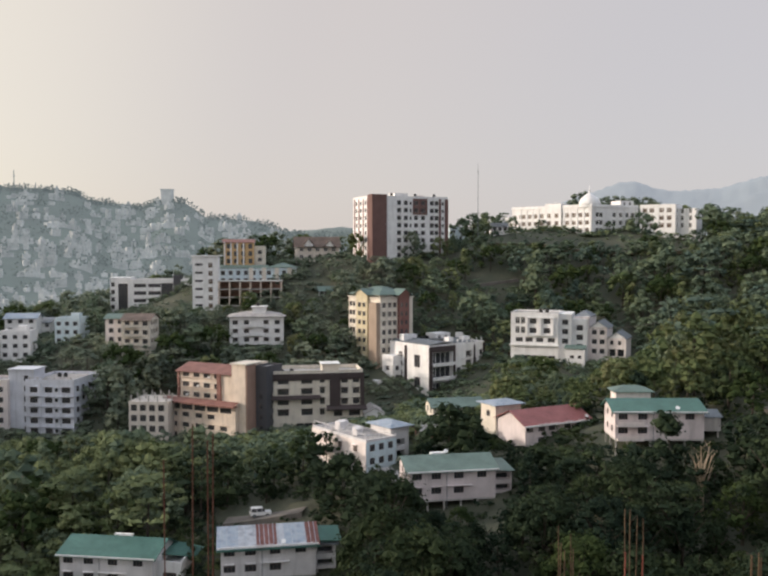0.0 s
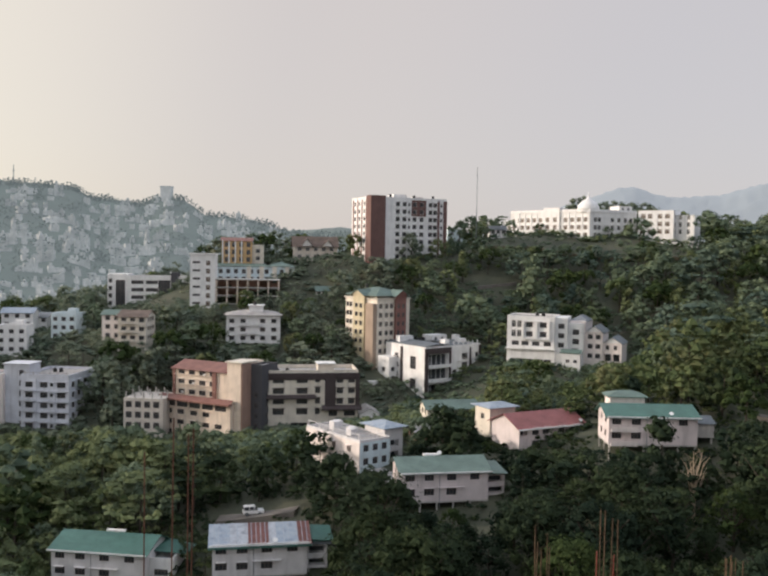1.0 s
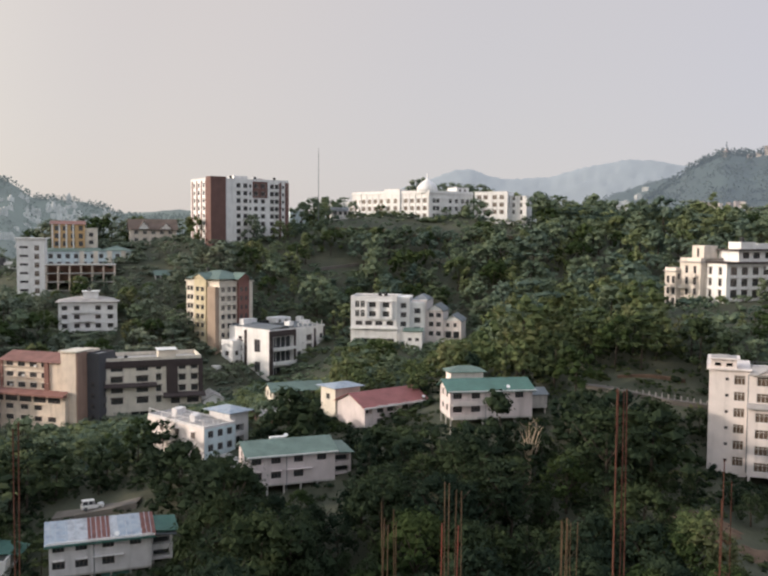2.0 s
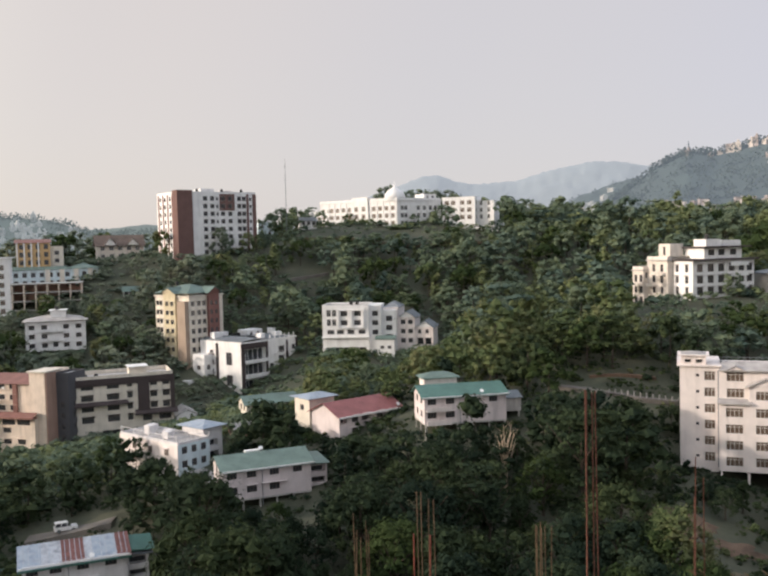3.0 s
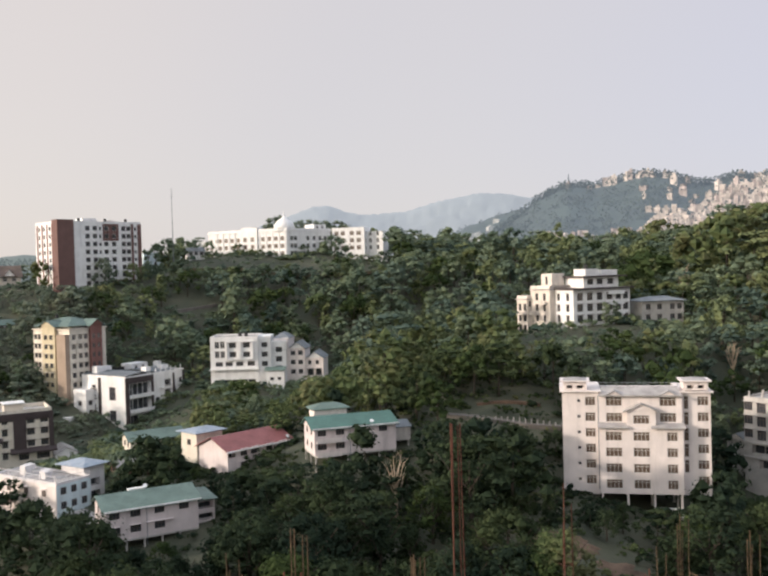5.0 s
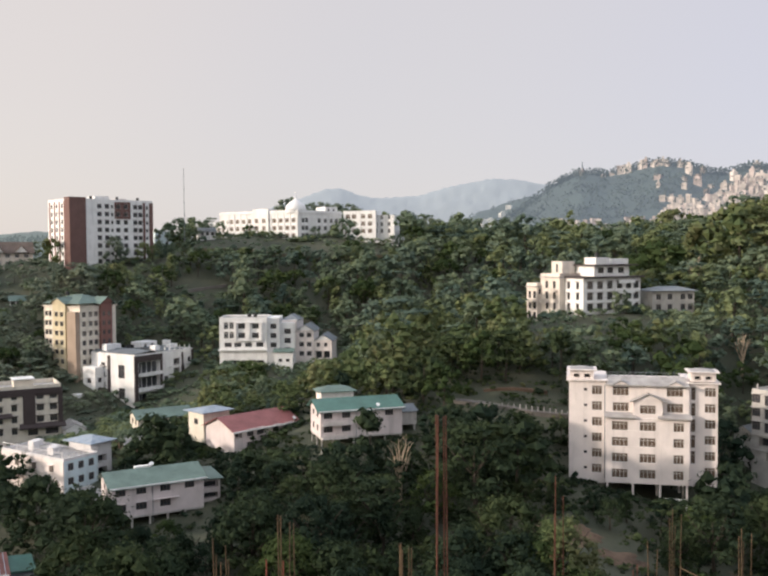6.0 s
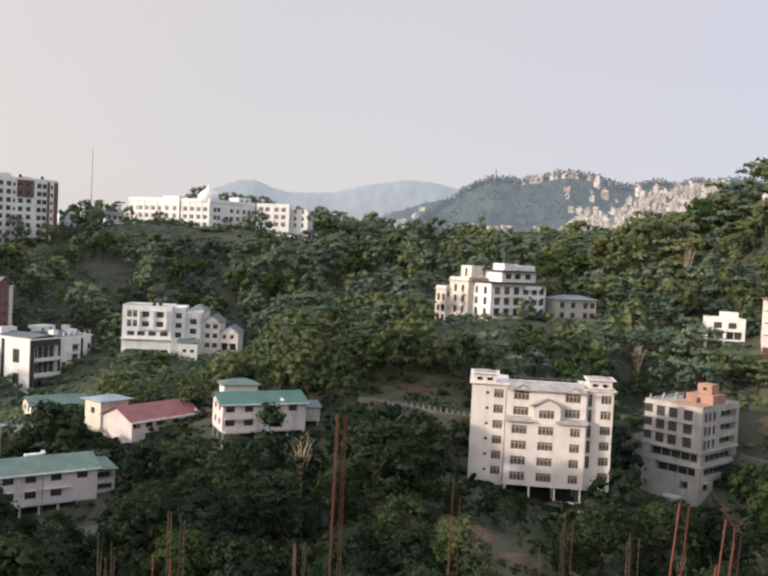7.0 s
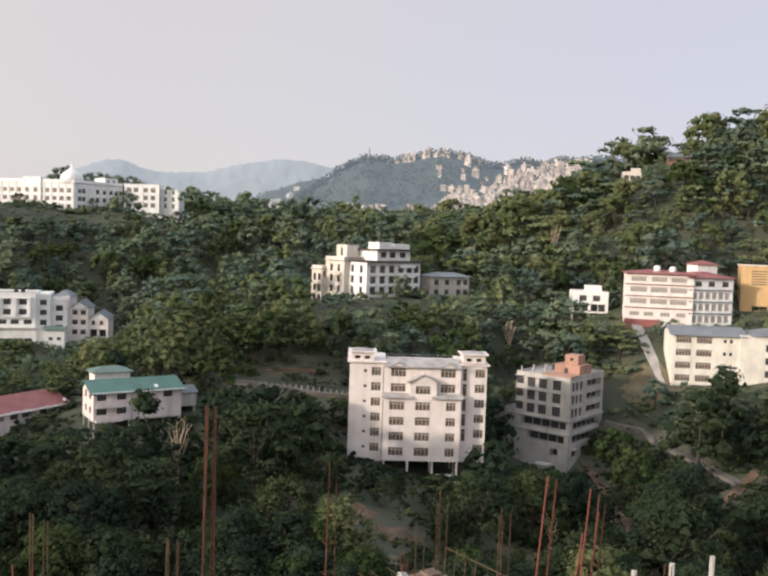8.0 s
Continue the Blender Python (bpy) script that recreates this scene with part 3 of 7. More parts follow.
for u0, u1 in ((30.7, 31.7), (33.5, 35.2)):
    part("brown_pier", M().box(u0, -0.17, -4, u1, 0.0, 25.6), BROWN, e)
for k in range(8):
    part("window_ledge", M().box(11.2, -0.3, k * 3.1 + 1.0, 16.2, 0.0, k * 3.1 + 1.15), WHITE, e)
    part("window_ledge", M().box(26.4, -0.3, k * 3.1 + 1.0, 30.6, 0.0, k * 3.1 + 1.15), WHITE, e)
for k in range(4):
    part("brown_strip", M().box(-0.12, 4.2 + k * 4.5, 0, 0.0, 5.2 + k * 4.5, 25.5), REDTRIM, e)
parapet(e, 0, 0, 25.5, 35, 20, WHITE, 1.0)
block(e, 13, 6, 25.5, 6, 6, 2.6, WHITE, foot=0, name="stair_head")
block(e, 24, 8, 25.5, 4, 5, 2.0, PINKISH, foot=0, name="lift_head")
for k in (10, 21, 30):
    tank(e, k, 3, 26.6)
mast = thing("radio_mast", "tall thin steel radio mast", "mast", 40, 372, 44)
part("mast_pole", M().tube([(0, 0, -3), (0, 0, 28), (0, 0, 42)], [0.16, 0.12, 0.08], 6), GREYROOF, mast)
for k in range(1, 8):
    part("mast_cross_arm", M().box(-0.5, -0.06, k * 5.5, 0.5, 0.06, k * 5.5 + 0.12), GREYROOF, mast)
e = site("grey_block", "towerback", "pale grey apartment block behind the tower")
block(e, 0, 0, 0, 7, 12, 13, PALEBLUE, front=rows_of([1.8, 5.0], 4, 3.1, 1, 1.2, 1.3), hide=8)
parapet(e, 0, 0, 13, 7, 12, WHITE)

# ---- domed white palace building on the ridge ----
e = site("domed_building", "dome", "long white domed public building on the ridge")
block(e, 0, 0, 0, 45, 14, 12.4, WHITE, front=rows_of([7 + 3.55 * i for i in range(11)], 3, 3.4, 1.3, 1.7, 1.9, style="t") + rows_of([2, 5], 3, 3.4, 1.3, 1.2, 1.6, style="t"), foot=5, hide=-2)
slab(e, 0, 0, 12.4, 45, 14, 0.5, WHITE, 0.35)
parapet(e, 0, 0, 12.9, 45, 14, WHITE, 0.8)
block(e, 20, -0.8, 0, 9, 6, 14.6, WHITE, front=rows_of([2.3, 6.5], 3, 3.4, 1.3, 1.7, 1.9, style="t"), foot=5, name="centre_bay")
block(e, -6, 1, 0, 6, 12, 9.2, WHITE, front=rows_of([1.6, 4.2], 2, 3.4, 1.3, 1.3, 1.6, style="t"), name="end_wing", foot=5)
for v in (3.4, 6.8, 10.2):
    part("string_course", M().box(0, -0.16, v - 0.15, 45, 0, v + 0.1), WHITE, e)
for i in range(6):
    x0 = 9.0 + i * 3.55
    part("arch_moulding", M().tube([(x0 + 1.5 * math.cos(q), -0.1, 3.6 + 1.0 * math.sin(q)) for q in [math.pi * j / 8 for j in range(9)]], [0.16] * 9, 5), WHITE, e)
for i in range(12):
    part("pilaster", M().box(5.0 + i * 3.55, -0.2, 0, 5.5 + i * 3.55, 0, 12.4), WHITE, e)
w2 = site("domed_building_wing", "dome_r", "white shaded wing of the domed building with arched openings")
block(w2, 0, 0, 0, 25, 14, 12.4, WHITE, front=rows_of([3.0, 5.0, 12, 15.5, 19, 22], 3, 3.4, 1.3, 1.4, 1.9), foot=5, hide=-2)
slab(w2, 0, 0, 12.4, 25, 14, 0.5, WHITE, 0.35)
parapet(w2, 0, 0, 12.9, 25, 14, WHITE, 0.7)
for v in (3.4, 6.8, 10.2):
    part("string_course", M().box(0, -0.16, v - 0.15, 25, 0, v + 0.1), WHITE, w2)
block(w2, 17, 2, 12.4, 7, 7, 3.2, WHITE, front=rows_of([2, 5], 1, 3, 1, 1, 1.4), foot=0, name="roof_room")
part("dome_drum", M().tube([(2.5, 5, 12.4), (2.5, 5, 13.4)], [5.0, 5.0], 24), WHITE, w2)
prof = [(4.9, 13.4), (4.85, 14.2), (4.5, 15.3), (3.8, 16.4), (2.8, 17.3), (1.7, 18.1), (0.85, 18.8), (0.4, 19.5), (0.25, 20.3), (0.08, 21.8)]
part("dome", M().tube([(2.5, 5, z) for r, z in prof], [r for r, z in prof], 24), WHITE, w2, "white plastered onion dome with finial", smooth=True)
w3 = site("domed_building_annex", "dome_c", "white sunlit annex of the domed building")
block(w3, 0, 0, 0, 15.5, 10, 10.6, WHITE, front=rows_of([2.2, 5.2, 9.5, 12.8], 3, 3.3, 1.2, 1.7, 1.8, style="t"), right=rows_of([3, 7], 3, 3.3, 1.2, 1.2, 1.7), foot=5, hide=-2)
parapet(w3, 0, 0, 10.6, 15.5, 10, WHITE, 0.8)
block(w3, 15.5, 3, 0, 8, 9, 9.4, WHITE, front=rows_of([2, 5.5], 3, 3.1, 1.2, 1.0, 1.8), foot=5, name="rear_wall")

# ---- yellow tall block ----
e = site("yellow_apartment_block", "yel", "tall yellow and maroon apartment block with green roof")
block(e, 0, 0, 0, 14.5, 18.6, 23, CREAM, front=rows_of([1.6, 4.2, 6.4], 7, 3.1, 1.1, 1.2, 1.5, style="d"), left=rows_of([2.4, 8.2, 10.8, 15.5, 17.4], 7, 3.1, 1.1, 1.3, 1.5, style="d"), foot=6, hide=2, shade=CREAM)
block(e, 7.6, -1.0, 0, 4.6, 3, 24.5, REDTRIM, front=rows_of([1.2, 3.3], 7, 3.1, 1.1, 0.9, 1.5, style="d"), foot=6, name="maroon_bay")
block(e, -1.0, 6.2, 0, 3, 6.5, 24.5, YELLOW, left=rows_of([1.9, 4.6], 7, 3.1, 1.1, 1.4, 1.4, style="d"), foot=6, shade=CREAM, name="yellow_bay")
block(e, -1.6, 0.2, 0, 1.7, 4.4, 21.5, TANPIER, left=(), foot=6, name="tan_shaft")
slab(e, 0, 0, 23, 14.5, 18.6, 0.3, CREAM, 0.4)
hip(e, 0.5, 1, 24.2, 13.5, 16.5, 2.6, DULLGREEN, 0.9)
block(e, 1.5, 2, 23, 11.5, 14.5, 1.2, CREAM, foot=0, name="attic")
gable(e, -1.4, 5.7, 24.3, 5, 7.6, 1.9, DULLGREEN, 0.5, "x", YELLOW, name="gable_roof")
gable(e, 7.2, -1.4, 24.3, 5.4, 5, 1.9, DULLGREEN, 0.5, "y", REDTRIM, name="gable_roof")

# ---- black and white modern block ----
e = site("modern_apartment_block", "blk2", "modern white apartment block with black framed balconies")
block(e, 0, 0, 0, 25.2, 20.8, 17, WHITE,
      front=[(6.0, 1.2, 8.5, 4.2, "o"), (6.0, 7.0, 8.5, 3.6, "o"), (6.0, 11.6, 8.5, 3.8, "o")] + rows_of([17.5], 5, 3.1, 1.1, 1.7, 1.5, style="d") + rows_of([23.5], 5, 3.1, 1.1, 1.1, 1.5, style="d") + [(13.2, 4.2, 1.8, 5.6, "d"), (20.6, 7, 1.5, 5.5, "d")],
      left=[(6.2, 3.4, 3.0, 3.6, "d"), (6.2, 10.2, 3.0, 4.2, "d")] + rows_of([15.0], 5, 3.1, 1.4, 1.6, 0.9, style="d") + rows_of([19], 3, 3.1, 1.0, 1.6, 1.2, style="d"), foot=6, hide=1)
for z0 in (0.5, 6.2, 11.0):
    part("balcony", M().box(1.4, -1.2, z0, 10.8, 0, z0 + 0.25).box(1.4, -1.2, z0 + 0.25, 10.8, -1.05, z0 + 1.1), WHITE if z0 > 6 else CONC, e)
part("black_frame", M().box(-0.2, -0.35, -4, 1.3, 0, 17.5).box(1.3, -0.35, 15.6, 11.4, 0, 17.5).box(10.6, -0.35, 7, 11.4, 0, 15.6), DARKTRIM, e, "black painted surround of the balconies")
part("black_pier", M().box(-0.25, 11.5, -4, 0, 12.6, 17.2), DARKTRIM, e)
for k in range(5):
    part("black_pier", M().box(-0.2, 13.6, k * 3.1 + 0.9, 0, 16.6, k * 3.1 + 1.3), DARKTRIM, e)
parapet(e, 0, 0, 17, 25.2, 20.8, WHITE, 1.0)
gable(e, 0.3, 0.3, 18.2, 12, 20.0, 0.7, GREYROOF, 0.3, "y", ridge=0.5)
gable(e, 13.5, 2, 17.9, 9, 16, 0.8, GREYROOF, 0.3, "x")
block(e, 15, 14, 17, 7, 5, 3.0, WHITE, front=rows_of([2, 5], 1, 3, 1, 1, 1.2), foot=0, name="stair_head")
for k in range(3):
    tank(e, 11 + k * 1.4, 17, 18)
block(e, -3.6, 14.5, -2, 3.6, 6, 15.5, WHITE, left=rows_of([3], 4, 3.1, 1.0, 1.6, 1.4, style="d"), front=rows_of([1.8], 4, 3.1, 1.2, 1.2, 1.4, style="d"), foot=4, name="lower_wing")
block(e, -9.5, 15.5, -3, 6, 6, 8.5, WHITE, front=[(3, 1.5, 4, 2, "o"), (3, 5.2, 4, 1.8, "o")], foot=4, name="side_terrace_wall")
for k in range(5):
    part("window_surround", M().box(16.3, -0.22, k * 3.1 + 0.75, 18.8, 0, k * 3.1 + 1.0).box(18.6, -0.22, k * 3.1 + 1.0, 18.8, 0, k * 3.1 + 2.9), DARKTRIM, e)
    part("white_fin", M().box(14.6, -0.7, k * 3.1 + 0.2, 16.0, 0, k * 3.1 + 0.4), WHITE, e)
part("black_strip", M().box(20.0, -0.2, -2, 20.7, 0, 17.0), DARKTRIM, e)
part("black_strip", M().box(24.4, -0.2, -2, 25.25, 0, 17.6), DARKTRIM, e)
for x0, y0, w, h in ((1.5, 15, 3.5, 2.2), (6.5, 17, 2.6, 1.8), (12.2, 4, 2, 1.4), (20, 5, 3, 1.2), (23, 10, 1.6, 2.0)):
    part("roof_box", M().box(x0, y0, 17.2, x0 + w, y0 + 2.4, 18.2 + h), WHITE, e)
for k in range(6):
    part("roof_post", M().box(13 + k * 2.2, 0.4, 17.9, 13.2 + k * 2.2, 0.6, 19.4), WHITE, e)

# ---- white stepped pair below the wooded ridge ----
e = site("white_apartment_block", "wht", "white four-storey apartment block with framed window bays")
block(e, 0, 0, 0, 15.5, 13, 16.5, WHITE, front=rows_of([7.3, 11.8], 2, 3.1, 10.3, 1.8, 1.6, style="d") + rows_of([2.2, 4.0], 2, 3.1, 10.2, 1.2, 2.0) + rows_of([2.8, 6, 9.5, 13.2], 1, 3.1, 7.4, 1.9, 1.3, style="d") + [(8, 1.5, 13, 1.5, "o"), (3, -0.5, 2.5, 1.6, "d")], foot=6, hide=3)
part("bay_frame", M().box(5, -0.5, 9.4, 14, 0, 9.8).box(5, -0.5, 15.2, 14, 0, 15.6).box(5, -0.5, 9.8, 5.6, 0, 15.2).box(8.9, -0.5, 9.8, 10, 0, 15.2).box(13.4, -0.5, 9.8, 14, 0, 15.2), WHITE, e)
part("ledge", M().box(-0.3, -0.8, 6.2, 15.8, 0, 6.6), WHITE, e)
parapet(e, 0, 0, 16.5, 15.5, 13, WHITE, 0.6)
block(e, 15.5, 1.5, 0, 4, 11, 16.8, WHITE, front=rows_of([2], 3, 3.1, 7, 1.6, 1.5, style="d"), foot=6, name="stair_wall")
block(e, 19.5, 3, 0, 5, 10, 15.0, WHITE, front=rows_of([2.5], 4, 3.1, 2, 1.7, 1.6, style="d"), foot=6, name="rear_wall")
block(e, 18, -1.5, -3, 6, 5, 9.0, WHITE, front=[(2.0, 5.6, 1.2, 1.0, "d"), (4.4, 5.6, 1.2, 1.0, "d")], foot=6, name="porch_wall")
gable(e, 18, -1.5, 6, 6, 5, 0.8, DULLGREEN, 0.4, "x")
e = site("pink_stepped_house", "wht2", "pale pink stepped hillside house with grey roofs")
block(e, 0, 0, 0, 5.0, 12, 13, PINKISH, front=rows_of([2.5], 4, 3.1, 1.0, 1.7, 1.5, style="d"), left=rows_of([3, 7], 4, 3.1, 1, 1.5, 1.5), foot=6, hide=2)
block(e, -5.5, 1.5, 0, 5.5, 11, 11.2, WHITE, front=rows_of([1.8, 4], 3, 3.1, 1, 1.2, 1.4), foot=6, name="side_wall")
gable(e, -5.8, 1.2, 11.3, 6, 11, 1.4, GREYROOF, 0.4, "y", WHITE)
hip(e, 0, 1, 13.0, 5, 9, 1.7, GREYROOF, 0.4)
block(e, 5.0, 0.5, 0, 5.5, 11, 9.6, PINKISH, front=rows_of([1.5, 4], 3, 3.1, 1, 1.3, 1.4, style="d"), foot=6, name="middle_wall")
gable(e, 5, 0.5, 9.6, 5.5, 11, 2.0, GREYROOF, 0.4, "y", WHITE)
block(e, 10.5, 1.0, 0, 6, 11, 6.2, PINKISH, front=[(1.6, 0.2, 2.2, 2.4, "o"), (4.3, 0.2, 2.2, 2.4, "o"), (1.5, 4.0, 1.1, 1.4, "d"), (4, 4.0, 1.1, 1.4, "d")], foot=6, name="lower_wall")
gable(e, 10.5, 1, 6.2, 6, 11, 2.0, GREYROOF, 0.4, "y", WHITE)

# ---- peach hotel-like block with the maroon roof ----
e = site("peach_apartment_block", "beige", "peach five-storey apartment block with maroon trim and roof")
block(e, 0, 0, 0, 26, 14, 12.0, PEACH, front=rows_of([2.8, 7.4, 12.4, 17.0, 21.6], 3, 3.1, 1.2, 2.1, 1.3, v0=0, style="d")[:-1] + rows_of([3.2, 8, 12.8, 17.6, 22.4], 1, 3.1, 9.6, 3.4, 1.6, style="d"), left=rows_of([4, 9], 3, 3.1, 1.2, 1.8, 1.3, style="d"), foot=6, hide=2, shade=PEACH)
part("maroon_canopy", M().box(-0.8, -1.8, 11.6, 26.6, 0.2, 12.1).face((-0.8, -1.8, 12.1), (26.6, -1.8, 12.1), (26.6, 1.0, 13.0), (-0.8, 1.0, 13.0)), MAROON, e, "maroon sloped canopy over the lower storeys")
block(e, 2.5, 3, 12, 21, 11, 8.8, PEACH, front=rows_of([2.6, 6.6, 10.6, 14.6], 3, 3.0, 1.0, 2.0, 1.3, style="d"), foot=0, shade=CREAM, name="upper_wall")
gable(e, 2.5, 3, 20.9, 21, 11, 1.8, MAROON, 0.9, "x", PEACH)
part("maroon_pier", M().box(2.0, 2.6, 12, 2.9, 3.2, 20.8), MAROON, e)
part("maroon_pier", M().box(17.2, 2.5, 12, 18.6, 3.2, 20.8), MAROON, e)
block(e, 23.6, 1.5, 0, 4.9, 11, 23.9, PEACH, right=rows_of([4], 6, 3.1, 1.2, 1.4, 1.4, style="d"), foot=6, name="stair_tower")
# the tower's right side is coloured brown for its shade
part("stair_tower_face", M().box(28.5, 1.6, -5, 28.9, 6.0, 23.9), SHADEBROWN, e, "brown side of the stair tower, its shade put into the colour")
part("stair_tower_cap", M().box(23.2, 1, 23.9, 29.2, 9, 24.3), CREAM, e)
# wing in shadow: its walls are coloured dark grey
block(e, 28.5, 6.0, 0, 4.2, 8, 22.6, GREYCLADSHADE, right=rows_of([3, 6], 5, 3.1, 1.2, 1.4, 1.4, style="d"), front=rows_of([2.1], 5, 3.1, 1.2, 1.0, 1.4, style="d"), foot=6, name="shade_dark_wing")
parapet(e, 28.5, 6.0, 22.6, 4.2, 8, GREYCLADSHADE, 0.7)
for k in range(3):
    part("window_ledge", M().box(2.6, 2.5, 12.85 + k * 3.0, 17.0, 3.0, 13.0 + k * 3.0), PEACH, e)
    part("air_conditioner", M().box(5.3 + k * 4.2, 2.55, 13.3 + k * 2.9, 6.1 + k * 4.2, 3.0, 13.8 + k * 2.9), WHITE, e, "white air conditioner box")
e = site("unfinished_block", "raw", "unfinished cream concrete block with column stubs on its roof")
block(e, 0, 0, 0, 12, 12, 10, SAND, front=rows_of([1.6, 4.4, 7.2, 10], 3, 3.1, 1.0, 1.5, 1.7, style="d"), foot=6, hide=2)
for i in range(5):
    for j in range(3):
        part("column_stub", M().box(0.4 + i * 2.7, 0.4 + j * 5, 10, 0.75 + i * 2.7, 0.75 + j * 5, 11.8), CONC, e)

# ---- cream and dark brown block ----
e = site("cream_apartment_block", "cream", "cream apartment block with dark brown bands and canopies")
block(e, 0, 0, 0, 27, 13, 16.2, CREAM,
      front=rows_of([3.2, 10.2], 2, 3.2, 4.2, 2.7, 1.6, style="d") + rows_of([3.2, 10.2], 2, 3.2, 10.4, 2.7, 1.5, style="d") + rows_of([14.8], 4, 3.2, 4.2, 1.2, 1.6, style="d") + rows_of([21.5, 25.0], 3, 3.2, 7.2, 1.6, 1.5, style="d") + [(19.5, 3.6, 2.6, 1.6, "d"), (24.5, 3.6, 3.4, 1.6, "d"), (9.5, -1, 5, 2.8, "o"), (15.5, -1, 5, 2.8, "o"), (22, -0.6, 6, 2.4, "o")], foot=6, hide=1, shade=DARKTRIM)
part("dark_band", M().box(-0.3, -0.3, 14.6, 27.3, 0, 16.6), DARKTRIM, e, "dark brown roof band")
part("dark_canopy", M().box(-0.3, -1.3, 9.0, 14.2, 0, 9.4).face((-0.3, -1.3, 9.4), (14.2, -1.3, 9.4), (14.2, 0, 10.2), (-0.3, 0, 10.2)), DARKTRIM, e)
part("dark_canopy", M().box(16, -1.6, 5.6, 28, 0, 6.0).face((16, -1.6, 6.0), (28, -1.6, 6.0), (28, 0, 7.0), (16, 0, 7.0)), DARKTRIM, e)
part("dark_pier", M().box(17.0, -0.5, 6.8, 20.2, 0, 16.4), DARKTRIM, e)
part("dark_pier", M().box(26.2, -0.4, 6.8, 27.4, 2, 16.4), DARKTRIM, e)
parapet(e, 0, 0, 16.2, 27, 13, CREAM, 1.3)
block(e, 15, 2, 16.2, 5, 5, 2.8, CREAM, foot=0, name="stair_head")
slab(e, 15, 2, 19.0, 5, 5, 0.25, WHITE, 0.4)
block(e, 27.5, -1, -1, 6, 9, 5.4, WHITE, front=[(3.2, 1.2, 1.8, 2.2, "d")], foot=5, name="annex_wall")
gable(e, 27.5, -1, 4.4, 6, 9, 1.6, ROOFSLAB, 0.3, "y", WHITE)

# ---- white block on the western slope, bluish shade put into its paint ----
e = site("white_slope_block", "lwhite", "white six-storey apartment block on a slope, tinted blue for shade")
block(e, 0, 0, 0, 15, 19, 16.6, SHADEBLUE, front=rows_of([2.6, 7.2], 5, 3.1, 1.3, 1.9, 1.5, style="d") + rows_of([9.6], 5, 3.1, 1.6, 0.8, 1.0, style="d") + rows_of([12.6], 5, 3.1, 1.3, 2.2, 1.5, style="d"),
      right=rows_of([3, 7, 11.5, 15.5], 5, 3.1, 1.3, 1.6, 1.5, style="d"), foot=6, hide=1, shade=SHADEBLUE)
for k in range(5):
    part("balcony", M().box(0.6, -1.0, k * 3.1 + 0.3, 4.6, 0, k * 3.1 + 0.5).box(0.6, -1.0, k * 3.1 + 0.5, 4.6, -0.88, k * 3.1 + 1.2), SHADEBLUE, e)
parapet(e, 0, 0, 16.6, 15, 19, SHADEBLUE, 1.0)
block(e, -6, 1.5, 0, 8, 7, 20.2, SHADEBLUE, front=rows_of([5.5], 6, 3.1, 1.3, 1.2, 1.6, style="d"), foot=6, name="stair_tower")
slab(e, -6, 1.5, 20.2, 8, 7, 0.3, SHADEBLUE, 0.3)
# sunlit wing: the warm light is put into its pink colour
block(e, -13, 0, 0, 7.4, 10, 16.5, PINKISH, front=rows_of([1.8, 5], 5, 3.1, 1.2, 1.6, 1.5, style="d"), foot=6, name="side_wall")
parapet(e, -13, 0, 16.5, 7.4, 10, PINKISH, 0.9)

for k in range(5):
    part("floor_ledge", M().box(4.8, -0.45, k * 3.1 + 0.2, 15.2, 0, k * 3.1 + 0.36), SHADEBLUE, e)
    part("side_balcony", M().box(15.0, 8.6, k * 3.1 + 0.3, 16.1, 13.6, k * 3.1 + 0.5).box(15.98, 8.6, k * 3.1 + 0.5, 16.1, 13.6, k * 3.1 + 1.3), SHADEBLUE, e)
    part("pilaster", M().box(4.7, -0.3, -3, 5.0, 0, 16.6) if k == 0 else M().box(10.6, -0.3, k * 3.1 - 3, 10.9, 0, k * 3.1), SHADEBLUE, e)

# ---- western cluster far behind ----
e = site("grey_office_block", "off", "modern grey and white block with ribbon windows")
block(e, 0, 0, 0, 27, 14, 13.2, WHITE, front=rows_of([4.6, 10.6], 4, 3.2, 0.9, 4.2, 1.4, style="d") + [(15.8, 0.8, 5.0, 11.4, "d"), (24.5, 0.8, 4.0, 10.5, "d")], foot=8, hide=2)
part("dark_clad_tower", M().box(18.6, -0.6, -4, 21.6, 6, 15.6), GREYCLADSHADE, e)
block(e, -8.5, 3, 0, 8.5, 11, 14.6, WHITE, front=rows_of([1.2], 4, 3.2, 1.2, 1.2, 1.6, style="d") + [(5.4, -1, 4, 13, "d")], foot=8, name="side_wall")
parapet(e, 0, 0, 13.2, 27, 14, WHITE, 0.7)
e = site("concrete_frame_block", "frame", "unfinished concrete frame block with white stair tower")
block(e, 0, 0, 0, 9.8, 9, 21.5, WHITE, front=rows_of([2.5], 6, 3.2, 2, 2.4, 0.8, style="d") + rows_of([7], 6, 3.2, 1.2, 1.4, 1.8, style="t"), foot=8, hide=2, name="stair_tower")
part("stair_tower_cap", M().box(-0.5, -0.5, 21.5, 10.3, 9.5, 22.0), WHITE, e)
for lv in range(5):
    part("floor_slab", M().box(9.8, 0, lv * 3.2 - 1.2, 35, 12, lv * 3.2 - 0.85), CONC, e)
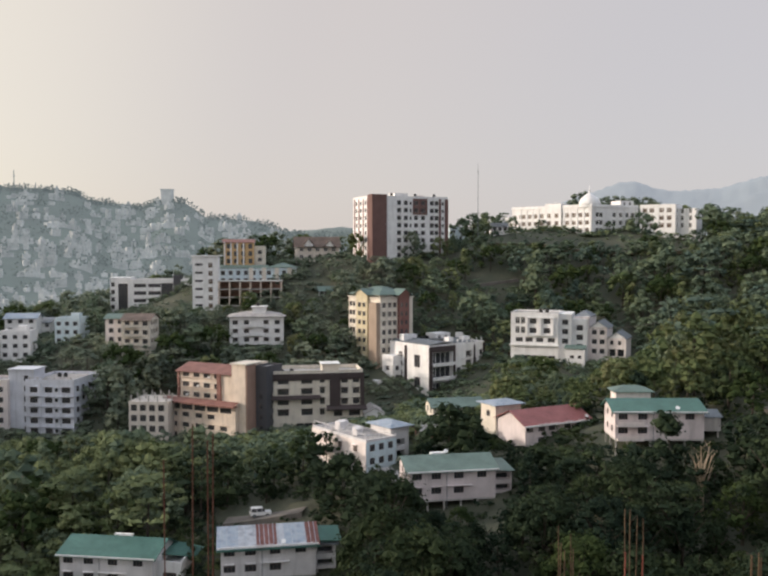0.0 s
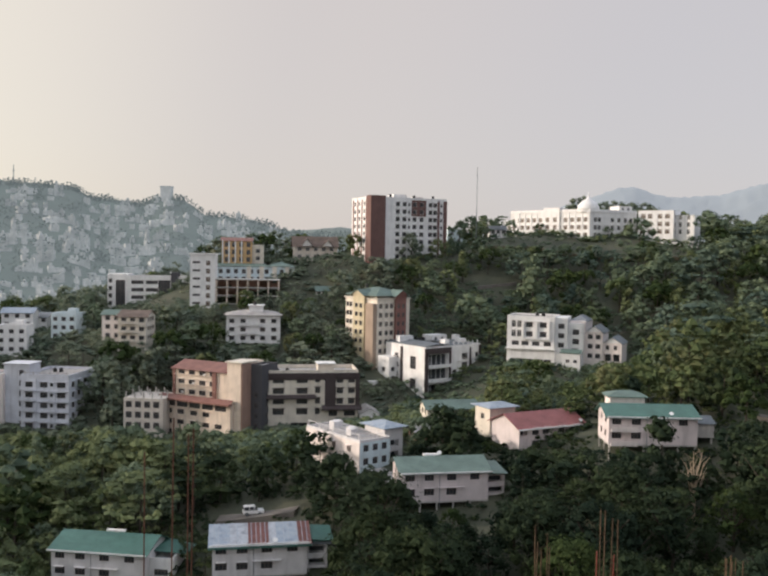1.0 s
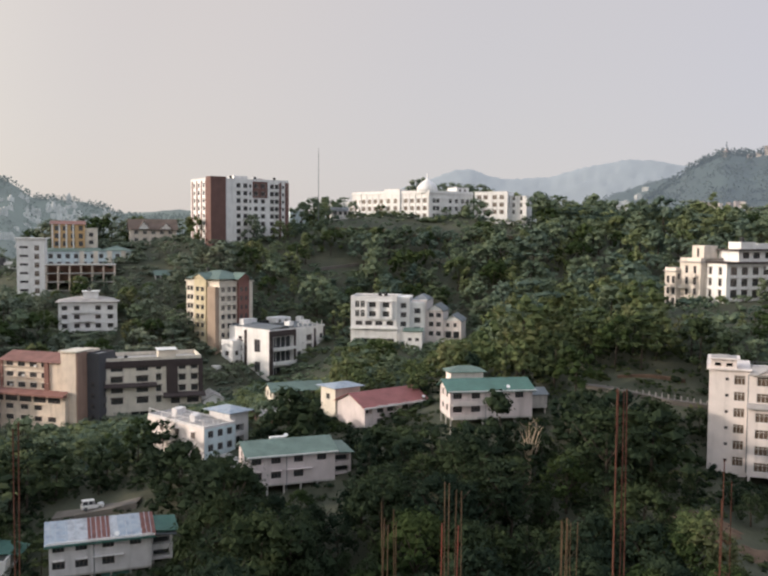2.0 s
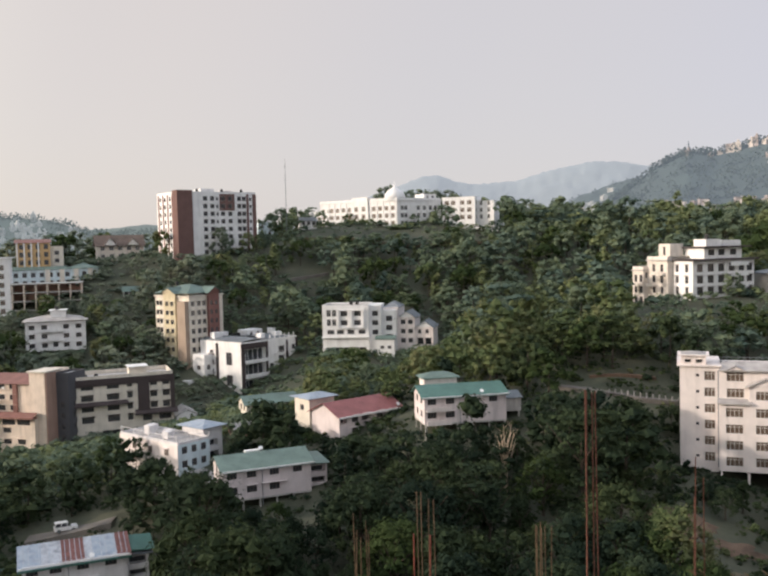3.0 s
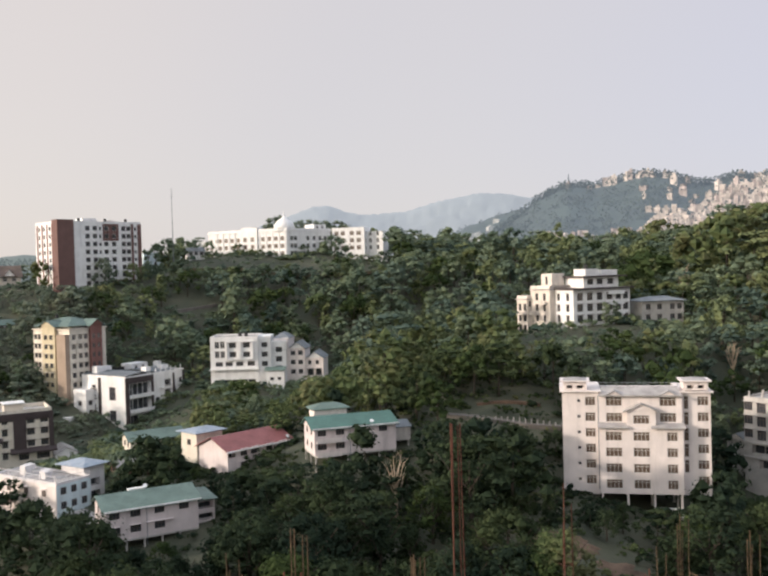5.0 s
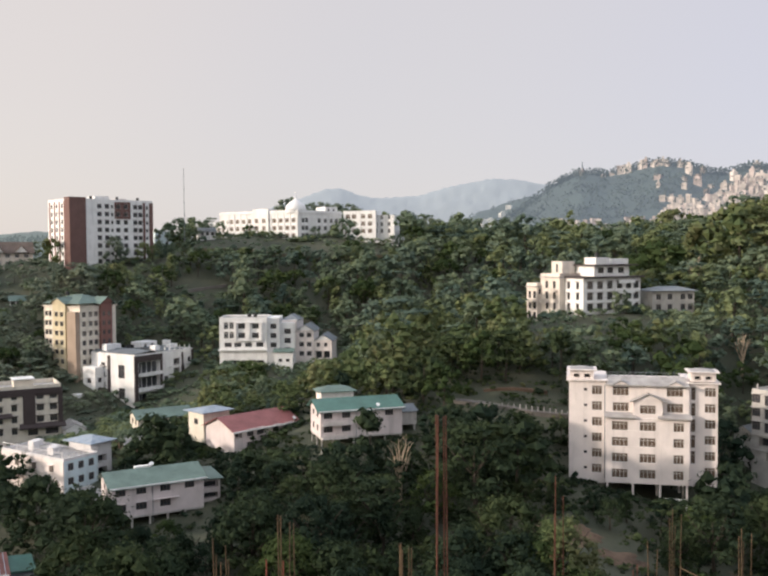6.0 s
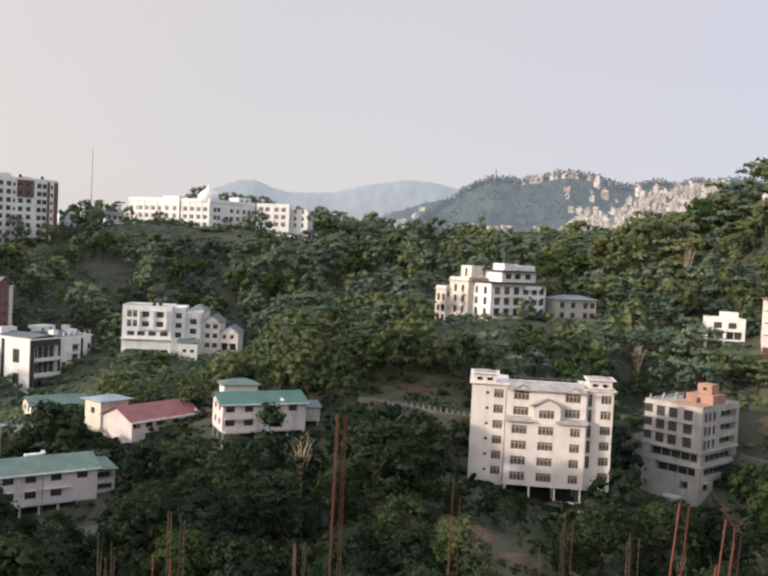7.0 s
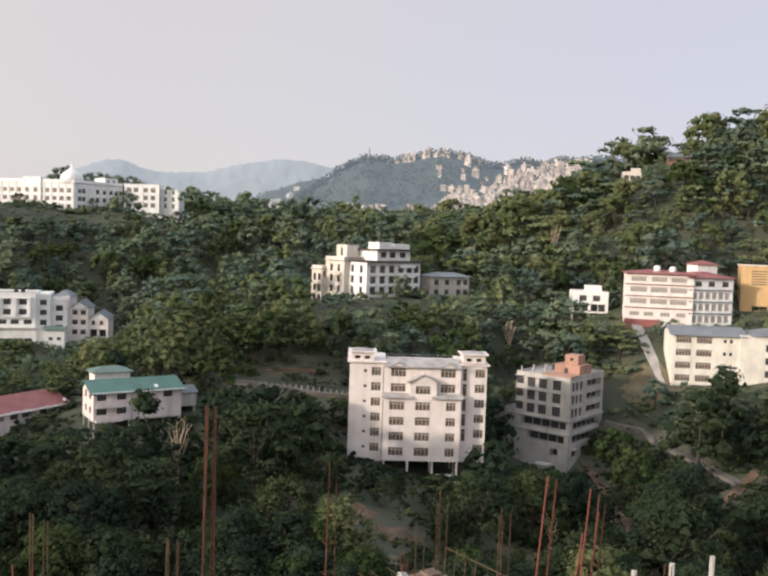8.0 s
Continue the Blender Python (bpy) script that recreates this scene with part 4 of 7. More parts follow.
for i in range(7):
    for j in range(3):
        part("column", M().box(10.0 + i * 4.05, 0.1 + j * 5.7, -8, 10.45 + i * 4.05, 0.55 + j * 5.7, 11.7), PEACH, e)
part("infill_wall", M().box(10, 7.5, -6, 34.8, 7.7, 11.6), BRICK, e)
e = site("pale_blue_block", "blue", "pale blue and cream apartment row with green roofs")
block(e, 0, 0, 0, 32, 12, 13.5, PALEBLUE, front=rows_of([2 + 3.1 * i for i in range(10)], 4, 3.1, 1.2, 1.3, 1.6, style="d"), foot=8, hide=4)
gable(e, 0, 0, 13.5, 20, 12, 1.0, DULLGREEN, 0.5, "x", PALEBLUE)
hip(e, 21, 0, 13.6, 11, 12, 1.8, DULLGREEN, 0.6)
for i in range(4):
    part("cream_bay", M().box(12.5 + i * 5.2, -0.5, 0, 14.3 + i * 5.2, 0, 13.5), CREAM, e)
e = site("white_villa_block", "sw4", "white four-storey villa block with hipped grey roof")
block(e, 0, 0, 0, 19.3, 12, 11, WHITE, front=rows_of([2, 6, 13, 17], 3, 3.1, 1.9, 1.5, 1.4, style="d") + [(9.5, 2.0, 1.6, 1.6, "d"), (3, -1.6, 4, 2.2, "o"), (9, -1.6, 4, 2.2, "o"), (15, -1.6, 4, 2.2, "o")], foot=6, hide=0, shade=WHITE)
for k in range(3):
    part("balcony", M().box(4.6, -1.0, k * 3.1 + 1.0, 12.2, 0, k * 3.1 + 1.2).box(4.6, -1.0, k * 3.1 + 1.2, 12.2, -0.9, k * 3.1 + 1.9), WHITE, e)
hip(e, 0, 0, 11, 19.3, 12, 1.6, ROOFSLAB, 0.9)
block(e, 8, 3, 11, 5, 5, 3.2, WHITE, foot=0, name="stair_head")
slab(e, 8, 3, 14.2, 5, 5, 0.2, WHITE, 0.5)
e = site("cream_house", "duoA", "cream three-storey house with green sheet roof")
block(e, 0, 0, 0, 9.5, 9, 9, PINKISH, front=rows_of([2, 5, 8], 3, 3, 1, 1.3, 1.4, style="d"), foot=6, hide=1)
gable(e, 0, 0, 9, 9.5, 9, 1.3, DULLGREEN, 0.6, "x", PINKISH)
e = site("cream_house", "duoB", "cream house with balconies and brown tiled roof")
block(e, 0, 0, 0, 9.5, 12, 9, CREAM, front=rows_of([2, 5, 8], 3, 3, 1, 1.4, 1.4, style="d"), right=rows_of([3, 6, 9], 3, 3, 1, 1.3, 1.4, style="d"), foot=6, hide=1, shade=CREAM)
for k in range(3):
    part("balcony", M().box(1, -1.1, k * 3 + 0.5, 6.5, 0, k * 3 + 0.7).box(1, -1.1, k * 3 + 0.7, 6.5, -1, k * 3 + 1.4), CREAM, e)
gable(e, 0, 0, 9, 9.5, 12, 1.8, OLDTILE, 0.6, "x", CREAM)
e = site("orange_house", "orange", "orange house with white columns and red roof")
block(e, 0, 0, 0, 12.5, 10, 9.5, ORANGE, front=rows_of([2.0, 5, 8, 11], 3, 3.1, 0.7, 1.3, 1.8, style="d"), foot=6, hide=1)
for i in range(4):
    part("white_pillar", M().box(0.1 + i * 2.6, -0.6, -3, 0.65 + i * 2.6, 0, 9.4), WHITE, e)
gable(e, 0, 0, 9.6, 12.5, 10, 1.3, MAROON, 0.5, "x", ORANGE)
block(e, 12.5, 2, 0, 5, 8, 8, CREAM, front=rows_of([2.5], 2, 3.1, 1.5, 1.4, 1.4, style="d"), name="side_wall")
e = site("brown_roofed_house", "brownh", "old sand-coloured house with steep brown gables")
block(e, 0, 0, 0, 19, 10, 6.5, SAND, front=rows_of([2.5, 6, 9.5, 13, 16.5], 2, 3.1, 1.0, 1.4, 1.4), foot=6, hide=1)
gable(e, 0, 0, 6.5, 19, 10, 4.0, OLDTILE, 0.7, "x", CREAM)
gable(e, 3, -1.5, 6.2, 5, 6, 3.4, OLDTILE, 0.5, "y", WHITE, name="gable_roof")
gable(e, 12, -1.5, 6.2, 5, 6, 2.8, OLDTILE, 0.5, "y", WHITE, name="gable_roof")


def small_house(key, label, W, D, n, m, roofm, foot=5, kind="gable", name="hillside_house", group="small hillside houses", hide=0.5):
    e = site(name, key, label, "house", group)
    block(e, 0, 0, 0, W, D, n * 3.0, m, front=rows_of([W * (i + 0.5) / 3 for i in range(3)], n, 3.0, 1.0, 1.3, 1.3, style="d"), left=rows_of([D * 0.3, D * 0.7], n, 3.0, 1.0, 1.2, 1.3, style="d"), foot=foot, hide=hide)
    if kind == "gable":
        gable(e, 0, 0, n * 3.0, W, D, 1.5, roofm, 0.6, "x", m)
    else:
        parapet(e, 0, 0, n * 3.0, W, D, m, 0.8)
        block(e, W * 0.5, D * 0.4, n * 3.0, 3, 3, 2.2, m, foot=0, name="stair_head")
    return e


small_house("w1", "white house with pale sheet roof on the western slope", 11, 9, 3, WHITE, BLUESHEET)
small_house("w2", "grey-white flat-roofed house on the western slope", 9, 9, 3, PALEBLUE, GREYROOF, kind="flat")
small_house("w3", "white flat-roofed house among trees", 10, 8, 3, WHITE, GREYROOF, kind="flat")
small_house("w4", "small pale house with grey sheet roof", 8, 8, 2, WHITE, GREYROOF)
small_house("hut", "small green-roofed hut among trees", 6, 5, 1, WHITE, DULLGREEN)
small_house("shed", "pale shed with faded green sheet roof", 13, 7, 1, CREAM, DULLGREEN)
small_house("shed2", "little brown-walled shed under trees", 5, 4, 1, BRICK, ROOFSLAB)
small_house("lodge", "small white lodge beside the ridge lawn", 7, 6, 1, WHITE, GREYROOF)

# ---- green-roofed staff houses on stilts ----
def stilt_house(key, label, W, D, roofm, m, wing=True, down=2.6, hide=-1.5, name="stilt_house"):
    e = site(name, key, label, "house", "two-storey houses on stilts")
    H = 5.6
    cols = [W * 0.09, W * 0.31, W * 0.57, W * 0.84]
    block(e, 0, 0, 0, W, D, H, m, front=rows_of(cols, 1, 2.8, 3.9, 1.5, 1.3, style="d") + rows_of(cols[:3], 1, 2.8, 1.1, 1.6, 1.2, style="d"), left=rows_of([D * 0.3, D * 0.7], 2, 2.8, 1.1, 1.2, 1.2, style="d"), foot=0.0, hide=hide)
    part("floor_beam", M().box(0, 0, -0.3, W, D, 0), CONC, e)
    for u0, u1, v in ((0.42, 0.72, 2.6), (0.04, 0.14, 2.55), (0.26, 0.37, 2.55)):
        part("sunshade", M().box(W * u0, -0.6, v, W * u1, 0, v + 0.1), m, e)
    part("downpipe", M().tube([(W * 0.43, -0.08, -1.5), (W * 0.43, -0.08, H)], [0.06, 0.06], 6), GREYROOF, e)
    part("fascia", M().box(-0.5, -0.72, H - 0.22, W + 0.5, -0.6, H + 0.06), WHITE, e)
    stilts(e, [0.3 + (W - 0.6) * i / 5 for i in range(6)], (0.3, D * 0.5, D - 0.3), -0.3, down + 4)
    if roofm is not None:
        gable(e, 0, 0, H, W, D, 1.7, roofm, 0.7, "x", m, ridge=0.62)
    if wing:
        block(e, W, 1.2, 0.4, 3.6, D - 2, 4.2, m, front=[(1.8, 2.6, 2.8, 1.3, "o"), (1.8, 0.5, 2.8, 1.2, "o")], foot=0, name="side_porch_wall", hide=hide)
        part("side_porch_roof", M().face((W - 0.2, 0.6, 5.0), (W + 4.2, 0.6, 4.7), (W + 4.2, D - 0.4, 5.2), (W - 0.2, D - 0.4, 5.5)).box(W, 0.8, 4.6, W + 4.0, 1.0, 4.75), roofm if roofm is DULLGREEN else GREYROOF, e)
        stilts(e, [W + 0.4, W + 3.3], (1.5, D - 1.2), 0.4, down + 4)
    return e


e = stilt_house("midh", "pale pink two-storey house on stilts with faded green roof", 16.8, 9.5, DULLGREEN, SHADEPINK)
part("roof_tank", M().box(5.5, 6.2, 7.1, 8.5, 7.2, 7.5), WHITE, e)
e = stilt_house("blh", "white two-storey house on stilts with green sheet roof", 17.5, 9.5, GREENROOF, SHADEWHITE, wing=False)
block(e, 17.5, 2.2, -0.2, 4.4, 8.5, 3.6, WHITE, front=[(2.2, 1.3, 2.6, 1.2, "d")], foot=0, name="terrace_wall", hide=-1)
part("terrace_parapet", M().box(17.5, 2.2, 3.4, 22, 2.4, 4.3).box(21.8, 2.4, 3.4, 22, 10.7, 4.6), WHITE, e)
part("side_roof", M().face((17.3, 4.5, 5.0), (23.5, 4.5, 4.4), (23.5, 10.5, 4.6), (17.3, 10.5, 5.2)).box(17.3, 4.3, 4.7, 23.5, 4.5, 4.9), GREENROOF, e)
part("roof_tank", M().box(7.5, 6.2, 7.1, 11, 7.0, 7.5), WHITE, e)
stilts(e, [18, 21.6], (2.6, 9), -0.2, 6)
e = stilt_house("metl", "white stilt house with patchwork blue and rusted sheet roof", 16, 9.5, None, SHADEWHITE)
a = 0
for w, m in ((3.6, BLUESHEET), (3.1, ZINC), (3.5, RUSTSHEET), (1.3, ZINC), (3.6, BLUESHEET), (2.3, RUSTSHEET)):
    x0, x1 = -0.7 + a, -0.7 + a + w
    a += w
    t = 0.05 * (a % 0.7)
    for ya, za, yb, zb in ((-0.8, 5.3 + t, 5.8, 7.3 + t), (10.2, 5.4 + t, 5.8, 7.3 + t)):
        part("roof_sheet", M().face((x0, ya, za), (x1, ya, za), (x1, yb, zb), (x0, yb, zb)).face((x0, ya, za - 0.12), (x1, ya, za - 0.12), (x1, ya, za), (x0, ya, za)), m, e)
for k in range(22):
    x0 = -0.6 + k * 0.79
    part("roof_rib", M().face((x0, -0.8, 5.42), (x0 + 0.1, -0.8, 5.42), (x0 + 0.1, 5.8, 7.42), (x0, 5.8, 7.42)), ZINC if k % 3 else BLUESHEET, e)
for u in (0, 16):
    part("gable_wall", M().face((u, 0, 5.4), (u, 9.5, 5.4), (u, 5.8, 7.2)), WHITE, e)
part("green_fascia", M().box(-0.7, -0.95, 5.0, 16.7, -0.82, 5.35), GREENROOF, e)
part("side_roof", M().face((16.2, 1, 5.6), (20.6, 1, 5.3), (20.6, 7, 6.0), (16.2, 7, 6.3)).box(16.2, 0.9, 5.2, 20.6, 1.0, 5.4), GREENROOF, e)
part("green_screen", M().box(8, 0.3, -3.0, 12.5, 0.4, -0.3), GREENROOF, e)
part("retaining_wall", M().box(-1, -2.2, -6, 24, -1.7, -3.0), CONC, e)
e = stilt_house("greenh", "pale pink house with dark green roof and balconies", 17.6, 9, GREENROOF, SHADEPINK, wing=False, hide=-0.5)
part("balcony", M().box(0.3, -1.1, 2.6, 5.5, 0, 2.8).box(0.3, -1.1, 2.8, 5.5, -1.0, 3.6), PINKISH, e)
part("balcony", M().box(0.3, -1.1, -0.2, 5.5, 0, 0.0).box(0.3, -1.1, 0, 5.5, -1.0, 0.8), PINKISH, e)
block(e, 2.2, 8.5, 5.0, 7.2, 4.5, 3.2, PINKISH, foot=3, name="upper_room_wall")
hip(e, 2.2, 8.5, 8.2, 7.2, 4.5, 1.0, DULLGREEN, 0.7)
block(e, 17.6, 2.0, 1.2, 4.0, 6, 3.0, CONC, foot=0, name="rear_store_wall")
gable(e, 17.6, 2.0, 4.2, 4.0, 6, 1.0, GREYROOF, 0.3, "x")
stilts(e, [21.2], (2.4, 7.4), 1.2, 6)
e = site("red_roofed_house", "redh", "pale pink two-storey house with red sheet roof", "house", "two-storey houses on stilts")
block(e, 0, 0, 0, 17.6, 10.7, 5.8, SHADEPINK, front=[(1.2, 3.9, 1.8, 1.3, "o")] + rows_of([4.4, 7.2, 11.5, 15], 2, 2.8, 1.1, 1.5, 1.4, style="d"), foot=4, hide=1, shade=SHADEPINK)
gable(e, 0, 0, 5.8, 17.6, 10.7, 2.3, REDROOF, 0.7, "x", SHADEPINK)
part("fascia", M().box(-0.7, -0.85, 5.2, 18.3, -0.7, 5.55), WHITE, e)
block(e, -0.5, 10.7, 2, 7, 6, 6.4, CREAM, left=rows_of([3], 1, 3, 3.4, 1.2, 1.2, style="d"), foot=5, name="rear_wall")
hip(e, -0.5, 10.7, 8.4, 7, 6, 0.7, BLUESHEET, 0.9)
e = site("pink_flat_house", "pinkh", "pale pink house with paved roof terrace and blue-roofed stair head", "house")
block(e, 0, 0, 0, 8, 20, 5.8, PALEBLUE, front=rows_of([1.6, 4, 6.4], 2, 2.8, 1.0, 1.1, 1.3, style="d"), left=rows_of([6], 1, 2.8, 3.6, 1.2, 1.2, style="d"), foot=4, hide=2)
part("side_wall", M().box(-0.15, 0, -4, 0, 20, 5.8), PINKISH, e)
parapet(e, 0, 0, 5.8, 8, 20, SHADEWHITE, 0.5)
railing(e, 0.2, 0.2, 8, 0.2, 6.3, SHADEWHITE)
block(e, 8, 2, 0, 5, 7, 7.6, SHADEWHITE, front=[(2.4, 3.4, 3.0, 1.5, "o"), (2.4, 0.6, 3.0, 1.8, "o")], foot=4, name="stair_wall")
hip(e, 8, 2, 7.7, 5, 7, 0.9, BLUESHEET, 0.9)
part("terrace_strip", M().box(1, 4, 5.93, 6.5, 19, 5.97), ROOFSLAB, e)
for y0 in (3.0, 8.5, 14.0):
    part("side_window", M().box(-0.22, y0, 3.4, -0.15, y0 + 1.3, 4.7).box(-0.22, y0, 0.6, -0.15, y0 + 1.3, 1.9), DFRAME, e)
    part("sunshade", M().box(-0.7, y0 - 0.2, 4.8, -0.15, y0 + 1.5, 4.9), PINKISH, e)
for x0, y0, h in ((2, 6, 1.4), (4.5, 9, 1.0), (2.5, 13, 1.8), (5.5, 16, 1.2)):
    part("roof_box", M().box(x0, y0, 5.97, x0 + 1.5, y0 + 1.8, 5.97 + h), SHADEWHITE, e)
for y0 in (0.5, 5, 10, 15, 19.5):
    part("roof_post", M().box(0.05, y0, 6.2, 0.2, y0 + 0.15, 7.6), SHADEWHITE, e)
part("roof_rail", M().box(0.06, 0.4, 7.3, 0.16, 19.7, 7.4), SHADEWHITE, e)

# ---- white six-storey apartment building ----
e = site("six_storey_apartment_building", "ap", "white six-storey apartment building with gabled bay on stilts")
FH, HH = 3.1, 18.6
wide = dict(w=2.5, h=1.6, style="t")
block(e, 0, 0, 0, 7, 13, HH + 0.6, PINKISH, front=rows_of([5.4], 6, FH, 1.0, 1.6, 1.6, style="t") + rows_of([3.2], 6, FH, 1.7, 0.5, 0.5, style="d"), foot=1.0, hide=-2, name="west_wall")
block(e, 7, -1.6, -0.4, 15.6, 14, 12.8, PINKISH, front=rows_of([2.7, 7.9], 4, FH, 1.0, **wide) + rows_of([13.6], 4, FH, 1.0, 1.6, 1.6, style="t"), foot=0, hide=-2, name="bay_wall")
block(e, 7, -0.4, 12.4, 15.6, 12.6, 6.4, PINKISH, front=rows_of([2.9], 2, FH, 1.0, **wide) + rows_of([13.0], 2, FH, 1.0, **wide), foot=0, name="upper_wall")
block(e, 22.6, 0.6, 0, 5.4, 12, HH + 0.4, PINKISH, front=rows_of([4.0], 6, FH, 1.0, 1.7, 1.6, style="t") + rows_of([0.9], 5, FH, 3.4, 0.7, 2.3, style="t"), right=rows_of([3, 8], 6, FH, 1.0, 1.3, 1.5, style="t"), foot=1.0, hide=-2, name="east_wall")
block(e, 12.2, -1.5, 12.4, 5.4, 3, 3.4, PINKISH, front=[(2.7, 0.8, 3.0, 1.7, "t")], foot=0, name="gable_bay_wall")
gable(e, 11.9, -1.7, 15.8, 6.0, 2.6, 1.4, ROOFSLAB, 0.35, "y", PINKISH, name="gable_roof")
for x0, x1 in ((7, 12.6), (17.0, 23.0)):
    part("eave", M().box(x0 - 0.3, -2.3, 12.4, x1, -0.3, 12.65).face((x0 - 0.3, -2.3, 12.65), (x1, -2.3, 12.65), (x1, -0.3, 13.3), (x0 - 0.3, -0.3, 13.3)), ROOFSLAB, e)
part("roof_hip", M().face((7, -1.0, 18.7), (22.6, -1.0, 18.7), (22.0, 2.5, 20.0), (7.6, 2.5, 20.0)).face((7.6, 2.5, 20.0), (22.0, 2.5, 20.0), (22.6, 12, 18.7), (7, 12, 18.7)).box(6.8, -1.2, 18.5, 22.8, -0.9, 18.75), ROOFSLAB, e)
for u in (9.9, 20.0):
    gable(e, u - 1.8, -1.0, 18.6, 3.6, 2.4, 1.0, ROOFSLAB, 0.2, "y", PINKISH, name="dormer_roof")
railing(e, 7.5, 2.6, 22.2, 2.6, 19.9, GREYROOF, 0.8)
slab(e, 0, 0, HH + 0.6, 7, 13, 0.25, PINKISH, 0.5)
slab(e, 22.6, 0.6, HH + 0.4, 5.4, 12, 0.25, PINKISH, 0.5)
for x0 in (0.2, 23.0):
    block(e, x0, 0.6, HH + 0.85, 4.6, 4.4, 1.7, PINKISH, front=[(1.3, 0.3, 1.2, 0.7, "o"), (3.3, 0.3, 1.2, 0.7, "o")], foot=0, name="roof_room")
    slab(e, x0, 0.6, HH + 2.55, 4.6, 4.4, 0.22, PINKISH, 0.6)
    hip(e, x0 + 0.3, 0.9, HH + 2.77, 4.0, 3.8, 0.4, ROOFSLAB, 0.3, inset=1.4)
stilts(e, [7.4, 12.2, 17.2, 22.2], (-1.2, 5, 11), -0.4, 6, PINKISH, 0.4)
part("ground_beam", M().box(17.2, -1.3, -3.4, 22.2, -1.0, -3.1), WHITE, e)
part("downpipe", M().tube([(6.9, -0.15, 0), (6.9, -0.15, HH)], [0.09, 0.09], 6), GREYROOF, e)

# ---- unfinished grey concrete building ----
e = site("raw_concrete_building", "gry", "unfinished grey concrete building with open storeys and brick roof room")
block(e, 0, 0, 0, 14, 17, 19, CONC,
      front=rows_of([4.0, 7.0, 10.6], 3, 3.0, 10.2, 1.7, 2.0, style="d") + rows_of([1.0], 3, 3.0, 10.6, 1.6, 1.7, style="d") + [(7.5, 7.2, 11.5, 1.9, "o"), (8.2, 4.0, 9.5, 1.9, "o"), (10.5, 1.0, 1.9, 1.7, "o")],
      right=rows_of([1.6, 3.4, 5.4], 3, 3.0, 10.2, 0.9, 1.8, style="d") + rows_of([12.0], 3, 3.0, 10.4, 7.5, 1.7, style="o") + [(9, 6.9, 14, 1.9, "o"), (9, 3.8, 14, 1.9, "o"), (10, 0.8, 7, 1.9, "o"), (3, 1, 2, 1.5, "d")], foot=5, hide=-1, shade=CONC)
for v in (6.3, 9.6):
    part("floor_edge", M().box(-0.3, -0.3, v - 0.2, 14.3, 17.3, v + 0.15), CONC, e)
parapet(e, 0, 0, 19, 14, 17, CONC, 0.6)
block(e, 7.2, 5, 19, 6.4, 6, 2.6, BRICK, front=[(3, 0.6, 1.0, 1.3, "d")], foot=0, name="brick_roof_room")
block(e, 9, 6.5, 21.6, 3.4, 3.4, 2.2, BRICK, front=[(1.7, 0.8, 0.9, 0.8, "d")], foot=0, name="brick_stair_head")
part("roof_curb", M().box(6.6, -0.05, 19.4, 14.1, 4.2, 19.75), BRICK, e)
for i in range(6):
    part("roof_post", M().box(0.5 + i * 1.0, 1 + (i % 3) * 4, 19, 0.8 + i * 1.0, 1.3 + (i % 3) * 4, 20.6), CONC, e)
block(e, -6, 3, 2, 6, 8, 7.0, CONC, front=[(2.8, 1.4, 3.6, 2.0, "o")], foot=6, name="side_wing_wall")
gable(e, -6.4, 2.4, 9.0, 6, 8, 1.6, GREYROOF, 0.4, "y", CONC)
part("porch_roof", M().box(9, -7, 0.2, 12.6, -4, 0.4), ROOFSLAB, e)
stilts(e, [9.3, 12.3], (-6.7, -4.3), 0.2, 5)

# ---- terraced white hotel on the spur ----
e = site("terraced_building", "hotel", "white terraced building stepping up the wooded spur")
block(e, 0, 0, -4, 21, 10, 13.6, WHITE, front=rows_of([2.4, 6.0, 9.6, 13.2], 4, 3.1, 1.2, 1.7, 1.9, style="d") + rows_of([16.6, 19.4], 4, 3.1, 1.2, 1.6, 1.8, style="d"), left=rows_of([2.5, 6.5], 4, 3.1, 1.2, 1.1, 1.8, style="d"), foot=4, hide=2.5, shade=ROOFSLAB)
part("roof_slab", M().box(-0.6, -1.2, 9.6, 21.8, 10.2, 10.0), DARKTRIM, e)
for v in (2.2, 5.3, 8.2):
    part("balcony", M().box(12, -1.2, v - 0.2, 18, 0, v).box(12, -1.2, v, 18, -1.05, v + 0.8), WHITE, e)
block(e, 5.5, 2, 10, 13, 8, 3.0, WHITE, front=rows_of([2.5, 6, 10], 1, 3, 0.9, 1.8, 1.5, style="d"), foot=0, name="upper_wall")
part("roof_slab", M().box(4.5, 0.8, 13.0, 21, 10, 13.4), DARKTRIM, e)
block(e, 7, 3, 13.4, 5, 5, 2.0, WHITE, foot=0, name="roof_room")
block(e, 14, 4, 13.4, 6, 4, 1.6, WHITE, foot=0, name="roof_room")
block(e, -2, 8, -4, 12, 9, 13.9, SAND, left=rows_of([2.5, 6], 4, 3.1, 1.2, 1.1, 1.9, style="d"), front=[(1, 14, 0.6, 0.9, "d")], foot=4, name="stair_wall")
parapet(e, -2, 8, 9.9, 12, 9, SAND, 0.9)
block(e, 0.5, 10, 9.9, 4.6, 5, 4.4, SAND, left=[(2.5, 1.2, 1.0, 2.4, "d")], foot=0, name="stair_head")
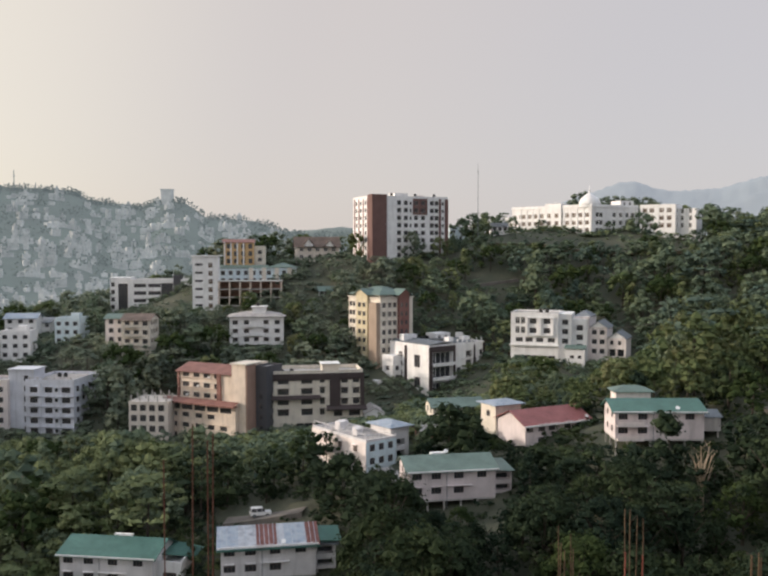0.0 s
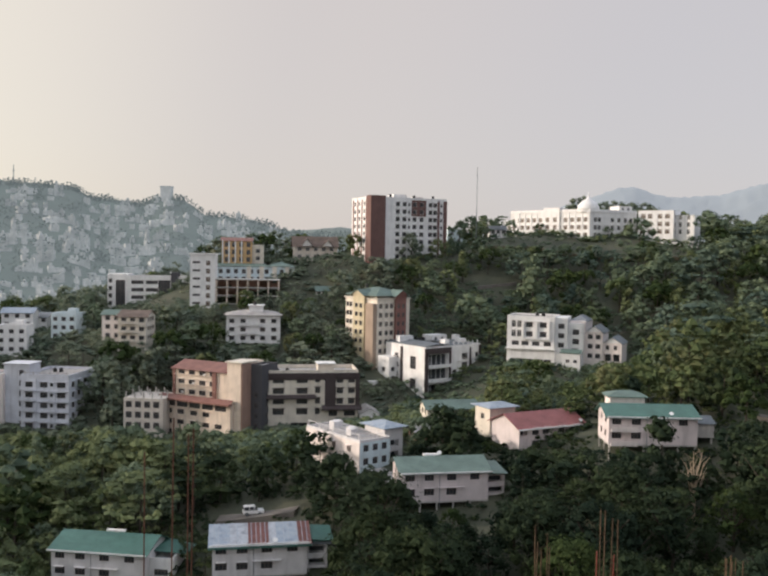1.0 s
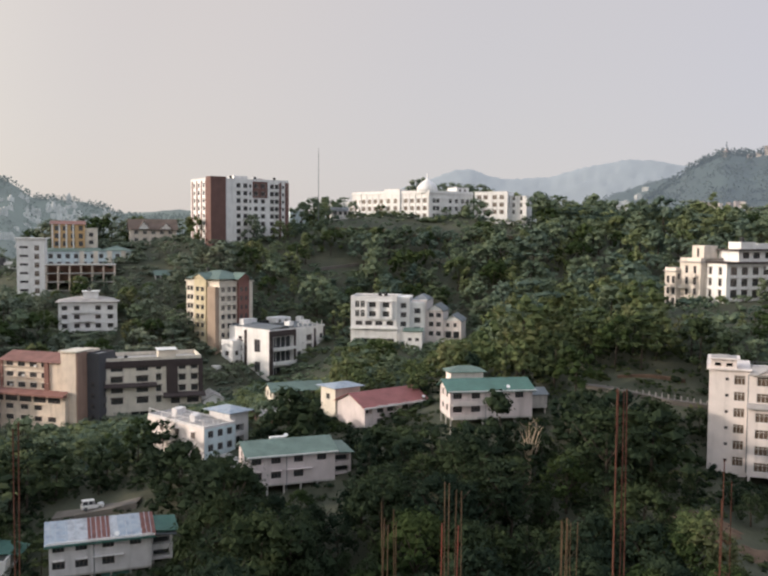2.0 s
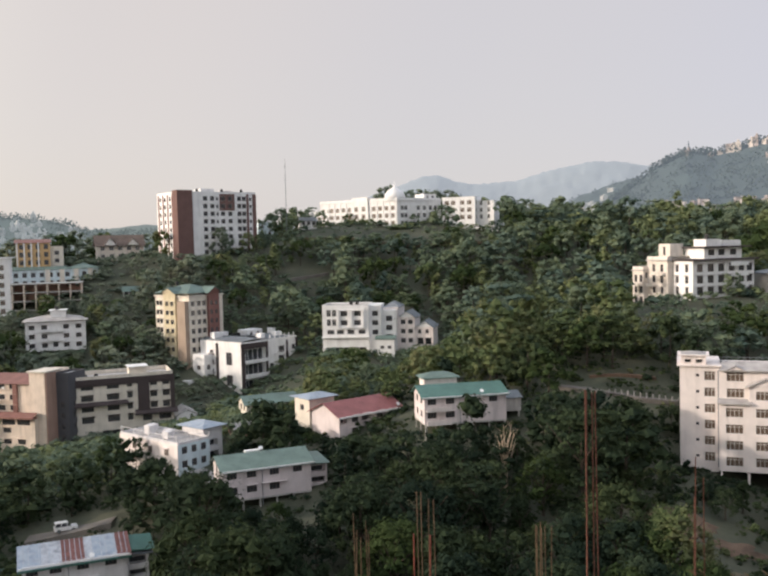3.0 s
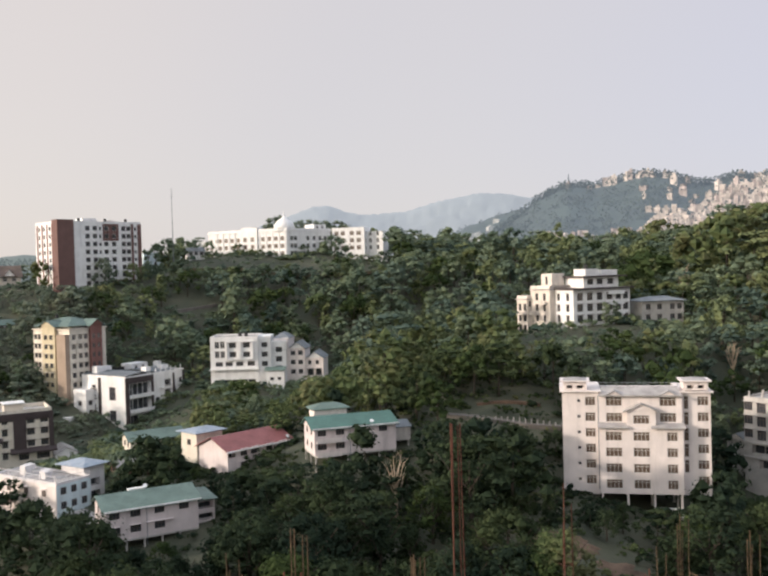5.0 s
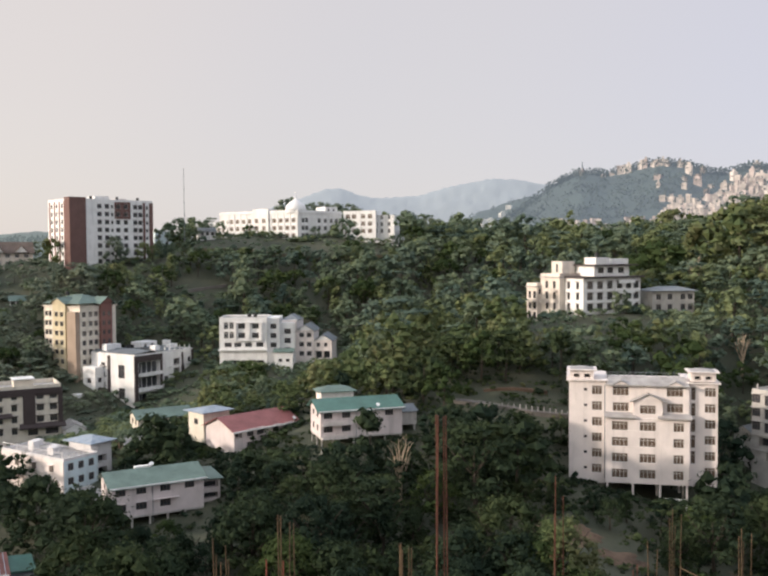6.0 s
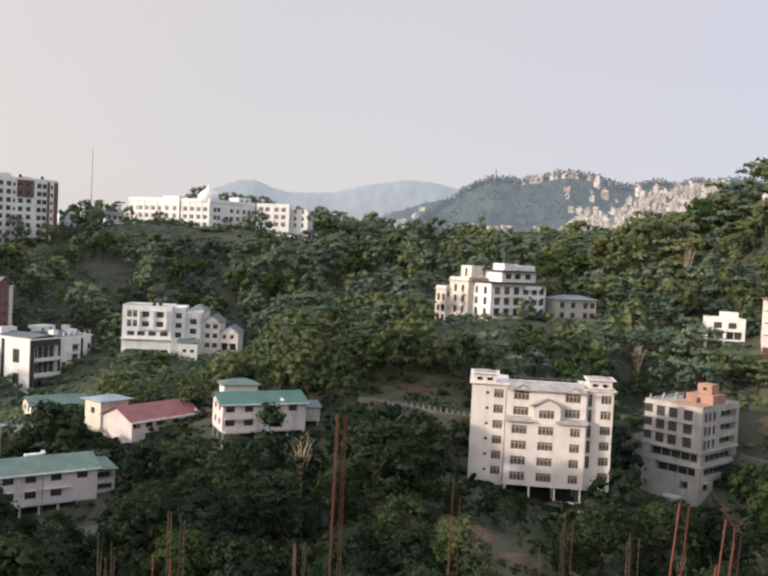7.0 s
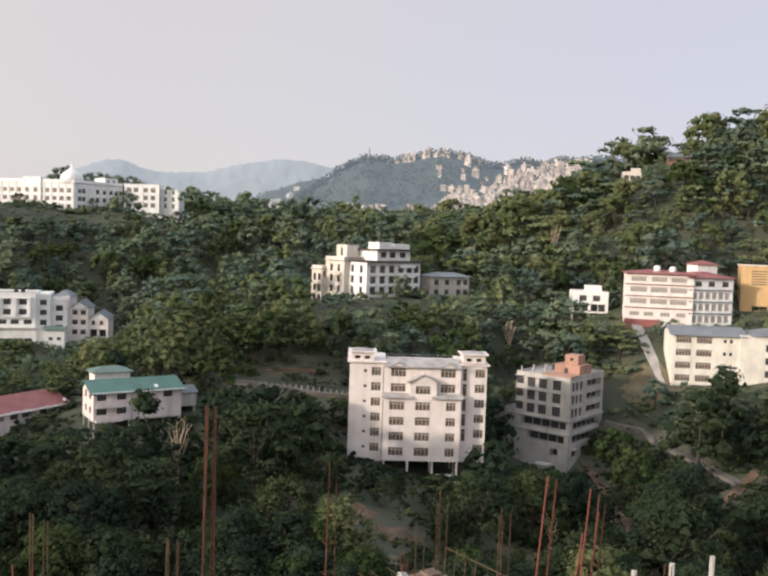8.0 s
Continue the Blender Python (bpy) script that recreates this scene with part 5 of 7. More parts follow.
block(e, -3.6, 16.6, -4, 10, 5, 11.0, SAND, left=rows_of([1.2, 3.6], 3, 3.1, 1.2, 1.2, 1.9, style="d"), front=[(1.0, 8.6, 0.8, 1.7, "d")], foot=4, name="terrace_wall")
parapet(e, -3.6, 16.6, 7.0, 10, 5, SAND, 0.9)
for x0, y0, z0, w in ((-2.6, 7.6, 9.6, 9.4), (-4.2, 16.4, 6.7, 5.4)):
    part("terrace_ledge", M().box(x0, y0, z0, x0 + 2.2, y0 + w, z0 + 0.3), ROOFSLAB, e)
for x0, y0, z0 in ((-3.2, 9, 5.6), (-3.2, 13, 2.4), (-4.7, 17.4, 2.4)):
    part("balcony", M().box(x0, y0, z0 - 0.2, -1.9, y0 + 3, z0).box(x0, y0, z0, x0 + 0.12, y0 + 3, z0 + 0.9), SAND, e)
e = site("grey_roofed_house", "hotel2", "small grey house with grey hipped roof among trees", "house")
block(e, 0, 0, -1, 13, 8, 6.6, CONC, front=rows_of([2, 5.5, 9.5, 11.8], 2, 3, 1.1, 1.2, 1.5, style="d"), foot=4, hide=1)
hip(e, 0, 0, 5.7, 13, 8, 1.2, GREYROOF, 0.8)

# ---- eastern buildings ----
e = site("white_open_block", "smallw", "small white unfinished block on tall columns", "house")
block(e, 0, 0, 4.5, 10.3, 8, 5.6, WHITE, front=rows_of([3.2, 7], 1, 3, 3.4, 1.7, 1.5, style="d") + [(2.8, 0.4, 4.2, 2.2, "o"), (7.6, 0.4, 4.2, 2.2, "o")], foot=0, hide=-2)
block(e, 4, 2, 10.1, 4.6, 4, 2.2, WHITE, foot=0, name="stair_head")
parapet(e, 0, 0, 10.1, 10.3, 8, WHITE, 0.6)
stilts(e, [0.4, 5, 9.9], (0.4, 4, 7.6), 4.5, 8)
e = site("pink_hotel", "pink", "pale pink four-storey building with red roof and bands")
block(e, 0, 0, 0, 17, 13, 12.4, PINKISH, front=rows_of([3.2, 8.4, 13.4], 2, 3.1, 4.3, 3.5, 1.3, style="p") + rows_of([2.4, 6, 10.2, 14.2], 1, 3.1, 1.1, 2.0, 1.0, style="p") + rows_of([3.2, 8.4, 13.4], 1, 3.1, 10.2, 3.2, 1.2, style="p"), left=rows_of([3, 7], 4, 3.1, 1.1, 1.6, 1.4, style="d"), foot=3, hide=-1)
for v in (3.3, 6.4, 9.5, 12.2):
    part("red_band", M().box(-0.2, -0.25, v - 0.12, 17.2, 0, v + 0.12), REDTRIM, e)
part("red_plinth", M().box(-0.2, -0.3, -6, 9, 0, 0.2), REDROOF, e)
hip(e, 0, 0, 12.4, 17, 13, 1.0, REDROOF, 0.7)
tank(e, 8, 4, 12.9, WHITE, 0.9, 1.6)
tank(e, 12, 4, 12.9, WHITE, 0.9, 1.4)
e = site("pink_hotel_wing", "pinkr", "pale banded wing with red roof and tall windows")
block(e, 0, 0, 0, 12.8, 12, 12.6, WHITE, front=rows_of([1.6 + 1.92 * i for i in range(6)], 3, 3.1, 0.7, 1.1, 1.7, style="p") + rows_of([2.5, 6.4, 10.5], 1, 3.1, 10.2, 1.6, 1.3, style="d"), foot=4, hide=0)
for v in (3.1, 6.2, 9.3):
    part("grey_band", M().box(-0.2, -0.25, v - 0.15, 13, 0, v + 0.15), GREYROOF, e)
hip(e, 0, 0, 12.6, 12.8, 12, 1.6, REDROOF, 0.8)
block(e, 5, 5, 13, 6, 5, 3.0, WHITE, foot=0, name="roof_room")
hip(e, 5, 5, 16.0, 6, 5, 1.0, REDROOF, 0.5)
e = site("cream_white_block", "yelr", "cream white four-storey block with grey roof")
block(e, 0, 0, 0, 16.5, 11, 12.6, IVORY, front=rows_of([2.6, 7.4], 4, 3.1, 1.0, 3.0, 1.5, style="t") + rows_of([12.2, 13.6], 4, 3.1, 1.4, 0.6, 0.8, style="d"), foot=4, hide=1)
gable(e, 0, 0, 12.6, 16.5, 11, 1.6, GREYROOF, 0.8, "x", IVORY)
e = site("cream_white_block", "yelr2", "cream white stair block with dark window bays")
block(e, 0, 0, -2, 20, 11, 14.2, IVORY, front=rows_of([7.5, 11, 15], 4, 3.1, 1.2, 2.6, 1.5, style="d"), foot=4, hide=3)
hip(e, 3, 0, 12.3, 17, 11, 1.6, GREYROOF, 0.7)
e = site("orange_block", "orng", "orange-yellow plastered block with vents")
block(e, 0, 0, 0, 14, 11, 13, ORANGE, front=rows_of([4.5], 6, 0.7, 8, 3.2, 0.25, style="d") + [(5, 1, 4, 1.2, "o")], foot=5, hide=0)
part("plaster_pier", M().box(7, -0.4, -3, 8.2, 0, 13), ORANGE, e)
part("roof_edge", M().box(-0.3, -0.3, 13, 14.3, 11.3, 13.3), PEACH, e)
small_house("e1", "weathered house half hidden on the wooded hill", 6, 6, 1, SAND, ROOFSLAB, kind="flat", hide=1.2)
small_house("e2", "small weathered house high on the wooded hill", 8, 7, 1, REDTRIM, GREYROOF, hide=1.2)


# ---- roof clutter ----
def dish(key, x, y, z):
    """A small satellite dish fixed to the roof of the building at key."""
    sx, sy, sz, rz = SITE[key]
    p = pose(sx, sy, sz, 0, 0, rz) @ Vector((x, y, z))
    d = thing("satellite_dish", "small white satellite dish on a roof edge", "dish", p.x, p.y, p.z, rz, "satellite dishes")
    part("dish_bowl", M().tube([(0, 0, 0.7), (0, -0.1, 0.75), (0, -0.16, 0.82)], [0.1, 0.35, 0.45], 10), CARPAINT, d)
    part("dish_post", M().box(-0.04, -0.04, -0.3, 0.04, 0.04, 0.7), GREYROOF, d)


dish("redh", 16.5, -0.3, 5.6)
dish("greenh", 12.2, -0.3, 5.6)
dish("metl", 10.5, -0.3, 5.4)
dish("midh", 8.4, 5.5, 7.2)


def roof_tank(key, x, y, z, m=TYRE):
    sx, sy, sz, rz = SITE[key]
    p = pose(sx, sy, sz, 0, 0, rz) @ Vector((x, y, z))
    t = thing("roof_water_tank", "black plastic water tank standing on a roof", "water tank", p.x, p.y, p.z, rz, "roof water tanks")
    part("tank_body", M().tube([(0, 0, 0), (0, 0, 1.1), (0, 0, 1.3)], [0.6, 0.6, 0.35], 12), m, t)
    part("tank_lid", M().tube([(0, 0, 1.3), (0, 0, 1.4)], [0.25, 0.25], 10), m, t)


for key, x, y, z in (("cream", 3, 4, 16.3), ("cream", 6, 4, 16.3), ("lwhite", 5, 12, 16.7), ("lwhite", 7, 12, 16.7), ("wht", 9, 6, 16.6), ("wht", 11, 6, 16.6), ("gry", 4, 11, 19.1), ("sw4", 10, 5, 14.4), ("hotel", 9, 5, 15.4), ("yel", 3, 10, 26.6)):
    roof_tank(key, x, y, z)
e = site("roof_railing", "lwhite", "thin column stubs and rail on a flat roof", "railing")
for i in range(6):
    part("roof_post", M().box(1 + i * 2.6, 0.3, 16.6, 1.25 + i * 2.6, 0.55, 18.4), CONC, e)
part("rail", M().box(1, 0.35, 18.0, 14.2, 0.5, 18.12), CONC, e)

# ---- lanes, steps and bare patches ----
ribbon("road", "worn hillside lane with low kerb posts", [polar(23.6, 199), polar(26.5, 196), polar(28.7, 196), polar(30.9, 198), polar(33, 201)], 4.0, TAR)
ribbon("upper_path", "pale earth path on the spur", [polar(25.6, 203), polar(27.6, 204), polar(29.7, 205)], 2.0, BARE, category="path")
ribbon("road_east", "narrow lane climbing past the unfinished building", [polar(47.8, 216), polar(50, 213), polar(53, 202), polar(56, 190)], 3.0, TAR)
ribbon("stair_path", "concrete stepped path down the slope", [polar(49.0, 245), polar(51.2, 224)], 2.4, ROOFSLAB, category="path")
ribbon("dirt_track", "stony dirt track running downhill", [polar(46.6, 206), polar(47.4, 197), polar(48.4, 187), polar(50.4, 161), polar(51.5, 142)], 2.6, BARE, category="path")
patch("bare_patch", "bare red earth beside the apartment building", *polar(31, 150), 9, 6, -35, BARE)
patch("bare_patch_below", "bare red earth on the bank", *polar(34.5, 146), 6, 3.5, -30, BARE)
patch("dry_bank", "dry brown bank below the unfinished building", *polar(43, 150), 8, 5, -40, GRASS)
patch("bare_terrace", "dry grass terrace below the apartment building", *polar(37.5, 138), 12, 5, -38, GRASS, "grass")
patch("dry_slope", "dry brown grass slope beside the eastern lane", *polar(50.0, 224), 12, 7, -45, GRASS, "grass")
patch("bare_slope", "bare brown slope on the western side", *polar(-22.5, 226), 17, 11, 20, GRASS)
ribbon("earth_path", "pale earth path on the eastern slope", [polar(55.0, 181), polar(55.9, 188), polar(56.8, 195)], 2.2, BARE, category="path")
ribbon("ridge_lane", "grey lane cut into the wooded ridge", [polar(6.2, 343), polar(7.4, 346), polar(8.7, 349)], 3.0, TAR, category="road")
ribbon("lawn_strip", "dry lawn bank below the domed building", [polar(6, 377), polar(10, 375), polar(14, 372), polar(19, 376)], 8.0, GRASS, lift=0.5, category="grass")
ribbon("yard", "concrete yard and parking place", [polar(-10.4, 173), polar(-8, 171.5), polar(-5.2, 169)], 6.0, TAR, category="yard")
ribbon("yard_lane", "concrete lane between the houses", [polar(-0.6, 181), polar(0.2, 179), polar(1.6, 173)], 4.0, ROOFSLAB, category="yard")
# open outlook over the lanes and bare ground: azimuths, distance, height kept free below
for a0, a1, d, up in ((28, 34, 146, 2.0), (33, 42.5, 141, 2.0), (41, 45.5, 148, 2.0), (46.2, 47.6, 199, 0.8), (47.4, 49, 188, 0.8), (48.6, 50.8, 165, 0.8), (54.6, 57, 184, 0.6), (6.2, 8.7, 342, 1.0), (19.5, 20.7, 154, 4.0), (4.0, 6.8, 296, -4.0), (11.0, 13.5, 197, -1.0), (-10.2, -5.2, 165, 0.5), (-10.5, -2.4, 142, -7.0), (48, 50, 212, 0.6), (50, 52, 207, 0.6), (52, 54, 199, 0.6), (54, 56, 191, 0.6), (23.8, 26.5, 194, 1.2), (26.5, 31, 193, 0.4)):
    SIGHT.append((radians(a0), radians(a1), d, float(height(*polar((a0 + a1) / 2, d))) + up))
post = M().box(-0.12, -0.12, -0.6, 0.12, 0.12, 0.5).mesh("kerb_post", ROOFSLAB)
for k in range(12):
    a, d = 26.6 + k * 0.38, 196 + k * 0.2
    x, y = polar(a, d)
    ob = new("kerb_post", post)
    ob.matrix_basis = pose(x, y - 1.9, float(height(x, y)) + 0.3, 0, 0, -25)
    tagged(ob, "pale concrete kerb post beside the lane", "kerb post", "kerb posts of the lane")


# ---- parked car ----
def car(x, y, rz):
    e = thing("parked_car", "white off-road car parked on level ground", "car", x, y, float(height(x, y)) + 0.3, rz)
    part("body", M().box(-2.0, -0.85, 0.4, 2.1, 0.85, 1.0).box(-1.95, -0.8, 1.0, 0.8, 0.8, 1.12), CARPAINT, e)
    c = M()
    b = [(-1.9, -0.8, 1.1), (0.95, -0.8, 1.1), (0.95, 0.8, 1.1), (-1.9, 0.8, 1.1)]
    t = [(-1.75, -0.68, 1.8), (0.35, -0.68, 1.8), (0.35, 0.68, 1.8), (-1.75, 0.68, 1.8)]
    for i in range(4):
        c.face(b[i], b[(i + 1) % 4], t[(i + 1) % 4], t[i])
    part("windows", c, GLASS, e)
    part("roof", M().box(-1.8, -0.72, 1.78, 0.4, 0.72, 1.86), CARPAINT, e)
    for i, (px, py) in enumerate(((-1.25, -0.8), (1.3, -0.8), (-1.25, 0.8), (1.3, 0.8))):
        w = part("wheel", M().tube([(px, py - 0.12, 0.36), (px, py + 0.12, 0.36)], [0.36, 0.36], 12), TYRE, e)
        part("rim", M().tube([(px, py - 0.14, 0.36), (px, py + 0.14, 0.36)], [0.2, 0.2], 8), GREYROOF, w)
    for i in range(3):
        part("window_pillar", M().box(-1.8 + i * 1.0, -0.79, 1.1, -1.7 + i * 1.0, 0.79, 1.8), CARPAINT, e)


car(*polar(-8.2, 171), 15)
for k in range(3):
    car(*polar(18.6 + k * 0.5, 392 - k), -20)

# ---- far hills ----
rng = np.random.default_rng(5)


def hill(name, label, m, az0, az1, near, crest, z0, top, bump=3.0, n=140, rows=26):
    """A distant ridge: top(az) is the crest's height over the horizon in degrees."""
    v, f = [], []
    for i in range(n + 1):
        az = az0 + (az1 - az0) * i / n
        zt = 50 + crest * math.tan(radians(top(az)))
        for j in range(rows + 1):
            k = j / rows
            d = near + (crest - near) * k * 1.25
            kk = min(1, k * 1.25)
            s = (kk ** 1.15) if k <= 0.8 else 1 - (k - 0.8) * 1.5
            x, y = polar(az, d)
            w = noise.noise((x * 0.012, y * 0.012, 0)) * bump * 4 * kk * (1 - kk) * 2 + noise.noise((x * 0.06, y * 0.06, 3)) * bump * (0.5 if kk > 0.95 else 1)
            v.append((x, y, z0 + (zt - z0) * s + w))
    for i in range(n):
        for j in range(rows):
            a = i * (rows + 1) + j
            f.append((a, a + rows + 1, a + rows + 2, a + 1))
    me = bpy.data.meshes.new(name)
    me.from_pydata(v, [], f)
    me.materials.append(m)
    me.polygons.foreach_set("use_smooth", [True] * len(me.polygons))
    tagged(new(name, me), label, "hill", kind="structure")

    def at(az, k):
        i, j = (az - az0) / (az1 - az0) * n, k * 0.8 * rows
        return Vector(v[int(i) * (rows + 1) + int(j)])
    return at


def curve(pts):
    xs, ys = [p[0] for p in pts], [p[1] for p in pts]
    return lambda a: float(np.interp(a, xs, ys))


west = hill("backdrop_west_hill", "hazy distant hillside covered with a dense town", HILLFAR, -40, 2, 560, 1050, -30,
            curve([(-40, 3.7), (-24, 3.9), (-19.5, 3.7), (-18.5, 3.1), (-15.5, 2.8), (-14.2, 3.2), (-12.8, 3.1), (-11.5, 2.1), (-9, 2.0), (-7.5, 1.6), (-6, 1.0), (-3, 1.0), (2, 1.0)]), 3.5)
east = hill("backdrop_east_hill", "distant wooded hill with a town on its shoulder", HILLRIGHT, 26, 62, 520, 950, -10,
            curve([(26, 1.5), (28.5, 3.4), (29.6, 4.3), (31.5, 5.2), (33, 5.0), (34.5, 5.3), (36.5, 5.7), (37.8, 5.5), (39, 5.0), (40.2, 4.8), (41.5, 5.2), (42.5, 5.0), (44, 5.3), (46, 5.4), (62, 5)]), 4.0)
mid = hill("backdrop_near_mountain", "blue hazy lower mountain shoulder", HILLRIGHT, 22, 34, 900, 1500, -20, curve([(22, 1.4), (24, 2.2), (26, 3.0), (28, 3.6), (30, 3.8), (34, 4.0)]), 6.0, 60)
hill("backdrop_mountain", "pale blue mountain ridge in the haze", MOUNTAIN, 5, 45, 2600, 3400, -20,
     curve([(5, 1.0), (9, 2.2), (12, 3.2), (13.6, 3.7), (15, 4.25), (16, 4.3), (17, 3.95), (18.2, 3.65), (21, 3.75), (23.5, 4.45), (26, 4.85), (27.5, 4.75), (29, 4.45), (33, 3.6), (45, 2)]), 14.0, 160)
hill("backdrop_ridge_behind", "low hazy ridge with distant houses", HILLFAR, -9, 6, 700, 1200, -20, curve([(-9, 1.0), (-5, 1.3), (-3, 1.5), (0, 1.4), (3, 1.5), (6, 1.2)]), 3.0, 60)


def far_town(name, label, m, at, spots, size):
    """Many small flat-roofed houses with storeys of dark openings, too far off to count."""
    s = M()
    for az, k in spots:
        p = at(az, k)
        w, d, h = rng.uniform(*size), rng.uniform(*size), rng.choice([3, 4.5, 6, 8, 11], p=[0.36, 0.36, 0.22, 0.05, 0.01])
        rz = rng.uniform(-0.6, 0.6) - radians(az)
        c, sn = math.cos(rz), math.sin(rz)
        i0 = len(s.v)
        s.box(-w / 2, -d / 2, -8, w / 2, d / 2, h)
        if rng.random() < 0.45:
            s.box(-w / 6, -d / 6, h, w / 4, d / 4, h + 2.4)
        fl = int(h // 3)
        for q in range(fl):
            s.box(-w * 0.42, -d / 2 - 0.5, q * 3 + 2.5, w * 0.42, -d / 2, q * 3 + 2.9)
        s.v[i0:] = [(p.x + a * c - b * sn, p.y + a * sn + b * c, p.z + z) for a, b, z in s.v[i0:]]
    tagged(new(name, s.mesh(name, m)), label, "distant town", kind="stuff")


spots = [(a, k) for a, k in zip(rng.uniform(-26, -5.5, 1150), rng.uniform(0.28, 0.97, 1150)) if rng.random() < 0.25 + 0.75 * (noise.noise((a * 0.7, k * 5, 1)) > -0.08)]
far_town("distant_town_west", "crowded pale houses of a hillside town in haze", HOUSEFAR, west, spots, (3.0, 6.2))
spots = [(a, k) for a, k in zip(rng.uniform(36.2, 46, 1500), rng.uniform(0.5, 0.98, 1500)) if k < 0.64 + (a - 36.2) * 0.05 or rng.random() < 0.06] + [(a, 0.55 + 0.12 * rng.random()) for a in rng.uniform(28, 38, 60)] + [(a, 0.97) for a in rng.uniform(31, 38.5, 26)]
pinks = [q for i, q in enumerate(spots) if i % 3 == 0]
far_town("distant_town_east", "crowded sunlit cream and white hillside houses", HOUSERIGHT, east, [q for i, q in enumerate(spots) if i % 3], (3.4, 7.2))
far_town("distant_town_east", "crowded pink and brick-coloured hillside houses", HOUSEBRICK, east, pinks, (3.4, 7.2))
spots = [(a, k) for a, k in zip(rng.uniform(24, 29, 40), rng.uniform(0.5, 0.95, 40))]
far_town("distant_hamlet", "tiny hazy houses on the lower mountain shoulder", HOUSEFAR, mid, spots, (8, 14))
p = west(-13.7, 1.0)
wt = thing("distant_water_tower", "square hazy water tower on the far ridge", "tower", p.x, p.y, p.z)
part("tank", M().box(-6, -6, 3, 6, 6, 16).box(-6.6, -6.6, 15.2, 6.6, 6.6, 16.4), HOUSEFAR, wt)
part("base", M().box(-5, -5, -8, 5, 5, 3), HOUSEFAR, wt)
for az, k, h, at in ((-22.9, 1.0, 22, west), (-21.5, 1.0, 10, west), (31.9, 1.0, 14, east)):
    p = at(az, k)
    ms = thing("distant_mast", "thin mast on the far ridge", "mast", p.x, p.y, p.z, group="masts on the far ridges")
    part("pole", M().tube([(0, 0, -5), (0, 0, h)], [0.6, 0.35], 5), HILLRIGHT, ms)
    part("cross_arm", M().box(-1.2, -0.15, h * 0.7, 1.2, 0.15, h * 0.74), HILLRIGHT, ms)


# ---- trees ----
OCT = np.array([(1, 0, 0), (0, 1, 0), (-1, 0, 0), (0, -1, 0), (0, 0, 1), (0, 0, -1)], float)
OCTF = np.array([(0, 1, 4), (1, 2, 4), (2, 3, 4), (3, 0, 4), (1, 0, 5), (2, 1, 5), (3, 2, 5), (0, 3, 5)])


def boughs(centres, radii, rg, flat, fill):
    """Ragged dense inside of each bough, so that crowns are solid and shade one another."""
    v = OCT[None] * rg.uniform(0.7, 1.25, (len(centres), 6, 1)) * radii[:, None, None] * fill * np.array([1, 1, flat]) + centres[:, None]
    return v[:, OCTF].reshape(-1, 3, 3)


def leaves_on(centres, radii, per, size, rg, flat=1.0, tri=False, fill=0.74):
    """Leaf sprays lying over bough surfaces, with the boughs: an array of triangles (n, 3, 3)."""
    c = np.repeat(centres, per, 0)
    r = np.repeat(radii, per)
    d = rg.normal(size=(len(c), 3))
    d[:, 2] = d[:, 2] * 0.8 + 0.3
    d /= np.linalg.norm(d, axis=1)[:, None]
    pos = c + d * r[:, None] * rg.uniform(0.62, 1.25, (len(c), 1)) * np.array([1, 1, flat])
    core = centres.mean(0) - np.array([0, 0, 0.25 * np.ptp(centres[:, 2])])
    out = pos - core
    out /= np.linalg.norm(out, axis=1)[:, None] + 1e-6
    nrm = 0.8 * d + 0.4 * out + rg.normal(size=d.shape) * 0.3
    nrm /= np.linalg.norm(nrm, axis=1)[:, None]
    a = np.cross(nrm, rg.normal(size=d.shape))
    a /= np.linalg.norm(a, axis=1)[:, None]
    b = np.cross(nrm, a)
    s = size * rg.uniform(0.6, 1.35, (len(c), 1))
    drop = nrm * s * 0.25
    if tri:
        t = np.stack([pos - a * s - drop, pos + a * s * 0.9 - drop, pos + b * s * 0.8], 1)
    else:
        p, q, u, w = pos - a * s - drop, pos - b * s * 0.6, pos + a * s - drop, pos + b * s * 0.6
        t = np.concatenate([np.stack([p, q, u], 1), np.stack([p, u, w], 1)])
    return np.concatenate([t, boughs(centres, radii, rg, flat, fill if tri else 0.5)])


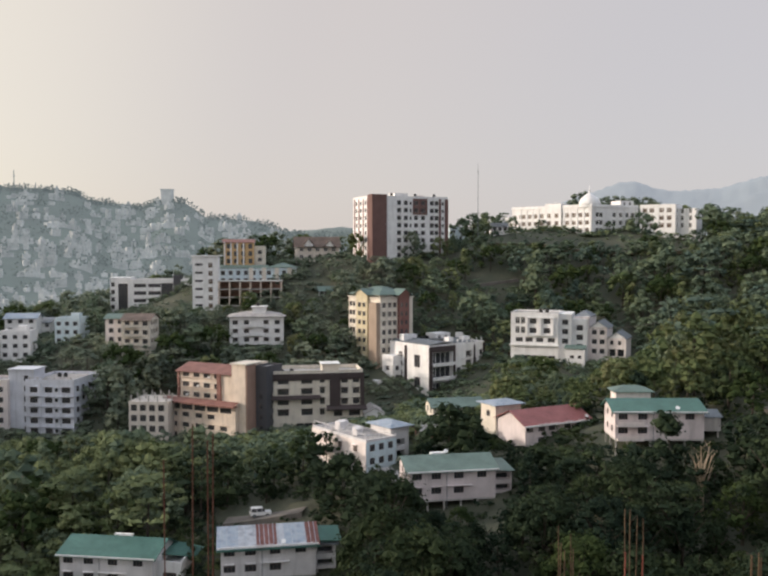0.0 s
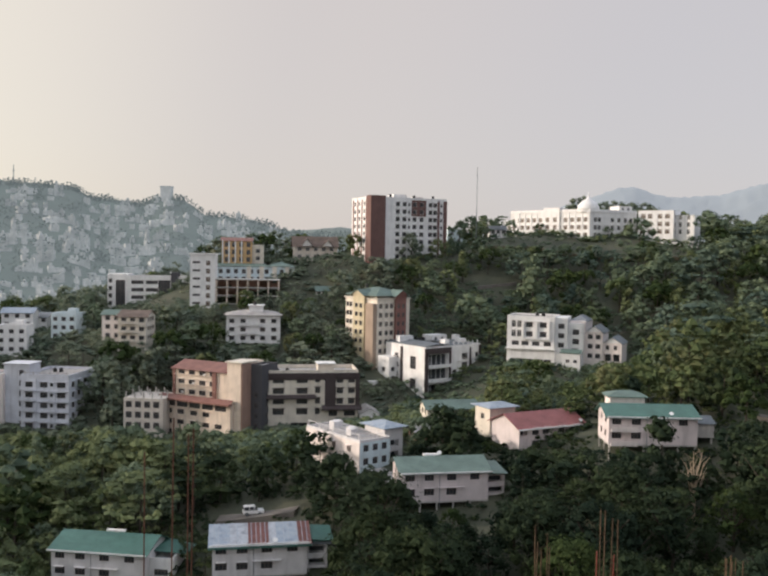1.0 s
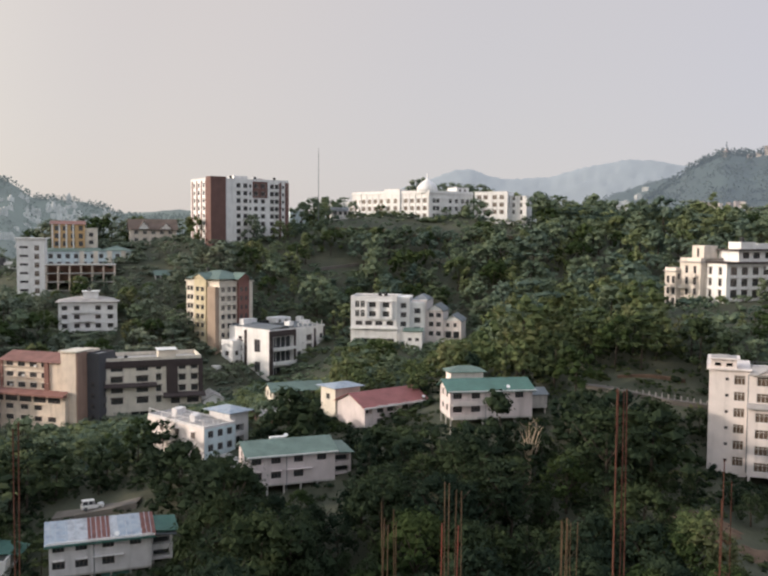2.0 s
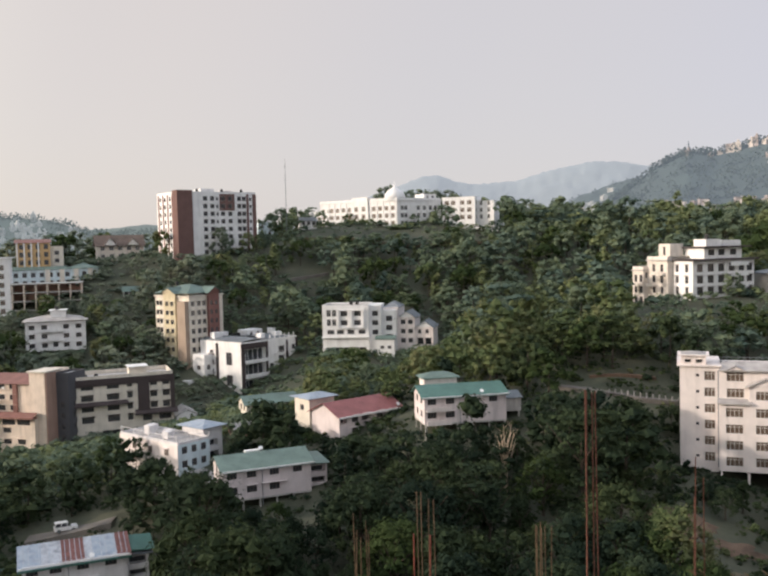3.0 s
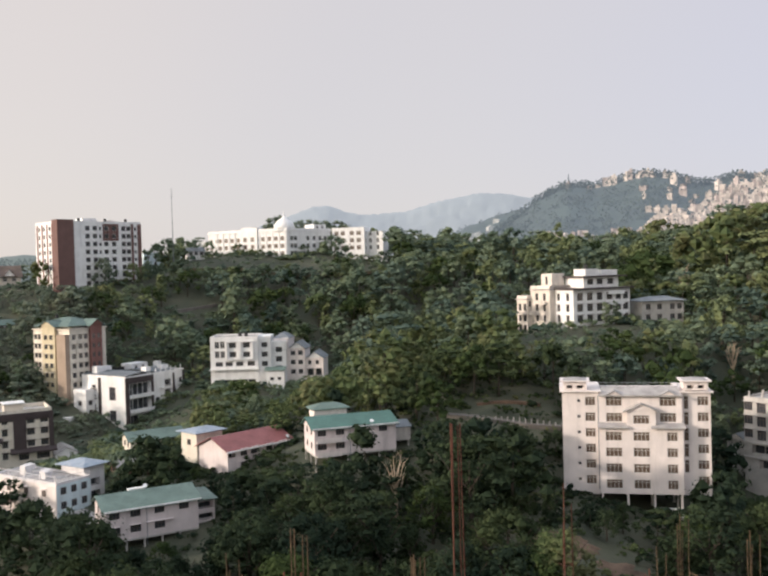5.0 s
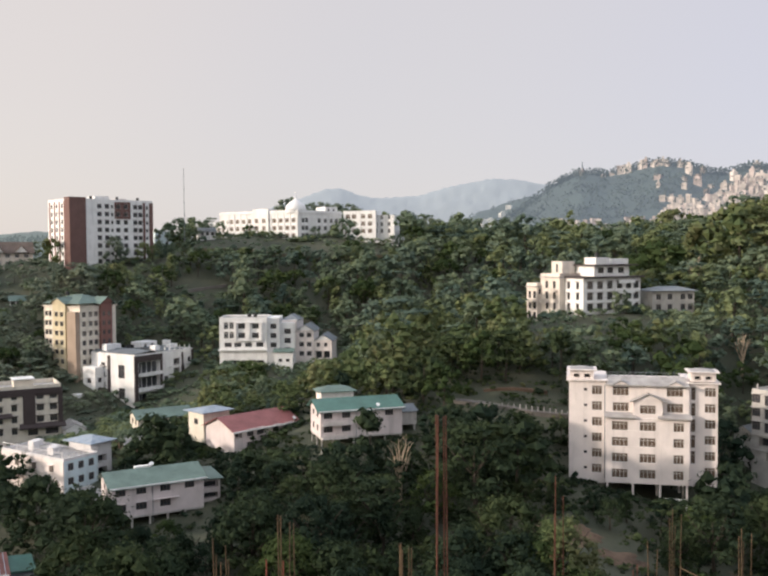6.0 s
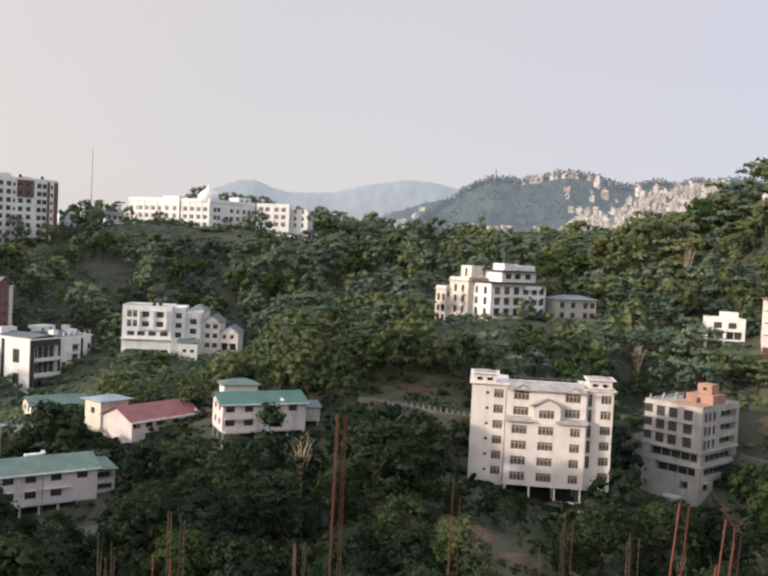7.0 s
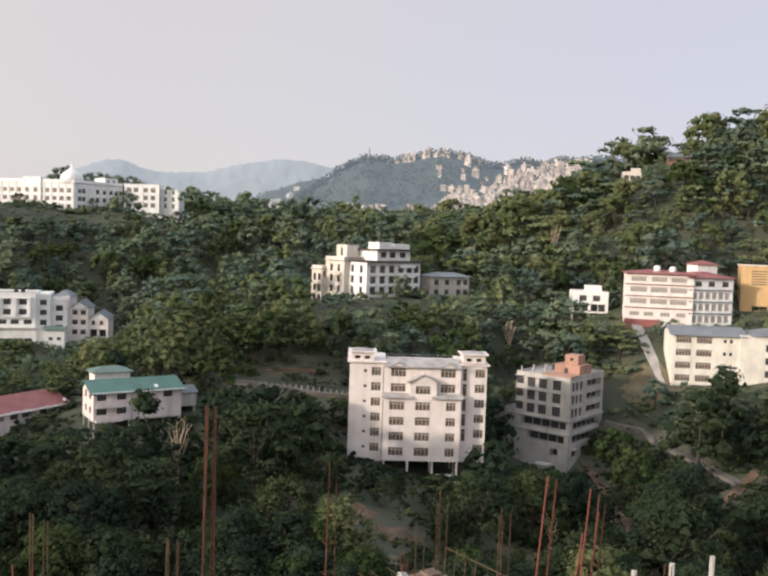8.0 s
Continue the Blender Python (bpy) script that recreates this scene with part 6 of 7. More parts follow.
def crown(kind, h, rg, per, clumps, size, tri=False):
    th = np.arange(clumps) * 2.39996 + rg.uniform(0, 0.9, clumps)
    if kind == "round":
        zz = rg.uniform(0, 1, clumps) ** 0.75
        rr = np.sqrt(rg.uniform(0.3, 1, clumps)) * np.sin(np.pi * (0.25 + 0.66 * zz)) * 0.42 * h
        c = np.stack([rr * np.cos(th), rr * np.sin(th), h * (0.16 + 0.76 * zz)], -1)
        return leaves_on(c, rg.uniform(0.075, 0.14, clumps) * h, per, size, rg, 0.92, tri)
    if kind == "tall":
        zz = rg.uniform(0, 1, clumps)
        rr = np.sqrt(rg.uniform(0.2, 1, clumps)) * (0.24 - 0.15 * zz) * h
        c = np.stack([rr * np.cos(th), rr * np.sin(th), h * (0.12 + 0.81 * zz)], -1)
        return leaves_on(c, rg.uniform(0.06, 0.11, clumps) * h, per, size, rg, 1.0, tri)
    if kind == "layered":
        lay = np.arange(clumps) % 5
        rr = np.sqrt(rg.uniform(0.1, 1, clumps)) * np.array([0.30, 0.44, 0.46, 0.36, 0.2])[lay] * h
        off = np.array([[0.1, 0], [-0.12, 0.08], [0.08, -0.1], [-0.06, 0.05], [0, 0]])[lay] * h
        c = np.stack([rr * np.cos(th) + off[:, 0], rr * np.sin(th) + off[:, 1], h * (0.40 + 0.135 * lay) - rr * 0.10 + rg.normal(size=clumps) * 0.01 * h], -1)
        return leaves_on(c, rg.uniform(0.09, 0.15, clumps) * h, per, size, rg, 0.42, tri)
    rr = np.sqrt(rg.uniform(0, 1, clumps)) * 0.75 * h
    c = np.stack([rr * np.cos(th), rr * np.sin(th), h * rg.uniform(0.1, 0.6, clumps)], -1)
    return leaves_on(c, rg.uniform(0.2, 0.36, clumps) * h, per, size, rg, 0.75, tri, 0.7)


def quads_mesh(name, q, m):
    """A mesh of loose leaves from an array (n, corners, 3)."""
    n, c = q.shape[:2]
    me = bpy.data.meshes.new(name)
    me.vertices.add(n * c)
    me.vertices.foreach_set("co", q.astype(np.float32).ravel())
    me.loops.add(n * c)
    me.loops.foreach_set("vertex_index", np.arange(n * c, dtype=np.int32))
    me.polygons.add(n)
    me.polygons.foreach_set("loop_start", np.arange(0, n * c, c, dtype=np.int32))
    me.update(calc_edges=True)
    me.materials.append(m)
    return me


def trunk(h, rg, fork=0.34, m=BARK, limbs=6, top=0.75, spread=0.3):
    s = M()
    lean = rg.normal(size=2) * 0.03 * h
    s.tube([(0, 0, -1.5), (lean[0] * 0.3, lean[1] * 0.3, h * 0.2), (lean[0], lean[1], h * fork), (lean[0] * 1.3, lean[1] * 1.3, h * top)], [0.03 * h, 0.022 * h, 0.018 * h, 0.005 * h], 6)
    for i in range(limbs):
        th = i * 2.4 + rg.uniform(0, 1)
        z0 = h * rg.uniform(fork * 0.9, fork * 1.5)
        ln = float(h * spread * rg.uniform(0.8, 1.2))
        p0 = Vector((lean[0], lean[1], z0))
        p1 = p0 + Vector((math.cos(th) * ln * 0.5, math.sin(th) * ln * 0.5, ln * 0.5))
        p2 = p0 + Vector((math.cos(th) * ln, math.sin(th) * ln, ln * 1.15))
        s.tube([p0, p1, p2], [0.012 * h, 0.008 * h, 0.003 * h], 5)
    return s.mesh("trunk", m)


rg = np.random.default_rng(11)
clump = crown("round", 11, rg, 2, 7, 1.1, True)
bits = []
for at, a0, a1, n in ((east, 27, 48, 1700), (mid, 23, 33, 150), (west, -27, 1, 1200)):
    if at is west:
        eastern, bits = bits, []
    for i in range(n):
        a, k = rg.uniform(a0, a1), min(1.0, rg.uniform(0.15, 1.35))
        p = at(a, k)
        c, sn, sc = math.cos(i), math.sin(i), rg.uniform(0.6, 1.15)
        bits.append(clump @ (np.array([[c, sn, 0], [-sn, c, 0], [0, 0, 1]]) * sc) + np.array([p.x, p.y, p.z - 3]))
KINDS = [("round", LEAF), ("round", LEAFDEEP), ("tall", LEAF), ("round", LEAFDRY), ("layered", LEAF), ("round", LEAFLIME), ("tall", LEAFDEEP), ("round", LEAFMID)]
PROTO = [(kind, m, trunk(10, rg), quads_mesh("crown", crown(kind, 10, rg, 25, 46, 0.26), m)) for kind, m in KINDS]
BIG = {k: quads_mesh("crown", crown(KINDS[k][0], 18, rg, 27, 84, 0.33), KINDS[k][1]) for k in (0, 1, 3, 5, 6, 7)}
BIGTRUNK = trunk(18, rg)
FARPROTO = [crown(kind, 10, rg, 14, 29, 0.39, True) for kind, m in KINDS]
VERYFAR = [crown(kind, 10, rg, 9, 23, 0.52, True) for kind, m in KINDS]
BUSHPROTO = [crown("bush", 3, rg, 9, 4, 0.40, True) for i in range(4)]

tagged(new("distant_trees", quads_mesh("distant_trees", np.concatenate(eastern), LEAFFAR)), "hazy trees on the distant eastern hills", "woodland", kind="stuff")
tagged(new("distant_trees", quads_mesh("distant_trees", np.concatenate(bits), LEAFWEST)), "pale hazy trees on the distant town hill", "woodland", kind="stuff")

# scatter over the slopes on a jittered grid
step = 6.6
gx, gy = np.meshgrid(np.arange(-230, 330, step), np.arange(60, 470, step))
gx, gy = gx.ravel(), gy.ravel()
gx, gy = gx + rg.uniform(-2.7, 2.7, gx.shape), gy + rg.uniform(-2.7, 2.7, gy.shape)
az, dist = np.degrees(np.arctan2(gx, gy)), np.hypot(gx, gy)
ok = (az > -29) & (az < 64) & (dist > 78) & (dist < 455)
gx, gy, az, dist = gx[ok], gy[ok], az[ok], dist[ok]
gz = height(gx, gy)
th = (6.0 + 9.0 * rg.random(len(gx)) ** 1.2) * np.where(rg.random(len(gx)) < 0.1, 1.3, 1.0) * np.where((az > 41) & (dist > 300), 1.35, 1.0) * np.where((az > 10) & (az < 18.5) & (dist > 415), 0.75, 1.0)
clear = np.array(KEEP_CLEAR)


def outside(poly, x, y, margin):
    """True where points lie farther than margin outside a four-cornered footprint."""
    inside = np.full(x.shape, True)
    cx, cy = np.mean([p[0] for p in poly]), np.mean([p[1] for p in poly])
    for (ax, ay), (bx, by) in zip(poly, poly[1:] + poly[:1]):
        nx, ny = by - ay, ax - bx
        ln = math.hypot(nx, ny)
        side = ((x - ax) * nx + (y - ay) * ny) / ln
        if ((cx - ax) * nx + (cy - ay) * ny) > 0:
            side = -side
        inside &= side < margin
    return ~inside


keep = np.full(gx.shape, True)
room = np.full(gx.shape, True)
for poly in FOOT:
    keep &= outside(poly, gx, gy, 1.2)
    room &= outside(poly, gx, gy, 2.6)
for x, y, r in KEEP_CLEAR:
    keep &= np.hypot(gx - x, gy - y) > r
# crowns stay below the open outlook over the lower storeys
limit = np.full(gx.shape, 99.0)
for a0, a1, d, z in SIGHT:
    front = (np.radians(az) > a0 - 0.012) & (np.radians(az) < a1 + 0.012) & (dist < d + 2)
    limit = np.where(front, np.minimum(limit, 50 + (z - 50) * dist / d - gz), limit)
th = np.minimum(th, limit * rg.uniform(0.85, 1.12, len(gx)))
th = np.where(room, th, np.minimum(th, 6.0))
low = np.minimum(th, 50 - dist * math.tan(radians(19.0)) - gz)
th = np.where(dist < 110, low, th)
tree = keep & (th > 2.8)
bush = keep & ~tree
choice = rg.integers(0, len(KINDS), len(gx))
dry = (az > 5) & (az < 30) & (dist > 195) & (dist < 262)
choice = np.where(dry & (rg.random(len(gx)) < 0.42), 3, choice)
choice = np.where(~dry & (choice == 3) & (rg.random(len(gx)) < 0.6), 0, choice)
mix = rg.random(len(gx))
hilltop = (az > 36) & (dist > 270)
choice = np.where(hilltop & (mix < 0.42), 4, np.where(hilltop & (mix > 0.72), 3, choice))
deep = (az > -20) & (az < 29) & (dist < 190) & (rg.random(len(gx)) < 0.85)
choice = np.where(deep & ((choice == 3) | (choice == 5)), 1, choice)
turn = rg.uniform(0, 2 * np.pi, len(gx))
# single large trees that stand out: azimuth, distance, height of the top, kind
SOLO = [(-12.0, 205, 9.1, 0), (-10.4, 200, 8.8, 7), (-7.4, 208, 6.2, 0), (-2.7, 166, 10.9, 0), (-4.3, 168, 9.0, 0), (-0.9, 166, 7.2, 7), (4.2, 182, 17.7, 0), (5.5, 180, 15.9, 7), (2.7, 190, 13.7, 0), (18.1, 166, 20.6, 6), (10.1, 168, 12.5, 0), (11.7, 166, 13.0, 7), (2.4, 126, 9.5, 7), (4.3, 128, 8.1, 0), (10.5, 142, 10.8, 0), (20.0, 195, 16.0, 0), (0.5, 200, 11.1, 0)] + [
        (54.7, 200, 25.2, 6), (53.4, 195, 19.7, 0), (27.8, 158, 20.3, 7), (27.4, 135, 12.8, 7), (30.7, 132, 10.9, 3), (38.1, 214, 29.3, 5), (20.6, 388, 69.5, 0), (23.7, 392, 68.5, 0), (45.3, 232, 35.7, 4), (43.9, 238, 33.7, 4), (16.4, 374, 65.5, 0), (49.7, 340, 94.2, 4), (53.1, 345, 98.6, 6), (47.3, 345, 90.8, 4), (55.3, 345, 93.8, 4), (36.4, 300, 55.4, 5), (39.2, 310, 60.4, 3), (9.8, 330, 50.5, 2)] + [
        (5.0, 384, 64.0, 0), (5.8, 388, 66.0, 7), (6.8, 392, 66.5, 4), (7.8, 396, 66.5, 4), (8.4, 399, 65.0, 1), (12.2, 448, 75, 7), (12.8, 450, 79.5, 0), (14.2, 448, 76.5, 1), (15.0, 450, 77, 0), (15.9, 447, 76, 1), (16.7, 450, 76, 0), (17.4, 446, 73, 7), (21.4, 392, 67.5, 4), (18.2, 250, 24, 0)]
for a, d, z, kd in SOLO:
    x, y = polar(a, d)
    g = float(height(x, y))
    gx, gy, gz = np.append(gx, x), np.append(gy, y), np.append(gz, g)
    th, choice, turn = np.append(th, max(4.0, z - g)), np.append(choice, kd), np.append(turn, a)
    tree, bush = np.append(tree, True), np.append(bush, False)
idx = np.nonzero(tree)[0]
order = idx[np.argsort(np.hypot(gx[idx] - 4, gy[idx]))]
near, rest = order[:300], order[300:]
NAMES = {"round": ("broadleaf_tree", "broad-crowned dark green tree on the slope"), "tall": ("tall_tree", "tall narrow green tree on the slope"), "layered": ("layered_tree", "spreading tree with flat layered foliage")}
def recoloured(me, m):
    """The same crown in the lighter, haze-paled leaf of the open slopes."""
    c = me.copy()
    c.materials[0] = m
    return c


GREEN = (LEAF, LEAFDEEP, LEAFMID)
HAZED = {k: recoloured(p[3], LEAFWOOD) for k, p in enumerate(PROTO) if p[1] in GREEN}
HAZEDBIG = {k: recoloured(BIG[k], LEAFWOOD) for k in BIG if KINDS[k][1] in GREEN}
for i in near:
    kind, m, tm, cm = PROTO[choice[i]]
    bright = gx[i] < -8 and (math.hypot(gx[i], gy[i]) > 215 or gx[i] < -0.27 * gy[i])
    if bright and choice[i] in HAZED:
        cm = HAZED[choice[i]]
    nm, lb = NAMES[kind]
    if m is LEAFDRY:
        lb = "olive-brown dry-season tree on the slope"
    if m is LEAFLIME:
        lb = "light green leafy tree on the slope"
    big = th[i] > 12.5 and choice[i] in BIG
    if big:
        tm, cm = BIGTRUNK, (HAZEDBIG if bright and choice[i] in HAZEDBIG else BIG)[choice[i]]
    s = th[i] / (18 if big else 10)
    e = new(nm)
    e.matrix_basis = Matrix.LocRotScale((gx[i], gy[i], gz[i]), Euler((0, 0, turn[i])), (s * 1.05, s * 1.05, s))
    tagged(e, lb, "tree", "trees of the valley slope")
    part("trunk", tm, None, e)
    part("crown", cm, None, e)


def placed(q, x, y, z, s, a, wide=1.0):
    c, sn = math.cos(a), math.sin(a)
    r = np.array([[c, sn, 0], [-sn, c, 0], [0, 0, 1]]) * s
    r[:2] *= wide
    return q @ r + np.array([x, y, z])


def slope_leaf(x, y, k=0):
    """Which leaf colour goes where: darkened for shade in the near valley, mixed on the wooded ridge, paled for haze on
    the western slopes.
    """
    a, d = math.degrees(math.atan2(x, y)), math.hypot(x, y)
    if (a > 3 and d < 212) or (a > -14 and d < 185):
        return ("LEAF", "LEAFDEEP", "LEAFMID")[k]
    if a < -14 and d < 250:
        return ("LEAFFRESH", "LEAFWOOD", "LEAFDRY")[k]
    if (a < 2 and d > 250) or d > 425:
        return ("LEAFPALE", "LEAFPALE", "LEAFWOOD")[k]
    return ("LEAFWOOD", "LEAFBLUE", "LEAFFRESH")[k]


ZONES = {"LEAF": (LEAF, "shade-darkened green crowns of the deep valley"), "LEAFDEEP": (LEAFDEEP, "deep green glossy crowns of the valley"), "LEAFMID": (LEAFMID, "mid green crowns of the valley"), "LEAFPALE": (LEAFPALE, "haze-paled green crowns of the upper slopes"),
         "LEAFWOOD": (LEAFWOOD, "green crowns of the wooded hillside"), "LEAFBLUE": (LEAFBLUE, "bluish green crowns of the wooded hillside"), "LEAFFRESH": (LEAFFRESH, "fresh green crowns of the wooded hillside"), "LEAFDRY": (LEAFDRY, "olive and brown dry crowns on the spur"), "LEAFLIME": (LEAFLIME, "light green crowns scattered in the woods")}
woods = {k: [] for k in ZONES}
stems = M()
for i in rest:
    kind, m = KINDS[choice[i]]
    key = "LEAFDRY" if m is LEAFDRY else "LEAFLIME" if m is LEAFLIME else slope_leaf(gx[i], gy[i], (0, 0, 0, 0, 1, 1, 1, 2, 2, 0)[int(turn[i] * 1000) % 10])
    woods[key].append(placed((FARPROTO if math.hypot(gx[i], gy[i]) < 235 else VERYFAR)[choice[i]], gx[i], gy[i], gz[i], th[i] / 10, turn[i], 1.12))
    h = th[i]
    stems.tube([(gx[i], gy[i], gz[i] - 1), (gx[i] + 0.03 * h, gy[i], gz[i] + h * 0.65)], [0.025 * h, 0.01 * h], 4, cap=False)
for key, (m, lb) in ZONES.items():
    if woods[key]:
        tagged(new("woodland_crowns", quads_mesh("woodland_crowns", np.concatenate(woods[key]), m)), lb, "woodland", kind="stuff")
tagged(new("woodland_trunks", stems.mesh("woodland_trunks", BARK)), "brown trunks of the wooded hillside", "woodland", kind="stuff")
bi = np.nonzero(bush)[0]
ux, uy = rg.uniform(-200, 260, 3600), rg.uniform(85, 350, 3600)
ua, ud = np.degrees(np.arctan2(ux, uy)), np.hypot(ux, uy)
vx, vy = rg.uniform(-190, 40, 1800), rg.uniform(235, 410, 1800)
va = np.degrees(np.arctan2(vx, vy))
ux, uy, ua, ud = np.concatenate([ux, vx]), np.concatenate([uy, vy]), np.concatenate([ua, va]), np.concatenate([ud, np.hypot(vx, vy) - 90])
uk = (ua > -27) & (ua < 60) & (ud > 95) & (ud < 340)
for poly in FOOT:
    uk &= outside(poly, ux, uy, 0.8)
for x, y, r in KEEP_CLEAR:
    uk &= np.hypot(ux - x, uy - y) > r - 1.0
wa, wd = rg.uniform(20, 60, 2100), rg.uniform(102, 222, 2100)
wk = ((wa < 46) & (wd < 156)) | (wa > 45) | ((wa < 32) & (wd > 150))
wx, wy = wd * np.sin(np.radians(wa)), wd * np.cos(np.radians(wa))
for poly in FOOT:
    wk &= outside(poly, wx, wy, 0.8)
for x, y, r in KEEP_CLEAR:
    wk &= np.hypot(wx - x, wy - y) > r * 0.5
ux, uy = np.concatenate([ux[uk], gx[bi]]), np.concatenate([uy[uk], gy[bi]])
n0 = len(ux)
ux, uy = np.concatenate([ux, wx[wk]]), np.concatenate([uy, wy[wk]])
oa = np.concatenate([rg.uniform(44.5, 60, 1300), rg.uniform(-11, 13, 900), rg.uniform(-26, -11, 700)])
od = np.concatenate([rg.uniform(150, 240, 1300), rg.uniform(176, 262, 900), rg.uniform(130, 250, 700)])
ox, oy = od * np.sin(np.radians(oa)), od * np.cos(np.radians(oa))
okay = np.full(ox.shape, True)
for poly in FOOT:
    okay &= outside(poly, ox, oy, 0.9)
for x, y, r in KEEP_CLEAR:
    okay &= np.hypot(ox - x, oy - y) > r * 0.8
hx, hy = ox[okay].tolist(), oy[okay].tolist()
for poly in FOOT:
    mx, my = sum(p[0] for p in poly) / 4, sum(p[1] for p in poly) / 4
    for (ax, ay), (bx, by) in zip(poly, poly[1:] + poly[:1]):
        k = int(math.hypot(bx - ax, by - ay) / 1.9)
        for t in rg.random(k):
            px, py = ax + (bx - ax) * t, ay + (by - ay) * t
            ln, out = math.hypot(px - mx, py - my), rg.uniform(1.3, 4.6)
            hx.append(px + (px - mx) / ln * out)
            hy.append(py + (py - my) / ln * out)
hx, hy = np.array(hx), np.array(hy)
hk = np.full(hx.shape, True)
for poly in FOOT:
    hk &= outside(poly, hx, hy, 0.9)
for x, y, r in KEEP_CLEAR:
    hk &= np.hypot(hx - x, hy - y) > r - 0.8
hx, hy = hx[hk], hy[hk]
n1 = len(ux)
ux, uy = np.concatenate([ux, hx]), np.concatenate([uy, hy])
uz = height(ux, uy)
scrub = [placed(BUSHPROTO[i % 4], ux[i], uy[i], uz[i] - 0.2, rg.uniform(0.55, 1.25) * (1.0 if i < n0 else 0.6 if i < n1 else 0.8 if uy[i] < 200 else 1.3), i * 1.7, 1.2) for i in range(len(ux))]
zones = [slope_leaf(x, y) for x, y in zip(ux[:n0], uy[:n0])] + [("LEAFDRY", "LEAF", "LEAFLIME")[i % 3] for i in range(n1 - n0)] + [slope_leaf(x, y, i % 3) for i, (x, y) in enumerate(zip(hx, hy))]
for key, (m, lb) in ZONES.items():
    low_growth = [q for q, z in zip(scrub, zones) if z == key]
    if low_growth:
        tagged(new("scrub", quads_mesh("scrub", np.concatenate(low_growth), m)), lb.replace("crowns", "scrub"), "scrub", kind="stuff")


def bare_tree(x, y, h, label, seed):
    r2 = np.random.default_rng(seed)
    e = thing("bare_tree", label, "tree", x, y, float(height(x, y)), group="bare pale trees")
    s = M()
    s.tube([(0, 0, -1), (0.1, 0, h * 0.35), (0.0, 0.1, h * 0.6)], [0.035 * h, 0.026 * h, 0.016 * h], 7)
    part("trunk", s, PALEBARK, e)
    for i in range(9):
        a, z0, ln = i * 2.4, h * (0.28 + 0.035 * i), float(h * r2.uniform(0.3, 0.5))
        p0 = Vector((0.05, 0.05, z0))
        p1 = p0 + Vector((math.cos(a) * ln * 0.2, math.sin(a) * ln * 0.2, ln * 0.5))
        p2 = p0 + Vector((math.cos(a) * ln * 0.32, math.sin(a) * ln * 0.32, ln))
        b = M().tube([p0, p1, p2], [0.014 * h, 0.010 * h, 0.003 * h], 5)
        for j in range(4):
            q = p1.lerp(p2, j / 4)
            b.tube([q, q + Vector((r2.normal(), r2.normal(), 1.2)).normalized() * ln * 0.35], [0.005 * h, 0.002 * h], 4)
        part("limb", b, PALEBARK, e)


bare_tree(55.2, 150.0, 13, "leafless pale-barked tree on the slope", 1)
bare_tree(178.7, 223.6, 15, "leafless pale-barked tree on the slope", 2)
bare_tree(202.2, 209.8, 13, "leafless pale-barked tree on the slope", 3)
bare_tree(156.3, 177.2, 11, "leafless pale-barked tree on the slope", 5)
bare_tree(106.6, 107.4, 8, "leafless pale-barked tree on the slope", 6)

# ---- the flooded roof slab under construction ----
SX0, SX1, SY0, SY1, SZ = -9.0, 15.4, 7.5, 18.7, 41.1
deck = thing("building_under_construction", "unfinished concrete building with a flooded flat roof", "building", 0, 0, SZ)
part("roof_slab", M().box(SX0, SY0, -0.35, SX1, SY1, 0), CONC, deck)
part("outer_wall", M().box(SX0 + 0.3, SY0 + 0.3, -30, SX1 - 0.3, SY1 - 0.3, -0.35), CONC, deck)
part("standing_water", M().box(SX0 + 0.25, SY0 + 0.25, 0.01, SX1 - 0.25, SY1 - 0.25, 0.05), WATER, deck, "shallow brown rain water on the slab")
rb = random.Random(4)
x = SX0
while x < SX1 - 0.1:
    w = min(rb.uniform(0.55, 0.8), SX1 - x)
    j, k = rb.uniform(-0.035, 0.035), rb.uniform(-0.04, 0.04)
    part("parapet_piece", M().box(x + 0.012, SY1 - 0.17 + j, 0, x + w - 0.012, SY1 + j, 0.24 + k), MORTAR, deck)
    x += w
y = SY0
while y < SY1 - 0.5:
    w = min(rb.uniform(0.55, 0.8), SY1 - 0.24 - y)
    j, k = rb.uniform(-0.035, 0.035), rb.uniform(-0.04, 0.04)
    part("parapet_piece", M().box(SX1 - 0.17 + j, y + 0.012, 0, SX1 + j, y + w - 0.012, 0.24 + k), MORTAR, deck)
    y += w
for cx, cy in ((8.1, 18.45), (12.0, 18.45), (15.1, 18.4), (15.2, 16.2), (4.2, 18.45), (0.3, 18.45)):
    part("column_kicker", M().box(cx - 0.21, cy - 0.2, 0, cx + 0.21, cy + 0.22, 0.3), MORTAR, deck)


def rod(e, x, y, z0, z1, m=RUST, r=0.014, dx=0.0, dy=0.0):
    part("reinforcing_bar", M().tube([(x, y, z0), (x + dx * 0.5 + rb.uniform(-0.02, 0.02), y + dy * 0.5, (z0 + z1) / 2), (x + dx, y + dy, z1)], [r, r, r], 6), m, e)


